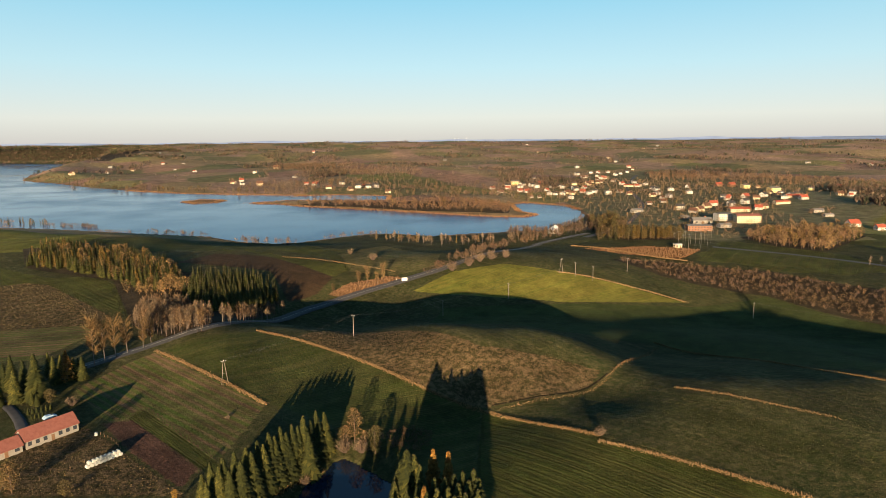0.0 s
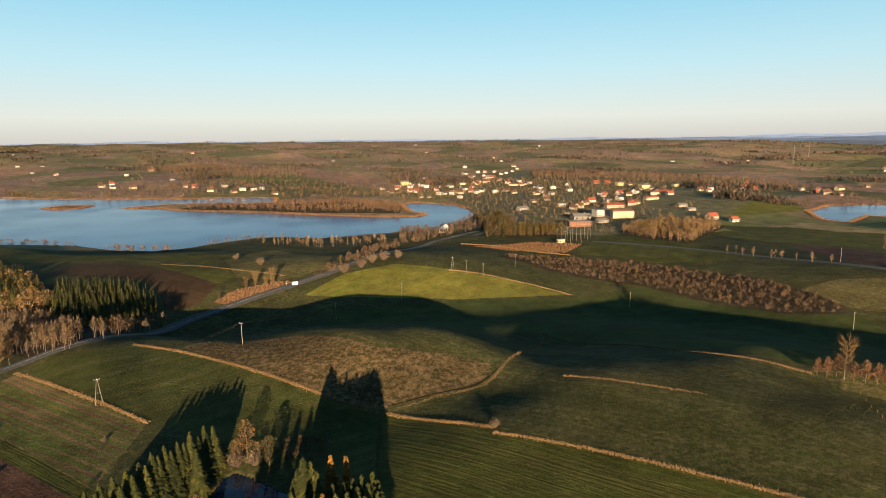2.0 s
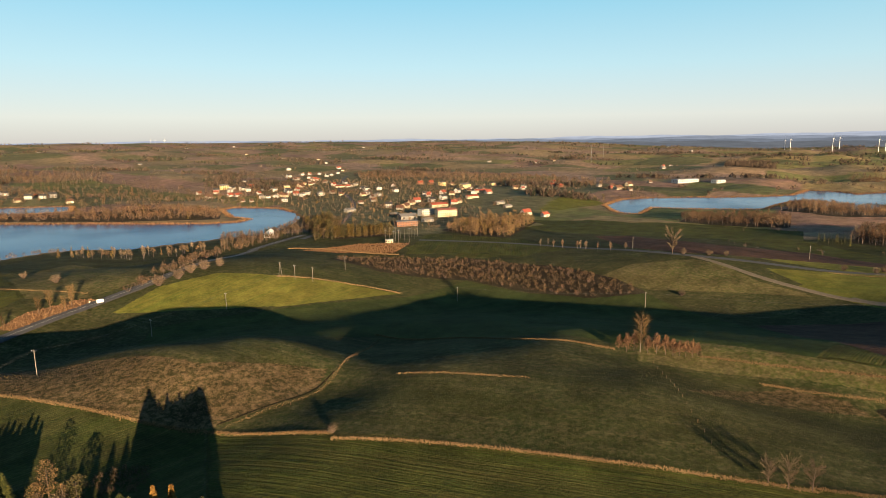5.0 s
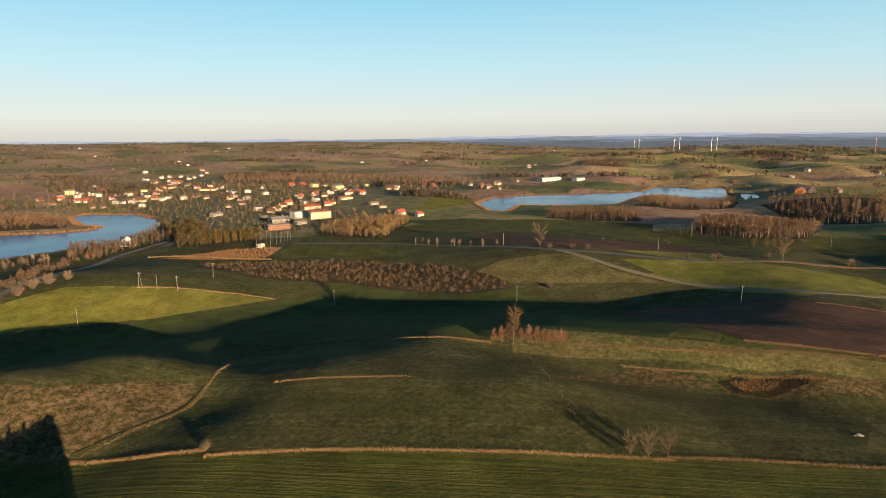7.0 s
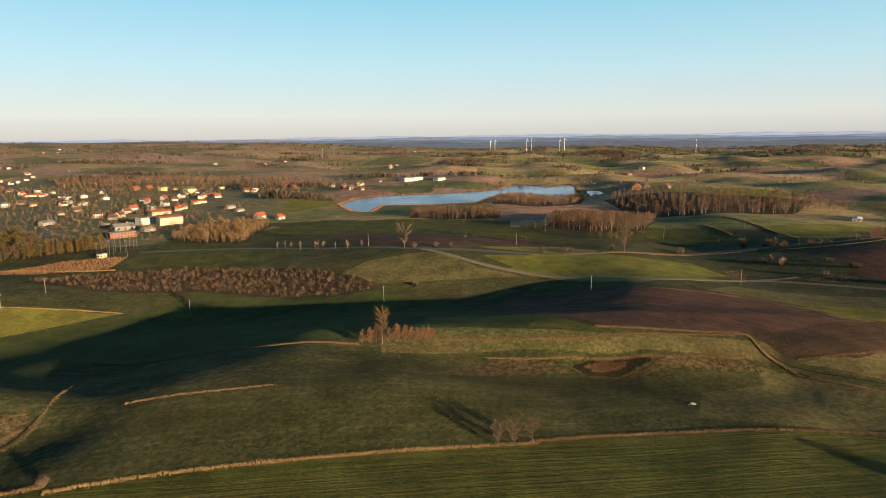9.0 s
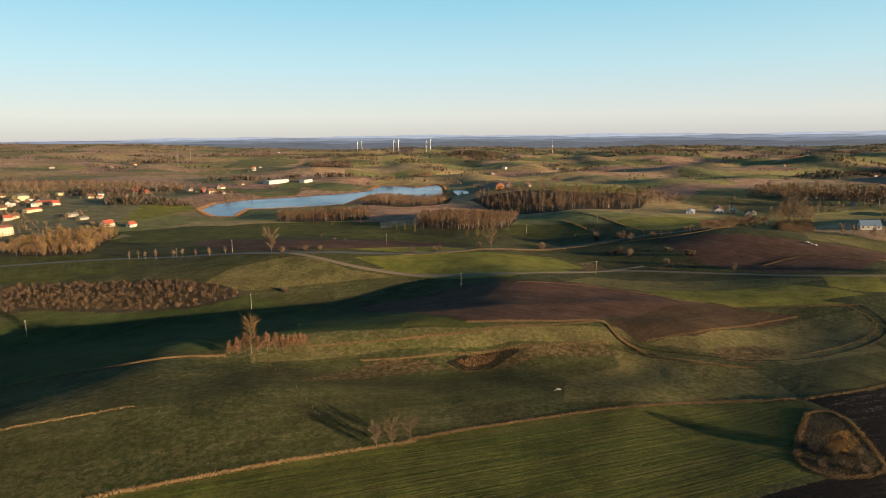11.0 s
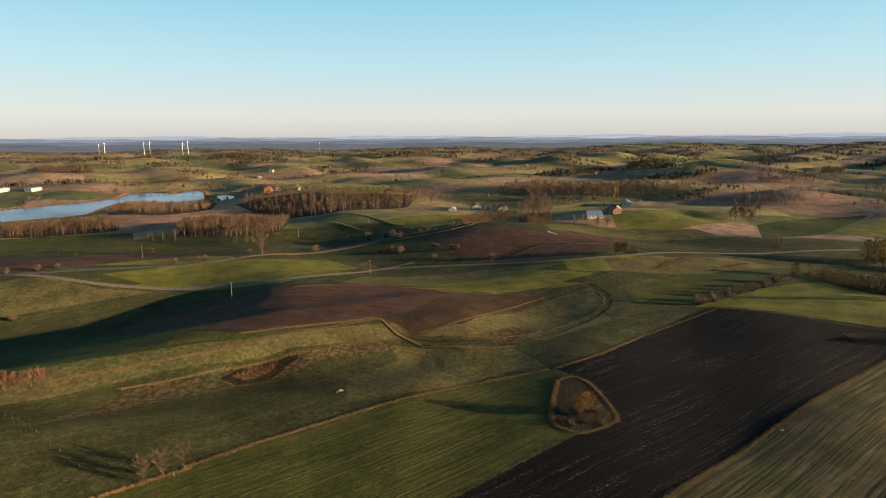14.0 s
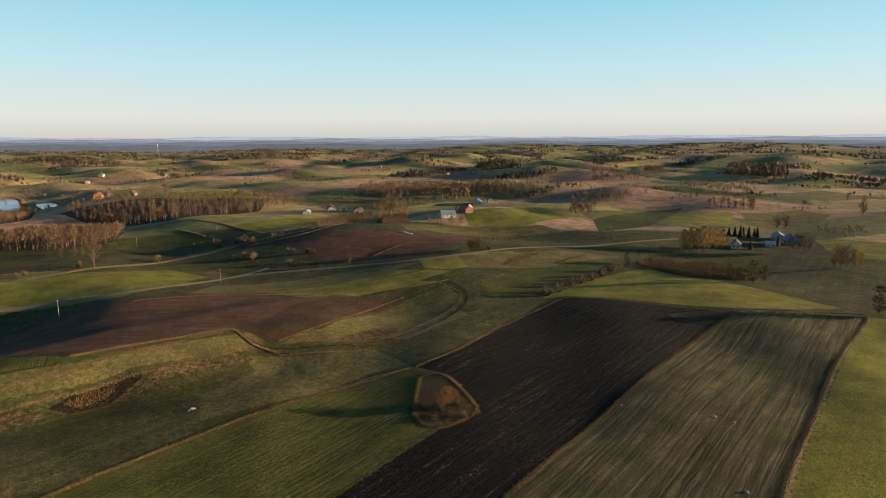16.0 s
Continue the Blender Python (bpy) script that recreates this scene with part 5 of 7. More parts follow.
for poly, name in ((LAKE, "reeds"), (LAKE_WEST, "reeds"), (LAKE_EAST, "reeds"), (ISLAND, "reeds")):
    shore = [p for p in (poly[17:] if poly is LAKE else list(poly) + [poly[0]]) if math.hypot(*p) < 1500]
    tufts(name, "belt of russet reeds along the lake shore", along(shore, 0.35, rng, 2.2), 1.9, 1.0, REED, rng, 2, "reeds")
for patch in ([(236.3, -18.6), (241.5, -26.2), (228.4, -32.4), (210.9, -36.2), (202.1, -37.3), (190.7, -23.6), (193.1, -15.2), (204.7, -13.3)], [(309.6, -159.6), (310.7, -176.4), (307.4, -197.4), (294.2, -186.3), (291.0, -172.0), (297.2, -159.7)]):
    tufts("weeds", "tangle of dry weeds on an unploughed patch", spread(patch, 1.1, rng), 0.4, 0.22, ROUGH_BLADE, rng, 4)
tufts("reeds", "brown reeds standing in a dark pool of the pasture", spread(POOL_REEDS, 0.8, rng), 1.1, 0.2, REED, rng, 3, "reeds")
tufts("grass_strip", "golden dry grass on the bank of the pond", along(fine_line([(-37.0, 175.1), (-41.2, 171.1), (-45.1, 166.0), (-49.0, 159.6)], 2), 0.12, rng, 1.2), 0.8, 0.14, DRY, rng, 3)
PASTURE_BLADE = island("pasture_blades", [(0.022, 0.026, 0.007), (0.055, 0.050, 0.016), (0.110, 0.088, 0.032)])
PASTURE = [(53.8, 191.4), (86.6, 204.4), (141.1, 206.6), (190.9, 156.7), (275.5, 64.2), (234.1, 44.2), (222.4, 31.5), (135.5, 110.9), (84.9, 155.8)]
x, y = spread(PASTURE, 1.05, rng)
tufts("pasture_grass", "low clumps of yellowed grass in the pasture", (x, y), 0.2, 0.22, PASTURE_BLADE, rng, 3)

# ---- trees and bushes ----
plant("birch", [(-150.3, 253.8, 20.1), (-148.5, 258.8, 17.7), (-145.4, 262.3, 17.5), (-143.2, 268.1, 14.9), (-137.8, 272.0, 12.8), (-136.6, 277.2, 10.3), (-115.7, 284.2, 8.9)])
plant("spruce", [(-170.5, 232.0, 14.1), (-154.1, 221.8, 18.4), (-164.9, 230.8, 12.7), (-172.9, 231.0, 11.4), (-156.4, 236.1, 12.1), (-163.3, 243.6, 11.0), (-151.3, 240.5, 9.9), (-147.4, 240.3, 10.4), (-159.6, 245.8, 9.2), (-152.2, 245.4, 7.3), (-152.9, 216.7, 5.2), (-150.5, 215.7, 4.7), (-175.7, 225.6, 13.4), (-164.9, 215.1, 12.8), (-160.3, 218.9, 13.5)])
plant("spruce", [(-148.8, 208.0, 2.5), (-147.8, 208.9, 2.5), (-146.5, 209.3, 2.5), (-145.4, 210.2, 2.5), (-144.4, 211.2, 2.3), (-143.3, 212.1, 2.3)])
plant("larch", [(-152.5, 238.3, 13.2)])
plant("yellow", [(-72.5, 151.8, 4.4)])
plant("larch", [(-3.1, 147.8, 17.4), (0.8, 146.1, 17.3), (-4.9, 129.6, 17.6)])
plant("spruce", [(-63.0, 147.4, 11.7), (-61.3, 149.2, 14.1), (-58.6, 150.9, 14.8), (-56.3, 153.1, 15.3), (-54.0, 155.7, 15.2), (-52.5, 161.1, 15.0), (-50.5, 165.2, 16.0), (-48.4, 169.9, 16.0), (-46.0, 173.9, 15.3), (-43.3, 177.1, 16.6), (-40.7, 183.5, 15.3), (-38.7, 186.3, 13.6)])
plant("spruce", [(-60.9, 145.0, 11.0), (-59.0, 148.8, 13.3), (-56.2, 148.4, 12.4), (-54.1, 151.2, 13.5), (-52.6, 155.8, 14.2), (-51.0, 161.4, 14.3), (-49.2, 166.5, 14.7), (-47.0, 170.8, 14.4), (-44.6, 175.3, 14.3), (-41.9, 180.5, 13.2)])
plant("spruce", [(-23.8, 130.5, 12.3), (-20.0, 132.5, 11.7), (-16.4, 130.2, 12.3), (-13.0, 129.0, 12.9), (-27.4, 136.0, 10.2), (-9.8, 129.9, 12.3)])
plant("spruce", [(-40.9, 173.0, 14.2), (-9.6, 143.4, 20.6), (-7.8, 143.9, 19.0), (-11.1, 143.5, 17.6), (-12.1, 143.6, 14.8), (-6.3, 141.9, 17.2), (-12.5, 140.0, 13.8)])
plant("spruce", [(6.5, 132.2, 20.7), (4.1, 133.0, 19.8), (2.0, 133.6, 18.7), (-0.2, 132.7, 18.5), (-2.6, 133.9, 17.9), (-4.6, 132.9, 17.4), (-6.6, 132.0, 16.6), (-9.0, 131.1, 16.1), (7.4, 129.1, 20.2), (5.3, 128.8, 19.9), (2.9, 128.4, 19.4), (0.6, 128.5, 18.6), (-1.9, 128.0, 18.7), (-4.1, 127.8, 17.8), (-6.4, 126.9, 17.3), (7.1, 124.3, 20.3), (4.4, 123.5, 20.0), (1.9, 123.3, 19.5), (-1.0, 123.4, 19.2), (-3.7, 123.0, 18.5)])
plant("russet_bush", [(-29.8, 191.0, 11.5), (-32.7, 189.8, 6.6), (-26.3, 188.3, 5.1)])
plant("olive", [(-22.3, 183.4, 9.6), (-146.1, 216.5, 6.1), (-120.8, 158.3, 9.5), (-104.1, 155.3, 5.1)])
plant("bush", [(-32.6, 186.6, 5.5), (-26.9, 185.4, 5.5), (-41.4, 168.2, 2.9), (-137.4, 215.3, 3.9), (-155.8, 221.9, 4.9)])
plant("bush", [(49.0, 181.8, 3.0), (-75.7, 202.7, 1.7)])
plant("russet_bush", [(-119.5, 156.7, 9.5), (-124.0, 158.5, 7.5)])
plant("oak", [(145.9, 99.7, 6.2), (149.2, 96.1, 7.4), (154.2, 92.7, 7.2)])
plant("birch", [(184.6, 188.5, 14.8)])
plant("russet", [(177.6, 193.5, 8.2), (179.5, 191.1, 10.2), (183.2, 190.6, 10.5), (186.5, 186.1, 8.7), (189.6, 184.2, 10.5), (191.9, 181.5, 10.2), (194.2, 179.6, 8.7), (196.1, 177.9, 8.2), (198.0, 176.3, 8.7), (200.0, 174.6, 8.7), (202.2, 173.9, 7.1)])
plant("oak", [(360.7, 339.7, 15.8), (469.2, 200.2, 20.3)])
plant("bush", [(312.7, 284.8, 4.1), (520.6, 172.8, 5.5), (571.3, 136.7, 7.4), (365.2, 333.3, 5.1), (378.5, 321.3, 4.6), (387.5, 313.4, 4.2), (441.6, 238.1, 4.5), (432.8, 254.4, 4.6), (513.4, 94.3, 4.8), (509.7, 107.1, 4.9)])
plant("yellow_bush", [(209.6, -26.3, 6.6), (207.8, -24.4, 4.6)])
plant("bush", [(205.5, -23.3, 3.4), (208.2, -30.1, 2.9), (196.6, -20.2, 2.2), (198.8, -25.9, 2.8), (198.9, -30.7, 2.7), (206.0, -18.4, 2.9)])
plant("bush", [(507.2, 94.6, 5.7), (507.0, 49.6, 4.6), (519.9, 103.9, 3.9), (477.9, 16.0, 4.3), (487.9, 63.1, 4.5), (526.6, 174.6, 5.2), (471.7, 211.8, 4.8), (448.4, 237.1, 4.7)])
plant("bush", [(360.4, -107.4, 6.4), (367.0, -117.3, 6.2), (380.1, -129.0, 6.4), (386.7, -138.1, 6.1), (394.9, -148.9, 6.3), (404.1, -159.2, 7.2), (418.7, -171.1, 6.6)])
plant("oak", [(524.5, -213.2, 12.2), (474.2, -78.1, 9.0), (478.6, -85.2, 7.3), (775.7, -511.5, 11.4), (691.6, -603.2, 15.3), (477.2, -366.9, 12.6)])
plant("olive", [(369.9, -249.0, 15.8), (376.7, -261.6, 12.3), (293.1, -272.0, 16.4), (289.9, -280.8, 18.4), (441.2, -193.5, 10.4), (443.7, -203.7, 10.5)])
plant("spruce", [(566.4, -364.0, 12.4), (568.0, -374.0, 11.3), (569.3, -383.9, 11.3), (572.1, -361.5, 10.2)])
plant("birch", [(-58.3, 416.2, 9.1), (-52.7, 418.7, 11.2), (-41.7, 418.3, 12.8), (-45.5, 416.8, 8.0), (-73.6, 402.6, 7.0)])
plant("bush", [(6.3, 432.6, 8.2), (18.7, 438.9, 8.3), (27.3, 447.0, 7.6), (36.0, 451.3, 7.7), (46.8, 454.4, 6.4), (-75.2, 494.2, 4.6), (-53.9, 467.3, 6.2)])

plant("bush", [(510.2, 94.2, 4.8), (569.3, 85.7, 5.3), (507.0, 50.0, 4.6), (506.8, 46.0, 4.2), (518.4, 67.4, 3.4), (516.5, 63.4, 2.9), (534.6, 177.2, 5.3), (571.6, 120.3, 4.3), (568.3, 112.2, 6.4), (562.6, 104.2, 6.8), (511.9, 106.6, 2.9), (481.9, -94.6, 4.0), (513.3, 114.2, 2.9)])
plant("oak", [(570.2, 137.4, 7.6), (468.1, 15.6, 6.7), (802.4, -25.7, 26.0), (832.8, -36.2, 21.2), (491.4, 306.6, 3.2), (777.5, 144.8, 14.3)])
plant("birch", [(471.7, -78.5, 9.4), (472.4, -80.3, 8.6), (473.2, -82.2, 10.2), (474.1, -84.4, 9.4), (475.1, -86.6, 7.8), (471.1, -77.1, 7.0)])
plant("olive", [(532.8, 252.1, 8.2), (544.8, 246.8, 8.9), (548.0, 242.2, 7.8)])
plant("yellow", [(498.5, -269.2, 19.7), (495.0, -273.5, 22.5), (495.0, -278.7, 21.6), (495.0, -284.3, 23.5), (498.7, -292.1, 21.8), (502.5, -300.6, 20.9), (506.5, -309.3, 18.1), (413.7, -342.5, 15.3), (409.1, -355.1, 14.3), (411.9, -362.1, 11.0), (884.9, -743.5, 12.3), (806.7, -703.8, 18.6)])
plant("oak", [(408.2, -343.4, 14.2), (403.0, -343.7, 14.1), (626.3, -445.1, 13.7), (624.4, -453.8, 13.7), (486.0, -361.4, 12.8), (483.7, -366.5, 12.7), (480.9, -372.3, 11.7), (1746, -1306, 16.9)])
plant("spruce", [(504.8, -335.0, 9.1), (515.3, -368.2, 10.3), (577.7, -358.9, 8.0), (574.2, -372.0, 10.3), (576.8, -385.8, 9.2)])
wood("bare bushes along the hedge bank", along([(363.9, -105.5), (379.6, -125.0), (405.8, -153.7), (440.4, -188.7)], 1.6, rng, 1.2), [("bush", 6), ("brown", 2)], 1.8, 3.6, rng, "hedge")
wood("bare trees beside the farm lane", along([(682.0, 53.7), (734.6, 33.1), (775.8, 3.1)], 3, rng, 3), [("brown", 6), ("russet", 4), ("bush", 3)], 4, 9, rng, "hedge")
wood("tall bare poplars near the farm", along([(880.5, -44.8), (894.3, -66.2), (908.0, -89.1)], 5, rng, 5), [("birch", 6), ("olive", 2)], 12, 18, rng)
wood("tall bare poplars near the farm", along([(1022, -128.0), (1050, -154.2), (1059, -178.1)], 6, rng, 6), [("birch", 6), ("olive", 2)], 14, 20, rng)
wood("willow scrub by the lane", spread([(717.4, -6.2), (741.9, -44.3), (808.3, -49.2), (794.4, -16.0)], 4, rng), [("bush", 6), ("olive", 3)], 3, 6, rng)
wood("low bushes along the far lane", along([(560.6, -93.7), (583.6, -122.6), (594.7, -141.4), (622.6, -175.9)], 5, rng, 3), [("bush", 6), ("bush_russet", 3)], 2, 4, rng, "hedge")

wood("low brown brush above the pond", spread([(-21.6, 191.5), (-16.9, 198.6), (-9.2, 200.8), (-3.7, 196.8), (-4.7, 187.2), (-8.1, 181.4), (-15.8, 183.5)], 1.4, rng), [("bush", 5), ("bush_russet", 3)], 0.8, 2.0, rng, "brush")
FRINGE = [("birch", 4), ("brown", 3), ("russet", 3)]
wood("mixed wood of golden larches and dark spruces", spread([(-316.6, 460.4), (-280.8, 447.2), (-223.7, 409.9), (-192.4, 384.2), (-162.4, 381.0), (-188.0, 425.3), (-246.2, 487.6), (-303.5, 517.0), (-343.2, 527.0)], 4.1, rng), [("larch", 2), ("fir", 9), ("alder", 1)], 8, 12, rng)
wood("dense stand of dark green spruces", spread([(-158.5, 367.0), (-132.0, 345.6), (-107.0, 372.4), (-105.1, 388.7), (-118.9, 403.7), (-147.2, 409.9), (-167.8, 404.2)], 3.4, rng), [("fir", 1)], 8.5, 12, rng)
wood("golden-twigged round bushes beside the spruce wood", spread([(-200.5, 375.4), (-181.7, 368.8), (-156.9, 367.3), (-161.5, 392.6), (-180.8, 408.2), (-187.9, 398.4), (-192.4, 384.2)], 5, rng), [("alder", 1)], 5, 9, rng)
wood("leafless birch grove with pale stems", spread([(-162.7, 312.4), (-128.5, 278.3), (-111.9, 280.5), (-114.5, 298.8), (-149.6, 349.1), (-171.6, 347.1)], 3.4, rng), [("birch_fine", 6), ("brown_fine", 3)], 8, 12, rng)
wood("leafless birches beside the road", along([(-111.5, 294.4), (-105.3, 313.5), (-102.5, 368.3)], 2.2, rng, 2.5), [("birch_fine", 5), ("brown_fine", 2)], 9, 12, rng)
wood("trees on the near lake shore", along([(-631.6, 814.7), (-548.8, 792.0), (-484.2, 769.9)], 4, rng, 8), [("spruce", 5), ("larch", 4), ("brown", 2)], 9, 13, rng)
wood("bare trees on the near lake shore", along([(-480.9, 759.0), (-440.8, 755.8), (-417.4, 741.2)], 3, rng, 3), [("brown", 8), ("bush", 2)], 7, 10, rng)
wood("dark bushes on the near lake shore", along([(-397.8, 709.4), (-372.5, 698.5), (-352.4, 693.0)], 2.5, rng, 2), [("bush", 1)], 3, 5, rng)
wood("bare trees on the near lake shore", along([(-338.1, 703.1), (-308.2, 691.0), (-269.8, 666.4), (-252.0, 668.0)], 4, rng, 3), [("brown", 8), ("bush", 2)], 5, 8, rng)
wood("bare trees on the near lake shore", along([(-208.6, 620.2), (-187.5, 607.2), (-162.8, 598.6), (-146.2, 599.0)], 3.5, rng, 3), [("brown", 8), ("bush", 2)], 6, 10, rng)
wood("bare trees on the near lake shore", along([(-121.4, 629.3), (-107.8, 635.0), (-85.5, 644.2), (-62.3, 650.1)], 4, rng, 3), [("brown", 8), ("bush", 2)], 6, 9, rng)
wood("row of birches above the lake", along([(-58.5, 610.0), (-12.7, 575.0), (24.3, 570.8), (62.1, 578.3)], 3.2, rng, 5), [("birch_fine", 5), ("brown_fine", 4), ("larch", 2)], 8, 12, rng)
wood("bare trees along the road", along([(-9.8, 433.0), (19.6, 459.9), (48.6, 545.8), (77.7, 575.2), (122.5, 613.7)], 2.6, rng, 4), [("brown_fine", 8), ("birch_fine", 2), ("bush", 4)], 5, 9, rng)
wood("bare trees by the bay", spread([(61.4, 571.6), (94.8, 581.9), (154.9, 630.7), (193.6, 790.6), (161.2, 740.8), (105.2, 646.9), (71.4, 665.8)], 6, rng), FRINGE + [("spruce", 3)], 7, 12, rng)
wood("trees at the bay's end", spread([(166.6, 705.5), (145.8, 571.0), (167.0, 571.2), (203.1, 675.6), (210.7, 773.3)], 5, rng), [("spruce", 3), ("olive", 3), ("brown", 4), ("yellow", 2)], 8, 13, rng)
wood("golden larch row behind the substation", spread([(151.1, 587.8), (172.0, 570.2), (219.6, 563.8), (229.2, 589.0), (180.2, 598.2)], 4, rng), [("larch", 8), ("olive", 2)], 9, 12, rng)
wood("reed peninsula with bare willows", spread([(-238.1, 988.4), (-142.3, 952.2), (-18.8, 879.7), (89.6, 837.3), (105.1, 942.8), (14.8, 959.1), (-73.8, 970.8), (-206.4, 1012)], 8, rng), [("brown", 6), ("russet", 3), ("bush_russet", 4), ("larch", 1)], 8, 13, rng)
wood("russet scrub of willows on wet ground", spread([(131.5, 477.9), (173.7, 474.9), (241.1, 442.7), (283.1, 379.4), (297.1, 329.9), (298.7, 302.2), (266.8, 319.9), (239.9, 355.4), (217.4, 401.1), (158.7, 436.2)], 3.2, rng, 0.7), [("scrub", 8), ("bush_russet", 2), ("bush", 2)], 1.5, 4.4, rng)
wood("far lakeshore trees", along([(-863.5, 1476), (-678.9, 1348), (-527.4, 1278), (-396.8, 1233), (-290.6, 1212), (-201.3, 1206)], 7, rng, 8), [("olive", 5), ("brown", 5), ("yellow", 2)], 8, 14, rng)
wood("headland trees", along([(-1184, 1781), (-1040, 1677), (-891.6, 1550), (-801.4, 1514)], 9, rng, 14), [("brown", 6), ("spruce", 3)], 9, 15, rng)
wood("wide leafless birch wood behind the shore", spread([(-554.0, 1957), (-340.9, 1686), (-148.7, 1594), (-48.2, 1625), (-68.6, 1777), (-249.7, 1935), (-503.0, 2292)], 15, rng), [("russet", 5), ("birch", 5), ("brown", 4)], 12, 17, rng)
wood("bare trees among shore houses", spread([(-439.6, 1260), (-307.6, 1191), (-157.8, 1211), (-21.0, 995.7), (72.2, 1028), (133.4, 1250), (23.3, 1489), (-203.5, 1569), (-401.6, 1459)], 17, rng), [("brown", 8), ("russet", 5), ("willow", 3), ("spruce", 2)], 6, 13, rng)
wood("village garden trees", spread([(108.9, 1020), (192.5, 897.5), (178.8, 636.8), (259.4, 565.4), (341.4, 595.1), (410.0, 659.4), (430.7, 767.3), (539.0, 1071), (733.5, 1183), (660.0, 1313), (423.1, 1445), (226.0, 1402), (119.1, 1312)], 12, rng), [("brown", 9), ("scrub", 6), ("alder", 2), ("yellow", 1), ("spruce", 2), ("russet", 4)], 3, 7.5, rng)
wood("belt of bare trees behind the village", spread([(466.5, 1403), (598.3, 1305), (727.2, 1173), (818.5, 957.7), (885.0, 1036), (845.8, 1365), (662.9, 1596), (536.6, 1613)], 13, rng), [("russet", 5), ("birch", 3), ("brown", 5)], 10, 15, rng)
wood("trees at the village edge", spread([(279.1, 577.0), (291.7, 533.0), (319.9, 508.3), (416.6, 599.6), (412.8, 641.3), (342.1, 623.3)], 5.5, rng), [("spruce", 3), ("alder", 4), ("brown", 6), ("yellow", 1), ("russet", 3)], 7, 12, rng)
wood("sparse birches along the field edge", along([(315.5, 455.5), (325.8, 427.6), (336.1, 401.5), (349.2, 373.0)], 5.5, rng, 3), [("birch", 6), ("russet", 4)], 6, 10, rng)
wood("trees between village and lake", along([(605.1, 805.0), (652.6, 791.3), (715.5, 791.3), (792.0, 784.8)], 9, rng, 10), [("brown", 5), ("spruce", 3), ("olive", 3)], 7, 12, rng)
wood("bare wood on the lake's near shore", spread([(558.1, 518.8), (584.1, 481.6), (619.5, 423.6), (669.8, 458.3), (663.7, 508.3), (615.0, 556.2)], 6.5, rng), [("russet", 6), ("brown", 4)], 9, 14, rng)
wood("bare wood on the lake's spit", spread([(718.2, 505.8), (732.2, 446.8), (828.6, 423.2), (907.2, 454.5), (918.6, 561.1), (846.9, 580.1)], 8, rng), [("russet", 6), ("brown", 4), ("birch", 2)], 9, 14, rng)
wood("tall bare birch plantation", spread([(565.0, 330.6), (571.9, 272.9), (622.2, 244.3), (687.5, 258.5), (731.8, 350.4), (617.6, 347.7)], 5, rng), [("russet", 7), ("birch", 4), ("brown", 2)], 11, 16, rng)
wood("young spruces beside the plantation", spread([(551.4, 352.2), (549.8, 318.4), (577.8, 334.9), (571.2, 361.5)], 5, rng), [("spruce", 1)], 5, 9, rng)
wood("long bare birch wood", spread([(853.3, 401.5), (781.4, 329.5), (739.6, 230.0), (846.7, 146.3), (959.4, 92.5), (1002, 155.2), (935.8, 271.9), (887.4, 384.0)], 11, rng), [("russet", 6), ("birch", 5), ("brown", 4)], 12, 17, rng)
wood("trees at the far farm", spread([(1027, 31.2), (1009, -88.9), (1032, -237.7), (1093, -236.0), (1202, -58.5)], 14, rng), [("birch", 5), ("russet", 4), ("brown", 4)], 13, 21, rng)
wood("poplars by the farm lane", spread([(793.6, -3.2), (759.7, -45.3), (867.3, -54.4), (884.1, -20.6)], 9, rng), [("birch", 6), ("brown", 3)], 12, 19, rng)
wood("bare hedge", along([(664.8, -65.6), (666.6, -90.7), (670.8, -105.9)], 4, rng, 4), [("russet", 4), ("brown", 4)], 8, 13, rng)
wood("plantation of young conifers", spread([(443.7, -203.7), (395.7, -218.9), (381.2, -255.6), (403.4, -278.9), (454.3, -269.8), (466.0, -223.2)], 2.7, rng), [("olive", 4), ("scrub", 5), ("spruce", 2)], 4, 6.5, rng)
wood("bare hedge in the hollow", spread([(915.9, -297.4), (854.9, -328.0), (856.0, -383.6), (891.0, -385.5), (943.9, -324.6)], 8, rng), FRINGE, 9, 14, rng)
wood("bare trees in the hollow", spread([(712.1, -235.3), (715.7, -264.7), (768.9, -291.6), (772.8, -262.6)], 7, rng), FRINGE, 12, 19, rng)
wood("wood across the far hollow", spread([(1034, 30.5), (1007, -42.8), (1006, -163.5), (991.4, -283.2), (1041, -277.2), (1199, -117.0)], 10, rng), FRINGE, 13, 20, rng)
wood("bare trees round the eastern farms", spread([(1292, -468.5), (1267, -571.9), (1472, -678.0), (1402, -521.2)], 12, rng), FRINGE, 9, 14, rng)
wood("bare trees round the eastern farms", spread([(1084, -566.5), (992.8, -652.3), (1113, -741.9), (1198, -637.6)], 13, rng), FRINGE + [("spruce", 2)], 8, 13, rng)
wood("lane trees on the eastern hills", along([(1506, -258.4), (1335, -380.8), (1186, -430.6), (890.3, -420.7)], 7, rng, 5), FRINGE, 6, 11, rng, "hedge")
wood("trees along the farm lane", along([(577.4, 115.6), (565.8, 88.5), (583.4, 49.6), (744.4, 9.5), (772.3, -32.4)], 7, rng, 3), [("brown", 4), ("bush", 5), ("spruce", 1)], 4, 9, rng)
wood("yellow willows", along([(790.7, -554.7), (775.6, -585.8), (778.4, -621.6)], 5, rng, 4), [("yellow", 5), ("olive", 3)], 4, 6, rng)
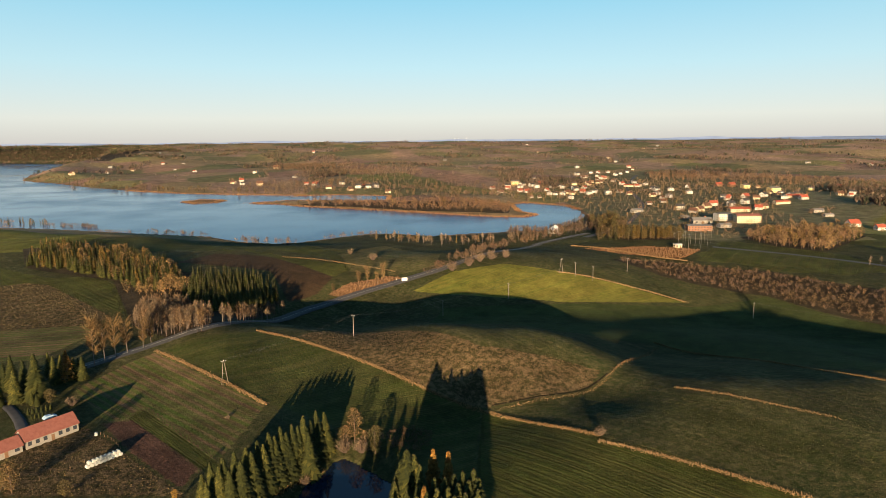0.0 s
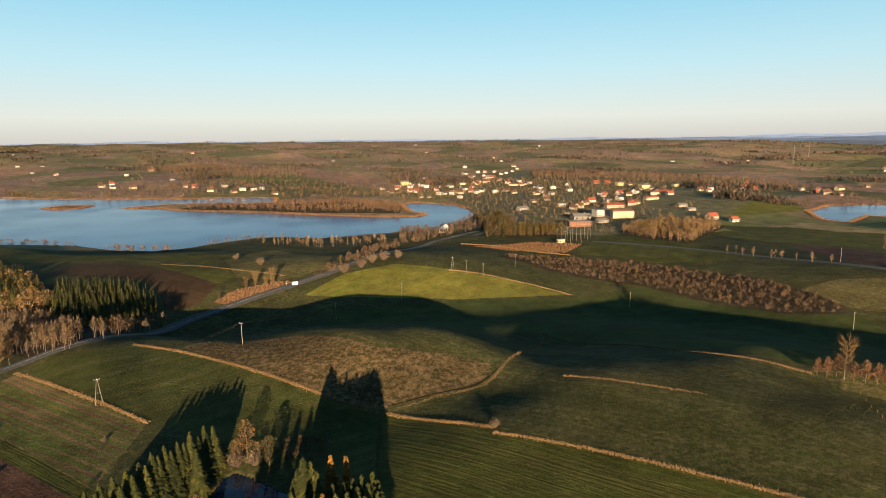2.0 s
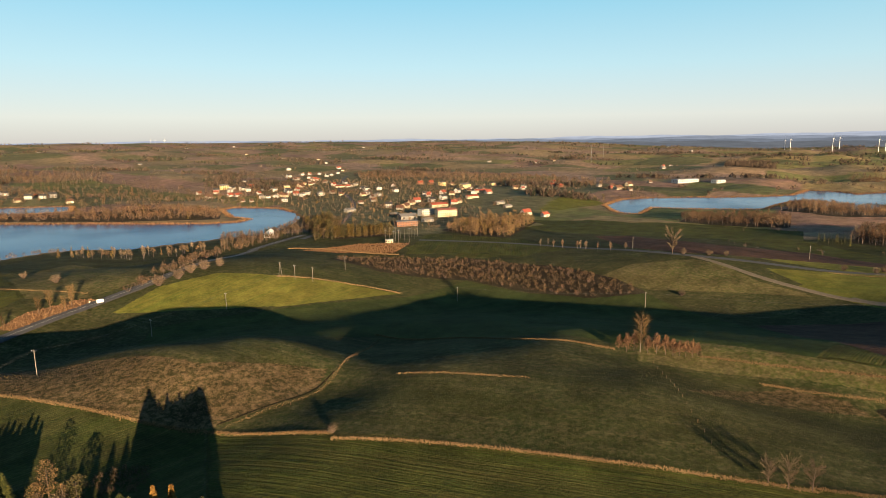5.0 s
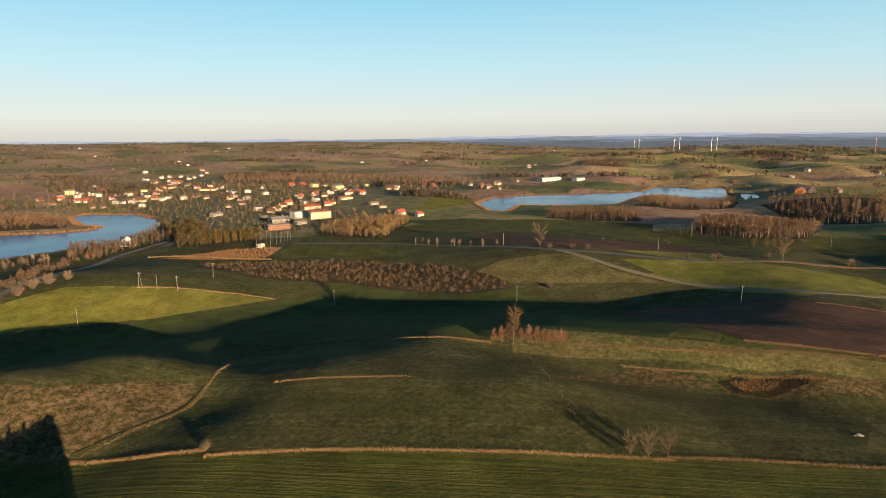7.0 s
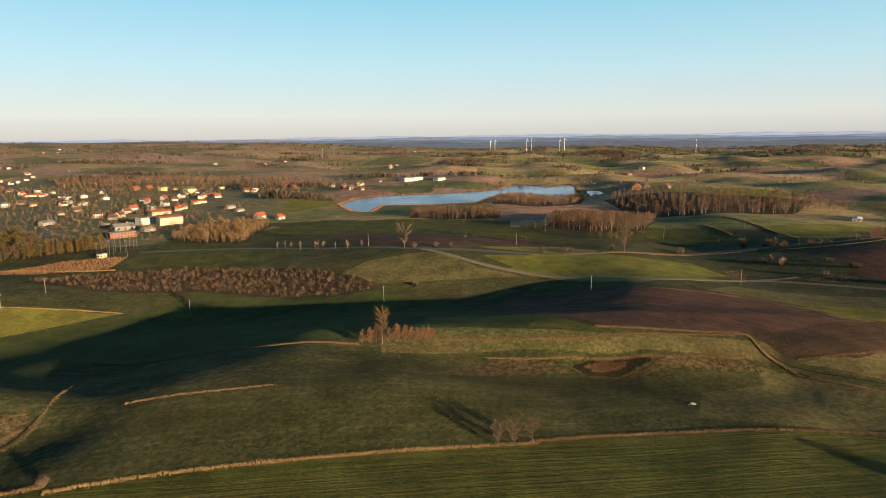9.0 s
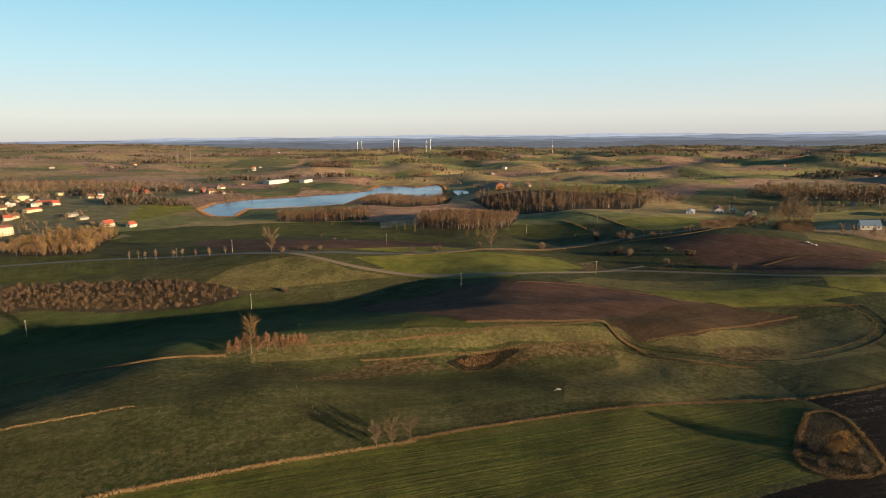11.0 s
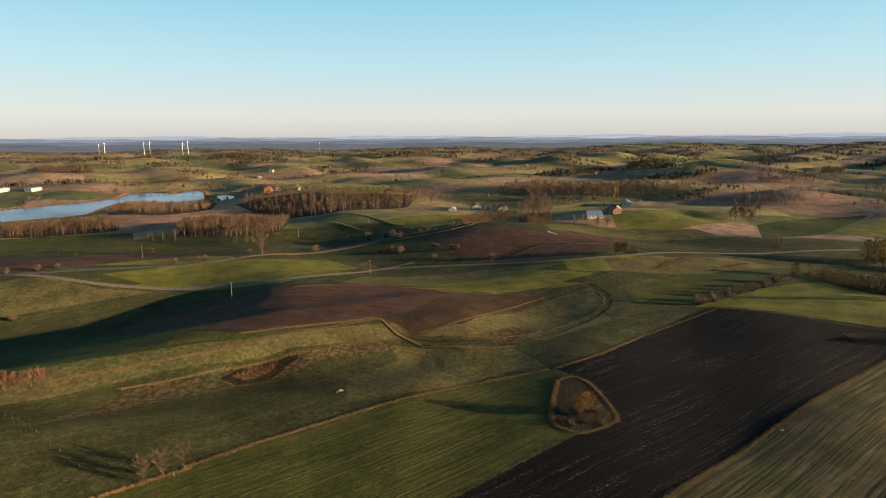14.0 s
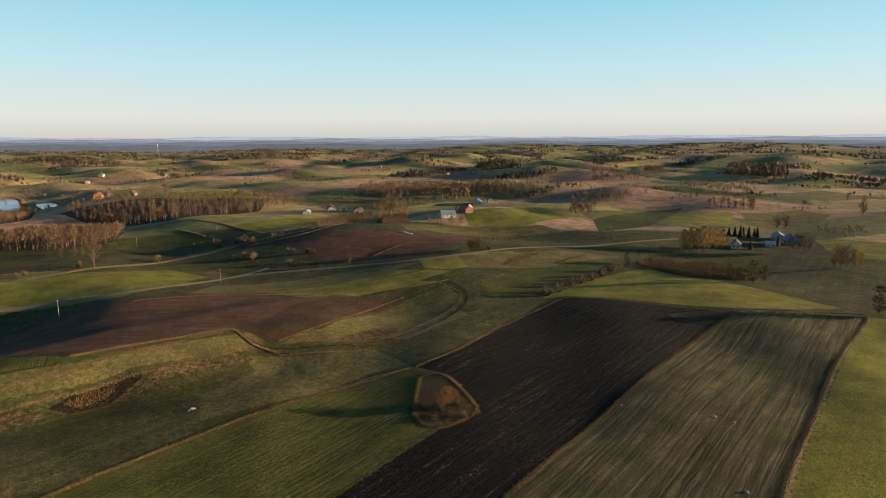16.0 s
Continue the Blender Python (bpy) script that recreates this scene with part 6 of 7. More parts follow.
wood("orchard rows beside the farm", spread([(590.0, -460.9), (531.6, -474.4), (597.0, -524.9), (634.3, -501.8)], 7, rng), [("brown", 5), ("spruce", 2)], 4, 7, rng)


wood("tall bare poplars in a row near the barn", along([(965.3, -105.2), (962.4, -128.7), (987.5, -163.6)], 6, rng, 4), [("birch", 6), ("willow", 3)], 20, 28, rng)
wood("low brown scrub beside the lane", spread([(573.8, -13.7), (641.6, -41.9), (720.7, -43.7), (749.9, -14.5)], 4, rng), [("brown", 5), ("bush", 4), ("willow", 2)], 4, 8, rng)
wood("bare trees along the farm lane", spread([(575.0, 48.2), (735.6, 23.0), (773.0, -7.8), (803.0, -0.8), (763.2, 34.3), (698.7, 57.2)], 5, rng), [("russet", 5), ("brown", 4), ("bush", 3)], 6, 11, rng)
wood("dark spruce block on the far hill", spread([(1896.6, -329.4), (1456.1, -356.1), (1949.8, -480.0), (1976.9, -352.0)], 11, rng), [("clump_dark", 1)], 14, 19, rng)
wood("bare trees on the eastern slope", spread([(771.7, -437.4), (751.3, -499.2), (820.2, -547.3), (814.2, -471.8)], 9, rng), [("brown", 5), ("russet", 3), ("willow", 2)], 7, 13, rng)
wood("brown wood on the far eastern hill", spread([(1350.5, -820.1), (1272.3, -916.5), (1760.9, -1264.6), (1932.7, -1179.2)], 13, rng), [("clump", 8), ("clump_dark", 1)], 13, 20, rng)
wood("tall bare trees beside the far hamlet", spread([(1459.5, -672.5), (1433.4, -706.4), (1743.3, -857.9), (1760.5, -815.1)], 10, rng), [("birch", 5), ("brown", 5)], 14, 22, rng)
wood("tall bare trees on the far lane", along([(1270.7, -470.5), (1273.8, -512.4), (1300.8, -564.5)], 9, rng, 6), [("birch", 5), ("brown", 5)], 13, 20, rng)
wood("bare trees below the turbine ridge", spread([(1404.3, 1162.5), (1482.8, 1080.9), (1808.7, 1294.1), (1874.4, 1537.0)], 13, rng), [("clump", 1)], 10, 15, rng)
wood("bare trees in a fold of the far hill", spread([(2357.3, 1206.2), (2469.1, 1021.3), (3049.7, 1229.0), (3291.2, 1646.2)], 13, rng), [("clump", 8), ("clump_dark", 2)], 10, 16, rng)
wood("birch grove on the far lake shore", spread([(1527.4, 916.0), (1278.7, 692.1), (1589.0, 868.8), (1567.7, 930.3)], 9, rng), [("russet", 5), ("birch", 3)], 9, 14, rng)
wood("dark conifers beyond the lake", spread([(2409.2, 1192.1), (2508.8, 1050.9), (3041.8, 1289.9), (3147.7, 1539.5)], 14, rng), [("clump_dark", 5), ("clump", 2)], 12, 17, rng)
wood("thin line of trees on the eastern slope", along([(1025.3, -207.2), (978.1, -251.7), (907.2, -291.9)], 8, rng, 4), [("brown", 5), ("russet", 4)], 6, 10, rng, "hedge")
wood("thin line of trees below the far hamlet", along([(853.2, -431.4), (865.6, -508.7), (1012.9, -669.1)], 8, rng, 4), [("brown", 5), ("willow", 3)], 6, 11, rng, "hedge")


wood("dark forest beyond the lake", spread([(-2627, 3461), (-1591, 3031), (-1529, 3672), (-1755, 4044), (-2909, 3840)], 17, rng), [("clump", 3), ("clump_dark", 7)], 14, 20, rng)


def dry_land(x, y, gap):
    ok = np.ones(len(x), bool)
    for poly in WATERS:
        ok &= inside_dist(x, y, poly) < -gap
    return ok


def far_woods(n, d0, d1, share, seed):
    """Stands of trees that fill some of the far plots, thinner towards their edges."""
    r = np.random.default_rng(seed)
    a = np.radians(r.uniform(-44, 140, n))
    d = d0 * (d1 / d0) ** r.random(n)
    x, y = d * np.sin(a), d * np.cos(a)
    pa, pb, _, _, edge = plots(x, y)
    lobe = np.sin(x / 47 + 2.1 * np.sin(y / 88)) * np.sin(y / 39 + 1.6 * np.sin(x / 71))
    ok = (hashed(pa, pb, 7) < share + 0.12 * smooth(2200, 4300, d) + 0.24 * smooth(2000, 2800, d) * smooth(0.5, 0.8, x / d)) & (lobe > -0.25) & (edge > 1)
    ok &= (d > 1150) | (x / d < 0.75)
    ok &= dry_land(x, y, 15)
    return x[ok], y[ok]


def hedge_lines(n, d0, d1, seed, east=0.0):
    """Hedges and lane trees along the edges of the far plots."""
    r = np.random.default_rng(seed)
    a = np.radians(r.uniform(-44, 140, n))
    d = d0 * (d1 / d0) ** r.random(n)
    x, y = d * np.sin(a), d * np.cos(a)
    pa, pb, qa, qb, edge = plots(x, y)
    ok = (edge < 2.5) & (hashed(pa + qa, pb + qb, 8) < 0.5) & (np.sin(x / 23 + y / 31) > -0.5)
    ok &= (d > 1000) | (x / d < 0.75) if east == 0 else x / d > east
    ok &= dry_land(x, y, 12)
    return x[ok], y[ok]


wood("distant patches of leafless woodland", far_woods(42000, 1000, 2300, 0.10, 23), [("clump", 8), ("clump_dark", 1)], 8, 15, np.random.default_rng(5))
wood("far stands of woodland towards the horizon", far_woods(44000, 2300, 4800, 0.16, 24), [("clump", 7), ("clump_dark", 3)], 9, 16, np.random.default_rng(8))
wood("low bushes along the eastern field edges", hedge_lines(9000, 580, 1150, 43, 0.72), [("scrub", 6), ("brown", 2), ("bush", 3)], 1.5, 4.5, np.random.default_rng(9), "hedgerow")
wood("distant hedgerows and lane trees between fields", hedge_lines(160000, 900, 4300, 41), [("clump", 8), ("clump_dark", 1)], 3, 9, np.random.default_rng(6), "hedgerow")


# ---- buildings ----
def part(name, bm, material, parent, label=""):
    """One mesh object under a thing or a part."""
    me = bpy.data.meshes.new(name)
    bmesh.ops.recalc_face_normals(bm, faces=bm.faces)
    bm.to_mesh(me)
    bm.free()
    me.materials.append(material)
    ob = new(name, me)
    ob.parent = parent
    return tagged(ob, label)


def box(x0, x1, y0, y1, z0, z1, bm=None):
    bm = bm or bmesh.new()
    v = [bm.verts.new((x, y, z)) for z in (z0, z1) for x, y in ((x0, y0), (x1, y0), (x1, y1), (x0, y1))]
    for f in ((3, 2, 1, 0), (4, 5, 6, 7), (0, 1, 5, 4), (1, 2, 6, 5), (2, 3, 7, 6), (3, 0, 4, 7)):
        bm.faces.new([v[i] for i in f])
    return bm


def prism(profile, y0, y1, bm=None):
    """A profile in x and z drawn out along y."""
    bm = bm or bmesh.new()
    a = [bm.verts.new((x, y0, z)) for x, z in profile]
    b = [bm.verts.new((x, y1, z)) for x, z in profile]
    bm.faces.new(a)
    bm.faces.new(b[::-1])
    for i in range(len(a)):
        j = (i + 1) % len(a)
        bm.faces.new((a[i], b[i], b[j], a[j]))
    return bm


def rod(p0, p1, r, sides=6, bm=None, r1=None):
    bm = bm or bmesh.new()
    V, F = tube(np.array(p0, float), np.array(p1, float), r, r if r1 is None else r1, sides)
    v = [bm.verts.new(tuple(q)) for q in V]
    for f in F:
        bm.faces.new([v[i] for i in f])
    n = sides
    bm.faces.new([v[i] for i in range(n)][::-1])
    bm.faces.new([v[i + n] for i in range(n)])
    return bm


def tiles(name, a, b):
    """Roof covering with courses running along the slope."""
    n = Nodes(name)
    p = n.where()
    sep = n.t.nodes.new("ShaderNodeSeparateXYZ")
    n.put(sep.inputs[0], p)
    course = n.math("FRACT", n.math("MULTIPLY", sep.outputs[2], 5.0))
    n.bump(course, 0.5, 0.05)
    f = n.math("ADD", n.math("MULTIPLY", n.noise(0.9, 3, 0.6, p), 0.7), n.math("MULTIPLY", n.noise(7.0, 2, 0.6, p), 0.3))
    return n.done(n.mix(n.span(f, 0.35, 0.65), a, b), 0.75, 0.25)


RENDER = {
    "white": plain("wall_white", (0.323, 0.303, 0.271), (0.375, 0.359, 0.328), 0.5),
    "cream": plain("wall_cream", (0.348, 0.285, 0.190), (0.405, 0.342, 0.241), 0.5),
    "yellow": plain("wall_yellow", (0.417, 0.319, 0.139), (0.473, 0.375, 0.187), 0.5),
    "grey": plain("wall_grey", (0.1584, 0.1488, 0.1336), (0.2080, 0.1936, 0.1736), 0.5),
    "brick": plain("wall_brick", (0.1288, 0.0592, 0.0344), (0.1784, 0.0896, 0.0544), 2.0),
    "orange": plain("wall_orange", (0.2728, 0.1088, 0.0344), (0.3072, 0.1392, 0.0496), 0.5),
    "steel": plain("wall_steel", (0.261, 0.270, 0.275), (0.308, 0.313, 0.313), 0.8, 0.5, 0.4),
    "wood": plain("wall_wood", (0.1288, 0.0648, 0.0296), (0.1784, 0.0992, 0.0496), 4.0),
}
ROOFS = {
    "red": tiles("roof_red", (0.1688, 0.0368, 0.0224), (0.2184, 0.0592, 0.0344)),
    "brown": tiles("roof_brown", (0.0648, 0.0320, 0.0200), (0.0992, 0.0496, 0.0320)),
    "dark": tiles("roof_dark", (0.0248, 0.0240, 0.0248), (0.0448, 0.0424, 0.0424)),
    "grey": tiles("roof_grey", (0.0992, 0.0944, 0.0896), (0.1440, 0.1336, 0.1288)),
    "blue": tiles("roof_blue", (0.0840, 0.1240, 0.1784), (0.1240, 0.1640, 0.2184)),
    "rust": tiles("roof_rust", (0.150, 0.052, 0.040), (0.195, 0.078, 0.060)),
    "white": tiles("roof_white", (0.2728, 0.2824, 0.2976), (0.3272, 0.3320, 0.3376)),
}
GLASS = Nodes("window_glass").done((0.03, 0.035, 0.045), 0.08, 0.6)
DOORWOOD = plain("door_wood", (0.10, 0.055, 0.03), (0.16, 0.09, 0.05), 3.0)
CONCRETE = plain("concrete", (0.36, 0.34, 0.31), (0.48, 0.45, 0.41), 1.5, 0.9, 0.2)
SMOKE_BRICK = plain("chimney_brick", (0.22, 0.10, 0.07), (0.30, 0.15, 0.10), 3.0)
METAL_WHITE = plain("metal_white", (0.42, 0.42, 0.41), (0.50, 0.50, 0.49), 0.5, 0.4, 0.4)
STEEL = plain("galvanised_steel", (0.14, 0.145, 0.15), (0.20, 0.205, 0.21), 2.0, 0.5, 0.5, 0.6)
WINDOW_MESH = {}


def house(name, label, cat, w, d, eave, rise, wall, roof, floors=1, cols=4, pyramid=False, chimney=True, door=True, over=0.4, group=""):
    """A building with its long side along x: walls, roof, chimney, door and every window as parts."""
    ob = tagged(new(name), label, cat, group=group)
    hw, hd = w / 2, d / 2
    if pyramid:
        part("wall", box(-hw, hw, -hd, hd, -0.6, eave), RENDER[wall], ob)
        bm = bmesh.new()
        r0 = [bm.verts.new((x, y, eave)) for x, y in ((-hw - over, -hd - over), (hw + over, -hd - over), (hw + over, hd + over), (-hw - over, hd + over))]
        k = max(0.0, hw - hd)
        r1 = [bm.verts.new((-k, 0, eave + rise)), bm.verts.new((k + 0.01, 0, eave + rise))]
        bm.faces.new(r0[::-1])
        bm.faces.new((r0[0], r0[1], r1[1], r1[0]))
        bm.faces.new((r0[2], r0[3], r1[0], r1[1]))
        bm.faces.new((r0[1], r0[2], r1[1]))
        bm.faces.new((r0[3], r0[0], r1[0]))
        part("roof", bm, ROOFS[roof], ob)
    else:
        bm = bmesh.new()
        prof = [(-hd, -0.6), (hd, -0.6), (hd, eave), (0, eave + rise), (-hd, eave)]
        prism([(y, z) for y, z in prof], -hw, hw, bm)
        bmesh.ops.rotate(bm, cent=(0, 0, 0), matrix=Matrix.Rotation(radians(90), 3, "Z"), verts=bm.verts)
        part("wall", bm, RENDER[wall], ob)
        k = rise / hd
        th = 0.18
        for s, nm in ((1, "roof_slope"), (-1, "roof_slope")):
            a = (s * (hd + over), eave - k * over)
            prof = [(0, eave + rise + 0.02), a, (a[0], a[1] + th), (0, eave + rise + 0.02 + th)]
            bm = prism(prof if s > 0 else prof[::-1], -hw - over, hw + over)
            bmesh.ops.rotate(bm, cent=(0, 0, 0), matrix=Matrix.Rotation(radians(90), 3, "Z"), verts=bm.verts)
            part(nm, bm, ROOFS[roof], ob)
    if chimney:
        part("chimney", box(w * 0.18, w * 0.18 + 0.7, -0.3, 0.4, eave + rise * 0.55, eave + rise + 0.9), SMOKE_BRICK, ob)
    storey = eave / floors
    ww, wh = min(1.3, w / cols * 0.5), storey * 0.45
    key = (round(ww, 2), round(wh, 2))

    def window(x, y, z, turn):
        if key not in WINDOW_MESH:
            wi = part("window", box(-ww / 2, ww / 2, -0.05, 0.05, -wh / 2, wh / 2), GLASS, ob)
            WINDOW_MESH[key] = wi.data
        else:
            wi = new("window", WINDOW_MESH[key])
            wi.parent = ob
        wi.matrix_basis = pose(x, y, z, 0, 0, turn)
        return wi

    for f in range(floors):
        z = storey * (f + 0.55)
        for c in range(cols):
            x = -hw + w * (c + 0.5) / cols
            for s in (-1, 1):
                if not (door and s < 0 and f == 0 and c == cols // 2):
                    window(x, s * hd, z, 0)
        for s in (-1, 1):
            window(s * hw, -hd * 0.4, z, 90)
            window(s * hw, hd * 0.4, z, 90)
    if door:
        part("door", box(w / cols * (cols // 2 + 0.5) - hw - 0.5, w / cols * (cols // 2 + 0.5) - hw + 0.5, -hd - 0.06, -hd + 0.05, 0, 2.05), DOORWOOD, ob)
    return ob


PROTO = {}
G = "houses of the village"
SPECS = {
    "a": ("village_house", "white rendered house with a red tiled gable roof", "house", 11, 8.5, 3.6, 3.6, "white", "red", 1, 4),
    "b": ("village_house", "white rendered house with a dark grey gable roof", "house", 11, 9, 5.4, 3.0, "white", "dark", 2, 4),
    "c": ("village_house", "cream rendered house with a brown tiled roof", "house", 12, 9, 3.8, 3.8, "cream", "brown", 1, 4),
    "d": ("village_house", "pale house under a hipped grey roof", "house", 10, 9, 5.0, 2.6, "white", "grey", 2, 3, True),
    "e": ("village_house", "red brick house with a red tiled roof", "house", 11, 8.5, 4.6, 3.6, "brick", "red", 2, 4),
    "f": ("village_house", "yellow rendered house with a low grey roof", "house", 12, 10, 5.8, 1.6, "yellow", "grey", 2, 4),
    "g": ("village_house", "weathered grey house with a brown roof", "house", 10, 8, 3.2, 3.2, "grey", "brown", 1, 3),
    "h": ("village_hall", "long low building with a red roof and pale walls", "building", 26, 11, 4.2, 2.6, "cream", "red", 1, 8),
    "i": ("village_shed", "low grey-roofed outbuilding with pale walls", "shed", 12, 7, 2.8, 1.6, "grey", "grey", 1, 3),
}


def settle(kind, spots):
    """Houses of one kind: x, y, turn in degrees, size."""
    for x, y, turn, size in spots:
        m = Matrix.Translation((x, y, gz(x, y))) @ Matrix.Rotation(radians(turn), 4, "Z")
        if kind not in PROTO:
            PROTO[kind] = house(*SPECS[kind], group=G)
            ob = PROTO[kind]
        else:
            ob = copy_thing(PROTO[kind], Matrix())
        ob.matrix_basis = m @ Matrix.Diagonal((size * 0.9, size * 0.9, size * 0.9, 1))


settle("a", [(160.1, 1167, 8, 1.1), (273.0, 1193, 40, 0.9), (254.0, 1120, -20, 1), (571.0, 1910, 10, 1.2), (368.5, 1273, 30, 1), (385.3, 1230, 0, 0.9), (395.1, 900.1, -10, 1.1), (485.2, 990.9, 25, 1.1), (432.7, 844.5, -15, 1.0), (546.8, 935.8, 0, 1.1), (450.7, 673.9, 5, 1.2), (462.4, 647.9, 0, 0.9), (805.4, 1099, 15, 1.1)])
settle("a", [(473.0, 1200, 70, 0.9), (725.0, 1156, 10, 1), (771.0, 1059, -30, 1.1), (426.0, 1701, 40, 0.9), (385.6, 1474, -20, 0.9)])
settle("b", [(134.8, 1280, 0, 1.1), (185.9, 1292, 30, 1), (219.9, 1242, -25, 0.9), (232.1, 1247, 10, 0.9), (251.2, 1180, 20, 1), (275.2, 1120, -30, 0.9), (393.6, 1241, 20, 0.9), (330.7, 858.1, -20, 1.1), (414.8, 887.4, 10, 1), (500.2, 1685, 0, 0.9), (446.6, 1605, 35, 0.9), (687.9, 1039, -20, 1.0)])
settle("c", [(225.8, 1116, 15, 1), (231.7, 1105, -30, 0.9), (303.8, 1295, 20, 1), (319.1, 1327, -15, 0.9), (352.3, 844.3, 30, 1), (442.7, 850.7, 10, 1), (486.1, 957.5, -25, 0.9), (612.1, 1203, 0, 0.8), (750.7, 1107, 20, 1), (738.9, 1070, -10, 0.9), (846.9, 962.7, 0, 1), (883.8, 954.9, 10, 1.2), (793.3, 884.1, -5, 1.3)])
settle("d", [(158.7, 1267, 10, 1.1), (191.6, 1255, -10, 1.1), (233.8, 1209, 5, 1), (215.0, 1036, 0, 1), (260.6, 1099, 25, 1), (291.7, 1090, 0, 1.2), (404.1, 1691, -20, 1), (448.2, 1687, 15, 0.9), (467.4, 1634, 0, 0.9), (415.2, 1128, 0, 1.1), (837.3, 989.7, 0, 1), (368.3, 1450, 0, 1.1)])
settle("e", [(210.6, 1330, 10, 1.2), (549.6, 1234, 0, 1.1), (745.3, 1168, -20, 1.1), (773.3, 1033, 15, 1), (804.6, 918.7, 0, 0.9), (571.7, 1226, 20, 1.2)])
settle("f", [(269.5, 1270, 0, 1), (574.7, 1177, 10, 1.2), (686.2, 1156, 0, 1), (156.8, 1343, 5, 1.5), (572.9, 1071, 5, 1.6)])
settle("g", [(152.2, 1058, 0, 0.7), (165.0, 1055, 20, 0.7), (114.0, 1185, -10, 0.9), (317.4, 1109, 20, 1), (336.9, 942.8, 0, 1), (332.8, 818.7, -35, 1.1), (796.9, 857.6, 0, 0.9), (947.4, 962.8, 0, 0.9), (352.5, 1415, 0, 0.8), (206.1, 1126, 12, 0.7)])
settle("h", [(399.4, 830.6, -2, 1.1), (548.4, 966.0, -4, 1), (369.4, 1234, 0, 0.8), (482.6, 878.7, 5, 0.9)])
settle("i", [(253.5, 803.7, 20, 1.3), (290.3, 690.4, -3, 1.9), (1407, 1380, 0, 1.5), (217.0, 1466, 0, 1), (299.3, 652.5, 10, 1.2), (294.2, 747.2, 0, 0.9), (483.1, 793.4, 0, 1.2), (474.5, 756.4, 0, 1)])
settle("a", [(-486.7, 1510, 10, 1.1), (-277.5, 1356, -10, 1.2), (-164.3, 1309, 20, 1), (-301.5, 1382, 0, 0.9)])
settle("b", [(-510.3, 1702, 0, 1.2), (-221.6, 1369, 20, 1.1), (-170.6, 1266, -5, 1.2), (-140.0, 1304, 0, 1.3), (-151.2, 1268, 10, 1.1)])
settle("c", [(-410.5, 1398, 15, 1.3), (-487.1, 1449, -20, 1), (-230.3, 1258, 10, 1.1), (-104.0, 1188, 0, 1), (-523.2, 1974, 0, 1.6), (-183.6, 1236, 30, 0.9)])
settle("c", [(815.5, 16.9, 10, 1), (736.2, -117.7, 20, 1.1)])
settle("g", [(833.0, 14.0, 20, 1.2), (968.5, -103.3, 0, 1), (1726, 738.0, 0, 1.2), (961.3, 377.7, 10, 1.2), (967.6, 348.2, 0, 1.3)])
settle("b", [(1738, 735.9, 10, 1.1), (1803, 725.1, 0, 1.4), (915.1, -180.5, 0, 1), (840.7, 34.5, 0, 1.1)])


def scattered(kind, count, seed):
    """Lone farmhouses over the far farmland."""
    r = np.random.default_rng(seed)
    spots = []
    while len(spots) < count:
        a = radians(r.uniform(-38, 134))
        d = 1350 * (4300 / 1350) ** r.random()
        x, y = d * math.sin(a), d * math.cos(a)
        if all(float(inside_dist(np.array([x]), np.array([y]), w)[0]) < -40 for w in WATERS):
            spots.append((x, y, r.uniform(-40, 40), r.uniform(0.9, 1.4)))
    settle(kind, spots)


def infill(kind, count, seed):
    """Smaller houses among the village gardens."""
    r = np.random.default_rng(seed)
    spots = []
    while len(spots) < count:
        t = VILLAGE[int(r.integers(len(VILLAGE)))]
        x, y = t[0] + r.normal(0, 34), t[1] + r.normal(0, 34)
        if all(math.hypot(x - ob.matrix_basis[0][3], y - ob.matrix_basis[1][3]) > 17 for ob in HOMES) and all(math.hypot(x - q[0], y - q[1]) > 17 for q in spots):
            if all(float(inside_dist(np.array([x]), np.array([y]), w)[0]) < -25 for w in WATERS):
                spots.append((x, y, r.uniform(-40, 40), r.uniform(0.75, 1.05)))
    settle(kind, spots)


VILLAGE = [(164.4, 1228), (232.8, 1181), (296.8, 1265), (367.4, 1299), (364.8, 1169), (205.2, 1276), (240.7, 1118), (395.8, 1558), (500.2, 1708), (375.7, 1007), (432.0, 989.2), (483.1, 960.1), (553.6, 1008), (354.4, 899.9), (604.6, 1014)]
HOMES = [ob for ob in bpy.data.objects if ob.parent is None and ob.name.startswith("village_")]
infill("b", 12, 61)
infill("d", 10, 62)
infill("c", 10, 63)
infill("a", 8, 64)
infill("g", 8, 65)
scattered("a", 14, 51)
scattered("b", 16, 52)
scattered("d", 12, 53)
scattered("i", 14, 54)
scattered("c", 10, 55)


def garden_trees():
    """Trees and bushes round each village house."""
    r = np.random.default_rng(71)
    x, y = [], []
    for ob in bpy.data.objects:
        if ob.parent is None and ob.name.startswith("village_") and len(ob.children):
            hx, hy = ob.matrix_basis[0][3], ob.matrix_basis[1][3]
            k = 5 if math.hypot(hx, hy) < 2000 else 3
            a, d = r.random(k) * 6.28, 10 + 14 * r.random(k)
            x += list(hx + np.cos(a) * d)
            y += list(hy + np.sin(a) * d)
    x, y = np.array(x), np.array(y)
    ok = dry_land(x, y, 6)
    wood("bare and golden garden trees among the houses", (x[ok], y[ok]), [("brown", 6), ("russet", 4), ("willow", 3), ("alder", 2), ("spruce", 2), ("bush", 3)], 3.5, 9, r)


garden_trees()


def one(ob, spot, turn):
    x, y = spot
    ob.matrix_basis = Matrix.Translation((x, y, gz(x, y))) @ Matrix.Rotation(radians(turn), 4, "Z") @ Matrix.Diagonal((*ob.scale, 1))
    return ob


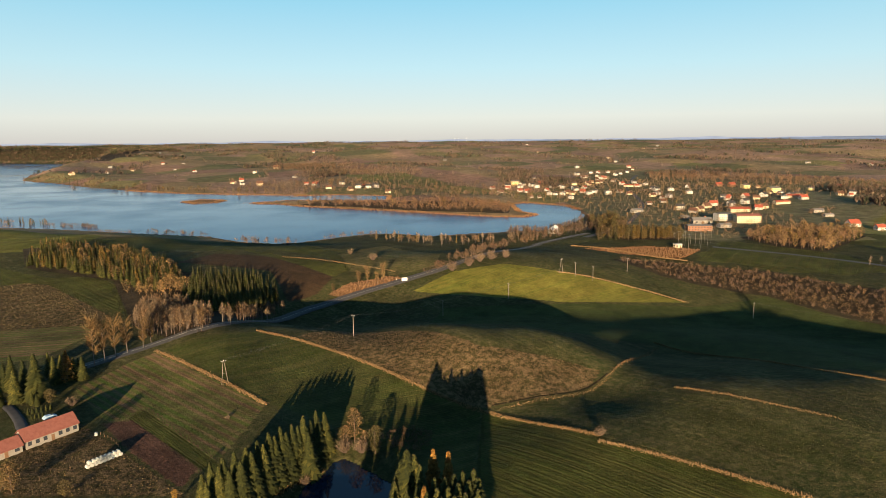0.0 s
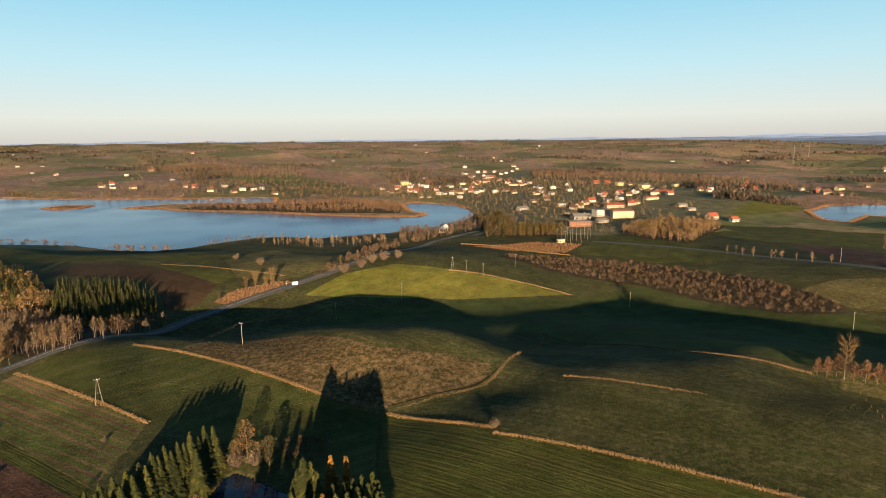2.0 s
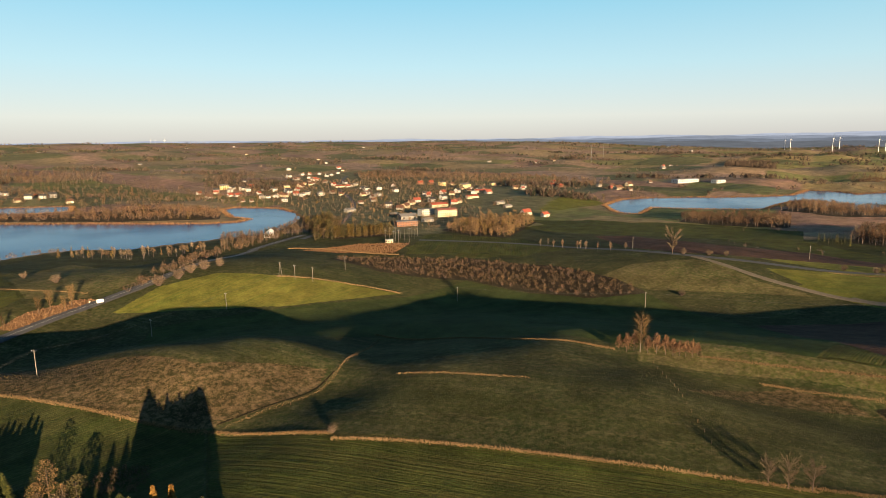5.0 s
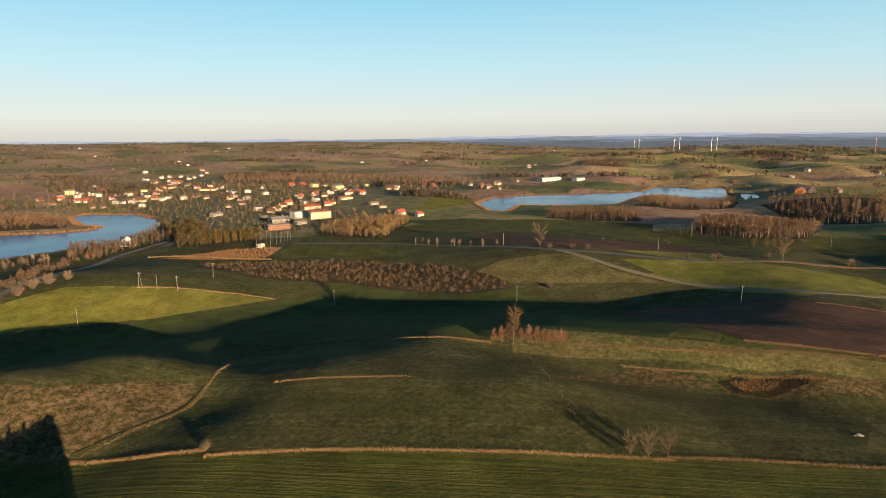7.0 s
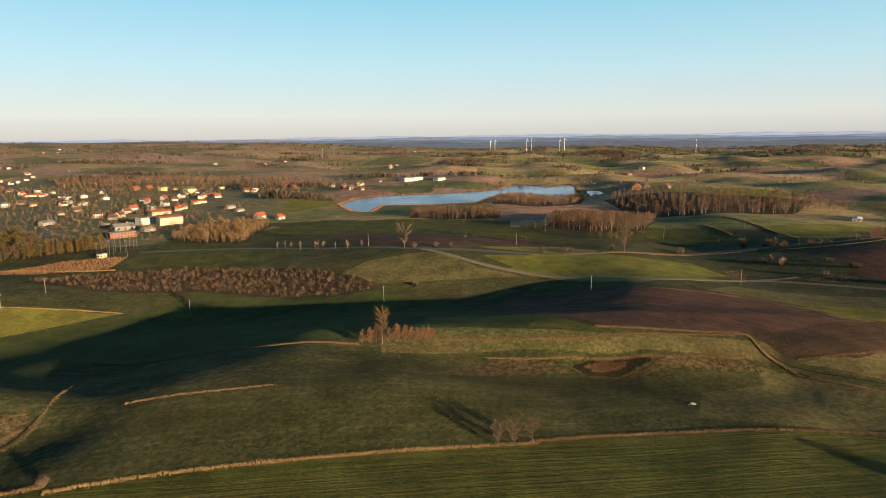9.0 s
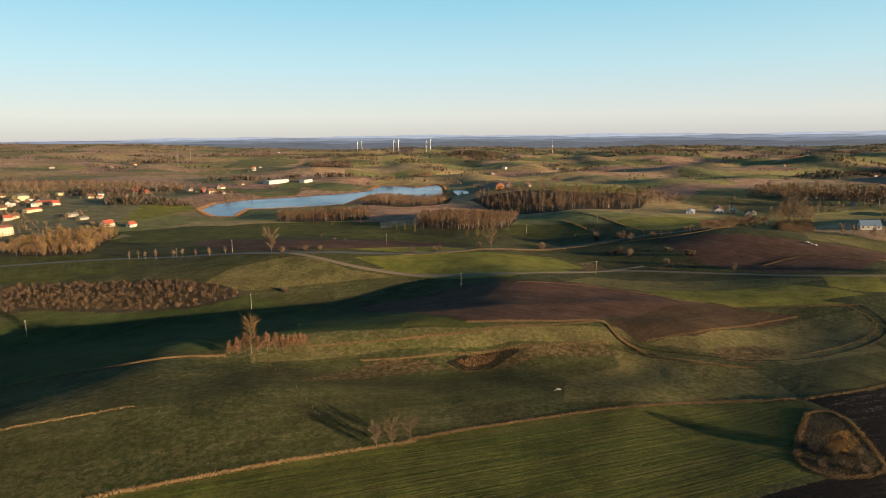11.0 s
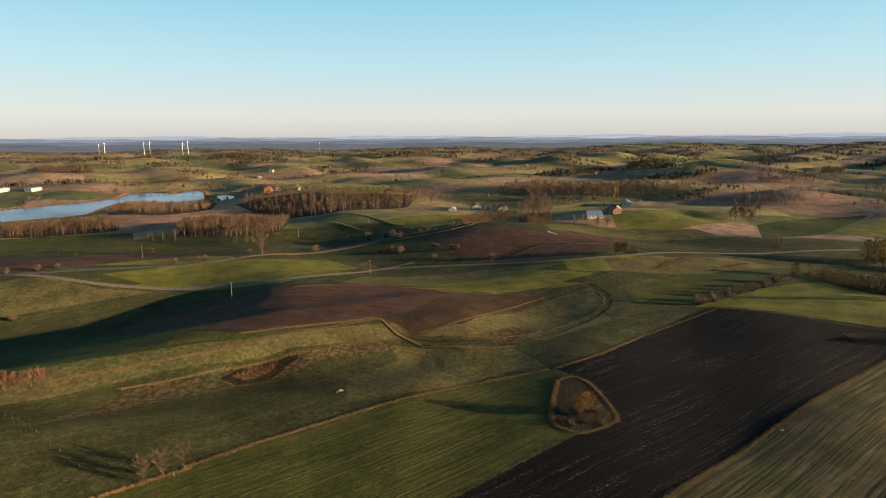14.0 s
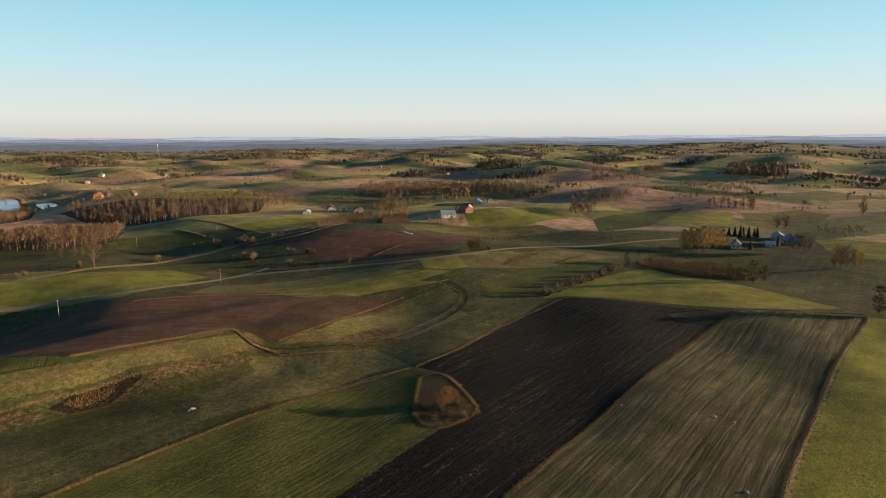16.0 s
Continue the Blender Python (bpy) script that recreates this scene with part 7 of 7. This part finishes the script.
one(house("apartment_block", "white three-storey flat-roofed apartment block", "building", 17, 12, 8.5, 0.5, "white", "grey", 3, 6, False, False), [(328.7, 721.8)][0], 8)
one(house("apartment_block", "cream three-storey apartment block with a red roof", "building", 26, 11, 8.5, 1.8, "cream", "rust", 3, 9), [(343.3, 692.7)][0], -4)
one(house("school_building", "long brick building with a low grey roof", "building", 24, 11, 5.5, 0.8, "brick", "grey", 2, 8, False, False), [(262.7, 629.6)][0], -6)
one(house("lakeside_house", "white house under a steep grey pyramid roof", "house", 10, 9, 4.2, 4.6, "white", "white", 1, 3, True, False), [(114.6, 625.6)][0], 20)
one(house("warehouse", "long white metal hall with a flat roof", "building", 56, 18, 7, 0.8, "steel", "white", 1, 12, False, False), [(1006, 924.1)][0], -3)
one(house("warehouse", "grey metal hall beside the lake road", "building", 26, 14, 6, 1.2, "steel", "grey", 1, 6, False, False), [(1044, 875.2)][0], 0)
one(house("far_house", "orange rendered house among birches", "house", 13, 11, 5.5, 3.5, "orange", "rust", 2, 3), [(946.4, 387.6)][0], 10)
one(house("barn", "long barn with a rust-red roof and white walls", "barn", 30, 11, 4.5, 3.2, "white", "rust", 1, 8, False, False), [(844.0, 51.2)][0], 8)
one(house("polytunnel", "low white shed at the farm", "shed", 26, 9, 2.6, 1.2, "white", "white", 1, 6, False, False, False), [(797.0, 78.9)][0], 4)
one(house("barn", "barn with a bright blue metal roof", "barn", 17, 12, 3.5, 4.4, "white", "blue", 1, 4, False, False), [(701.6, -89.1)][0], -82)
one(house("barn", "red-brown barn with a rusty roof", "barn", 18, 10, 4.0, 3.2, "brick", "rust", 1, 4, False, False), [(722.0, -113.3)][0], 20)
one(house("barn", "long hall with a blue-grey roof and white end wall", "barn", 26, 12, 4.5, 2.6, "white", "blue", 1, 6, False, False), [(906.1, -160.0)][0], -10)
one(house("farmhouse", "white farmhouse with a dark gabled roof", "house", 13, 8, 3.6, 3.4, "white", "dark", 1, 4), [(512.9, -326.1)][0], -32)
one(house("farm_shed", "small white gabled shed in the farmyard", "shed", 8, 7, 2.8, 2.4, "white", "white", 1, 2, False, False), [(514.2, -360.3)][0], 60)
one(house("barn", "long barn with a pale blue metal roof", "barn", 24, 10, 3.8, 2.8, "grey", "blue", 1, 6, False, False), [(552.6, -395.4)][0], -28)
one(house("barn", "barn with a blue metal roof and pale gable", "barn", 15, 11, 4.2, 3.0, "grey", "blue", 1, 4, False, False), [(522.3, -387.6)][0], 50)

# the red-roofed farmstead
FARM = [(-134.5, 178.7), (-123.3, 195.2), (-129.1, 180.7)]
fx, fy = (FARM[0][0] + FARM[1][0]) / 2, (FARM[0][1] + FARM[1][1]) / 2
fl = math.hypot(FARM[1][0] - FARM[0][0], FARM[1][1] - FARM[0][1])
ft = math.degrees(math.atan2(FARM[1][1] - FARM[0][1], FARM[1][0] - FARM[0][0]))
nx, ny = -math.sin(radians(ft)), math.cos(radians(ft))
# the grey wall colour stands in for tree shade on a pale wall
one(house("farm_building", "long farm building with walls greyed for shade and a pale red roof", "house", fl * 0.80, 7.5, 2.9, 2.8, "grey", "rust", 1, 7, False, False), (fx + nx * 3.75 + (FARM[1][0] - FARM[0][0]) * 0.1, fy + ny * 3.75 + (FARM[1][1] - FARM[0][1]) * 0.1), ft)
one(house("farm_annex", "lower annex of the farm with a pale red roof", "house", 9, 6.5, 2.3, 2.2, "grey", "rust", 1, 3, False, False), (FARM[0][0] - (FARM[1][0] - FARM[0][0]) * 0.08 + nx * 3, FARM[0][1] - (FARM[1][1] - FARM[0][1]) * 0.08 + ny * 3), ft)
one(house("garden_cabin", "small wooden cabin with a grey roof beside the pond", "shed", 4.2, 3.6, 2.2, 1.2, "wood", "grey", 1, 2, False, False), (-52.7, 162.7), 30)

# ---- poles, wires, masts, turbines ----
CABLE = plain("cable", (0.06, 0.06, 0.06), (0.1, 0.1, 0.1), 1.0)
POLEWOOD = plain("pole_concrete", (0.11, 0.098, 0.082), (0.17, 0.152, 0.130), 2.0)


def power_pole(h=10.0, braced=False):
    ob = tagged(new("power_pole"), "concrete power pole with a crossarm and insulators" if not braced else "braced power pole with two spread legs", "power pole", "poles of the overhead line" if not braced else "braced poles of the line")
    if braced:
        part("leg", rod((-1.3, 0, -0.4), (-0.1, 0, h), 0.12, 6, None, 0.08), POLEWOOD, ob)
        part("leg", rod((1.3, 0, -0.4), (0.1, 0, h), 0.12, 6, None, 0.08), POLEWOOD, ob)
        part("brace", rod((-0.75, 0, h * 0.45), (0.75, 0, h * 0.45), 0.07), POLEWOOD, ob)
    else:
        part("post", rod((0, 0, -0.4), (0, 0, h), 0.19, 7, None, 0.13), POLEWOOD, ob)
    arm = part("crossarm", box(-1.0, 1.0, -0.06, 0.06, h - 0.55, h - 0.42), STEEL, ob)
    for x in (-0.9, 0, 0.9):
        part("insulator", rod((x, 0, h - 0.42), (x, 0, h - 0.15), 0.07), METAL_WHITE, arm)
    return ob


def wires(a, b, turn=0.0):
    """Three sagging wires between two pole tops, one thing."""
    bm = bmesh.new()
    for k in (-0.9, 0, 0.9):
        d = np.array(b) - np.array(a)
        side = np.array([-d[1], d[0], 0])
        side = side / (np.linalg.norm(side) + 1e-9) * k
        last = None
        for i in range(13):
            s = i / 12
            p = np.array(a) + d * s + side - np.array([0, 0, 4 * 0.018 * np.linalg.norm(d) * s * (1 - s)])
            if last is not None:
                rod(last, p, 0.009, 3, bm)
            last = p
    ob = new("power_line", bpy.data.meshes.new("power_line"))
    bm.to_mesh(ob.data)
    bm.free()
    ob.data.materials.append(CABLE)
    return tagged(ob, "thin sagging overhead wires between two poles", "wires", "wires of the overhead line")


LINES = [
    [(-86.1, 230.5), (-41.8, 275.9), (-0.4, 365.1), (42.2, 390.1), (91.1, 417.7)], [(102.3, 413.6), (132.8, 437.3)],
    [(191.1, 368.9), (282.1, 285.5), (353.7, 171.8), (439.8, 104.9)],
]
SINGLE = [(604.2, 217.8), (449.3, 290.0), (648.2, 155.2), (354.3, 375.3), (949.7, 43.9)]
BRACED = [(-86.1, 230.5), (82.3, 422.8)]
pole_proto = None
pole_count = 0
for line in LINES:
    tops = []
    for k, (x, y) in enumerate(line):
        z = gz(x, y)
        tops.append((x, y, z + 9.9))
        nxt = line[min(k + 1, len(line) - 1)] if k + 1 < len(line) else line[k - 1]
        turn = math.degrees(math.atan2(nxt[1] - y, nxt[0] - x)) + 90
        if (x, y) in BRACED:
            continue
        if pole_proto is None:
            pole_proto = power_pole()
            ob = pole_proto
        else:
            ob = copy_thing(pole_proto, Matrix())
        ob.matrix_basis = pose(x, y, z, 0, 0, turn)
    for a, b in zip(tops[:-1], tops[1:]):
        wires(a, b)
for x, y in SINGLE:
    copy_thing(pole_proto, pose(x, y, gz(x, y), 0, 0, 40))
braced_proto = power_pole(10.0, True)
braced_proto.matrix_basis = pose(*BRACED[0], gz(*BRACED[0]), 0, 0, 20)
copy_thing(braced_proto, pose(*BRACED[1], gz(*BRACED[1]), 0, 0, 10))


def turbine(h, blade, label, group):
    ob = tagged(new("wind_turbine"), label, "wind turbine", group)
    part("tower", rod((0, 0, -1), (0, 0, h), h * 0.021, 10, None, h * 0.013), METAL_WHITE, ob)
    part("nacelle", box(-h * 0.02, h * 0.02, -h * 0.05, h * 0.05, h - h * 0.015, h + h * 0.025), METAL_WHITE, ob)
    for k in range(3):
        a = radians(8 + 120 * k)
        bm = bmesh.new()
        d, s = Vector((math.sin(a), 0, math.cos(a))), Vector((math.cos(a), 0, -math.sin(a)))
        c = Vector((0, -h * 0.06, h))
        pts = [c - s * 0.01 * h, c + d * blade * 0.2 - s * 0.022 * h, c + d * blade, c + d * blade * 0.25 + s * 0.02 * h, c + s * 0.01 * h]
        f = bm.faces.new([bm.verts.new(p) for p in pts])
        bmesh.ops.solidify(bm, geom=[f], thickness=h * 0.008)
        part("blade", bm, METAL_WHITE, ob)
    return ob


for x, y, h in [(3262, 2307, 55.9), (3115, 2171, 56.4), (3242, 2026, 66.0), (3298, 2026, 63.4), (3268, 1816, 60.5), (3309, 1807, 67.3)]:
    one(turbine(h, h * 0.42, "white wind turbine on a distant hill", "wind turbines on the ridge"), (x, y), 60)
for x, y, h in [(97.5, 4734, 25.1), (127.0, 4720, 25.1), (186.4, 4721, 25.1)]:
    one(turbine(h, h * 0.5, "white wind turbine on the far horizon", "far wind turbines"), (x, y), 10)

RED_PAINT = plain("paint_red", (0.42, 0.06, 0.04), (0.5, 0.09, 0.06), 0.4)


def mast(h, striped):
    ob = tagged(new("lattice_mast"), "tall red and white lattice mast" if striped else "tall thin grey lattice mast", "mast")
    n = 6
    for k in range(n):
        z0, z1 = h * k / n, h * (k + 1) / n
        w0, w1 = h * 0.016 * (1 - 0.7 * k / n), h * 0.016 * (1 - 0.7 * (k + 1) / n)
        bm = bmesh.new()
        c0 = [(-w0, -w0), (w0, -w0), (w0, w0), (-w0, w0)]
        c1 = [(-w1, -w1), (w1, -w1), (w1, w1), (-w1, w1)]
        for i in range(4):
            j = (i + 1) % 4
            rod((*c0[i], z0), (*c1[i], z1), h * 0.0022, 4, bm)
            rod((*c0[i], z0), (*c1[j], z1), h * 0.0012, 4, bm)
            rod((*c0[i], z0), (*c0[j], z0), h * 0.0012, 4, bm)
        part("section", bm, (RED_PAINT if k % 2 == 0 else METAL_WHITE) if striped else STEEL, ob)
    return ob


for x, y, h in [(2860, 908.5, 73.0)]:
    one(mast(h, True), (x, y), 20)
for x, y, h in [(1508, 1830, 68.1), (1828, 2139, 59.0)]:
    one(mast(h, False), (x, y), 20)


# ---- substation ----
def substation():
    posts = [(197.7, 522.5, 15.6), (205.1, 532.0, 14.9), (210.8, 531.6, 16.9), (219.9, 542.0, 14.2), (219.5, 531.1, 17.8), (227.8, 541.7, 14.1), (234.2, 547.5, 16.3), (232.4, 536.0, 14.0), (240.3, 547.5, 13.3), (201.7, 512.9, 14.4), (220.3, 521.0, 14.6), (208.1, 517.0, 14.5)]
    first = None
    for x, y, h in posts:
        if first is None:
            first = tagged(new("substation_post"), "pale concrete post of the electric substation", "post", "posts of the substation")
            part("post", rod((0, 0, -0.4), (0, 0, 1), 0.1, 6, None, 0.07), POLEWOOD, first)
            part("crossarm", box(-1.6, 1.6, -0.12, 0.06, 0.90, 0.915), STEEL, first)
            ob = first
        else:
            ob = copy_thing(first, Matrix())
        ob.matrix_basis = pose(x, y, gz(x, y), 0, 0, 15) @ Matrix.Diagonal((1, 1, min(h, 14), 1))
    one(house("switch_house", "small pale yellow hut of the substation", "shed", 6, 4, 2.8, 0.4, "cream", "white", 1, 2, False, False), [(202.7, 527.1)][0], 8)


substation()

# ---- farmyard ----
WRAP = plain("bale_wrap", (0.26, 0.27, 0.26), (0.34, 0.35, 0.33), 3.0, 0.4, 0.4)
BALES = [(-106.4, 170.4), (-100.6, 178.1)]
bale_proto = None
bdx, bdy = BALES[1][0] - BALES[0][0], BALES[1][1] - BALES[0][1]
bl = math.hypot(bdx, bdy)
bn = 9
R = bl / (bn - 1) / 2 * 0.98
for row, count in ((0, bn), (1, bn - 1)):
    for k in range(count):
        x = BALES[0][0] + bdx * (k + 0.5 * row) / (bn - 1)
        y = BALES[0][1] + bdy * (k + 0.5 * row) / (bn - 1)
        z = gz(x, y) + R * (0.95 + row * 1.72)
        if bale_proto is None:
            bale_proto = tagged(new("hay_bale"), "round hay bale wrapped in white film", "hay bale", "stack of wrapped bales")
            bm = bmesh.new()
            prof = [(0, -R), (R * 0.85, -R), (R, -R * 0.82), (R * 1.015, 0), (R, R * 0.82), (R * 0.85, R), (0, R)]
            rings = []
            for a in range(14):
                t = a * 2 * math.pi / 14
                rings.append([bm.verts.new((p * math.cos(t), q, p * math.sin(t))) for p, q in prof[1:-1]])
            for a in range(14):
                b = (a + 1) % 14
                for i in range(len(prof) - 3):
                    bm.faces.new((rings[a][i], rings[a][i + 1], rings[b][i + 1], rings[b][i]))
            bm.faces.new([r[0] for r in rings])
            bm.faces.new([r[-1] for r in rings][::-1])
            part("wrap", bm, WRAP, bale_proto)
            ob = bale_proto
        else:
            ob = copy_thing(bale_proto, Matrix())
        ob.matrix_basis = pose(x, y, z, 0, 0, math.degrees(math.atan2(bdy, bdx)))

TANK = [(-115.4, 191.4)][0]
tank = tagged(new("water_tank"), "white plastic tank standing in the grass", "tank")
part("body", rod((0, 0, 0), (0, 0, 1.0), 0.55, 12), WRAP, tank)
part("lid", rod((0, 0, 1.0), (0, 0, 1.12), 0.3, 10), WRAP, tank)
tank.matrix_basis = pose(*TANK, gz(*TANK))

# thuja row and parked car behind the farm
plant("spruce", [(-145.2, 204.3, 1.9), (-144.3, 204.7, 1.9), (-143.4, 205.6, 1.9), (-142.3, 206.0, 2.1), (-156.2, 222.4, 4.4), (-153.8, 220.8, 4.6)])


def car(label, paint):
    ob = tagged(new("parked_car"), label, "car")
    L, W = 4.3, 1.75
    hull = [(-L / 2, 0.35), (L / 2, 0.35), (L / 2, 0.85), (L * 0.3, 0.98), (L * 0.14, 1.42), (-L * 0.3, 1.45), (-L * 0.46, 1.0), (-L / 2, 0.9)]
    bm = prism(hull, -W / 2, W / 2)
    bmesh.ops.bevel(bm, geom=bm.edges[:], offset=0.08, segments=2, affect="EDGES")
    part("body", bm, paint, ob)
    part("windscreen", prism([(L * 0.16, 1.0), (L * 0.31, 1.0), (L * 0.15, 1.43), (L * 0.08, 1.43)], -W * 0.44, W * 0.44), GLASS, ob)
    for x in (-L * 0.31, L * 0.31):
        for s in (-1, 1):
            wheel = part("wheel", rod((x, s * (W / 2 - 0.2), 0.33), (x, s * (W / 2 + 0.02), 0.33), 0.33, 12), RUBBER, ob)
            part("rim", rod((x, s * (W / 2 + 0.01), 0.33), (x, s * (W / 2 + 0.04), 0.33), 0.2, 10), STEEL, wheel)
    return ob


RUBBER = plain("rubber", (0.02, 0.02, 0.02), (0.03, 0.03, 0.03), 5.0)
PAINT_BLUE = plain("car_blue", (0.22, 0.32, 0.45), (0.26, 0.36, 0.5), 0.5, 0.25, 0.5)
CARSPOT = [(-139.0, 204.6)][0]
car("pale blue car parked behind the farm building", PAINT_BLUE).matrix_basis = pose(*CARSPOT, gz(*CARSPOT), 0, 0, ft)


def billboard():
    ob = tagged(new("billboard"), "white blank-looking billboard on posts beside the road", "billboard")
    part("panel", box(-1.9, 1.9, -0.08, 0.08, 1.2, 3.2), METAL_WHITE, ob)
    for x in (-1.4, 1.4):
        part("post", rod((x, 0.22, -0.4), (x, 0.22, 3.2), 0.09), STEEL, ob)
    part("frame", box(-2.0, 2.0, 0.085, 0.16, 1.1, 3.3), STEEL, ob)
    return ob


SIGN = [(-26.8, 418.1)][0]
billboard().matrix_basis = pose(*SIGN, gz(*SIGN), 0, 0, 12)
BOLLARD = [(-32.4, 418.9)][0]
sign_post = tagged(new("road_sign"), "small white road sign on a post", "road sign")
part("plate", rod((0, -0.03, 2.0), (0, 0.03, 2.0), 0.4, 12), METAL_WHITE, sign_post)
part("post", rod((0, 0.06, -0.3), (0, 0.06, 2.3), 0.04), STEEL, sign_post)
sign_post.matrix_basis = pose(*BOLLARD, gz(*BOLLARD))

# ---- fences, boulder, stones ----
def fence(line, step, label, group, h=1.1):
    p = fine_line(line, step)
    first = None
    for x, y in p:
        if first is None:
            first = tagged(new("fence_post"), label, "fence post", group)
            part("post", box(-0.05, 0.05, -0.05, 0.05, -0.2, h), DOORWOOD, first)
            part("cap", box(-0.06, 0.06, -0.06, 0.06, h, h + 0.04), STEEL, first)
            ob = first
        else:
            ob = copy_thing(first, Matrix())
        ob.matrix_basis = pose(float(x), float(y), gz(float(x), float(y)), 0, 0, 10)


fence([(105.1, 293.0), (84.5, 259.5), (67.7, 233.9), (58.7, 226.9), (51.5, 217.8), (39.0, 213.0), (26.9, 212.2)], 5.0, "weathered wooden fence post beside the ditch", "posts along the ditch")
fence([(-114.1, 191.7), (-107.9, 187.7), (-102.4, 181.6)], 1.8, "grey post of the farmyard fence", "farmyard fence posts")
fence([(-116.7, 164.1), (-112.9, 168.6), (-109.0, 173.4)], 2.5, "grey post of the farmyard fence", "farmyard fence posts")
fence([(182.1, 178.3), (174.6, 163.9), (164.6, 148.7), (155.9, 135.5), (150.8, 126.0), (147.4, 119.6)], 5.0, "pale electric-fence post in the pasture", "pasture fence posts")
fence([(286.0, 58.8), (304.5, 46.9), (353.1, 22.8), (376.5, -19.8)], 7.0, "thin post along the ploughed field", "field edge posts")

STONE = plain("field_stone", (0.14, 0.132, 0.118), (0.22, 0.21, 0.19), 1.2, 0.9, 0.2, 0, 0.1)


def boulder(spots, rng=np.random.default_rng(31)):
    for x, y, s in spots:
        bm = bmesh.new()
        bmesh.ops.create_icosphere(bm, subdivisions=2, radius=1)
        for v in bm.verts:
            v.co *= 1 + 0.35 * noise.noise(v.co * 1.7 + Vector((x, y, 0)))
            v.co.z *= 0.6
        me = bpy.data.meshes.new("boulder")
        bm.to_mesh(me)
        bm.free()
        me.materials.append(STONE)
        ob = tagged(new("boulder", me), "pale weathered boulder lying in the pasture", "boulder", "field boulders")
        ob.matrix_basis = pose(x, y, gz(x, y) + 0.15 * s, 0, 0, rng.random() * 360) @ Matrix.Diagonal((s, s, s, 1))


boulder([(220.2, 65.6, 0.8), (220.4, 64.8, 0.5), (218.5, 66.2, 0.4)])
boulder([(550.2, -30.9, 2.2), (548.4, -33.8, 1.6), (546.5, -36.7, 1.2), (187.3, -116.3, 0.6), (201.2, -88.7, 0.5), (183.1, -121.0, 0.5), (143.7, -100.3, 0.7)])
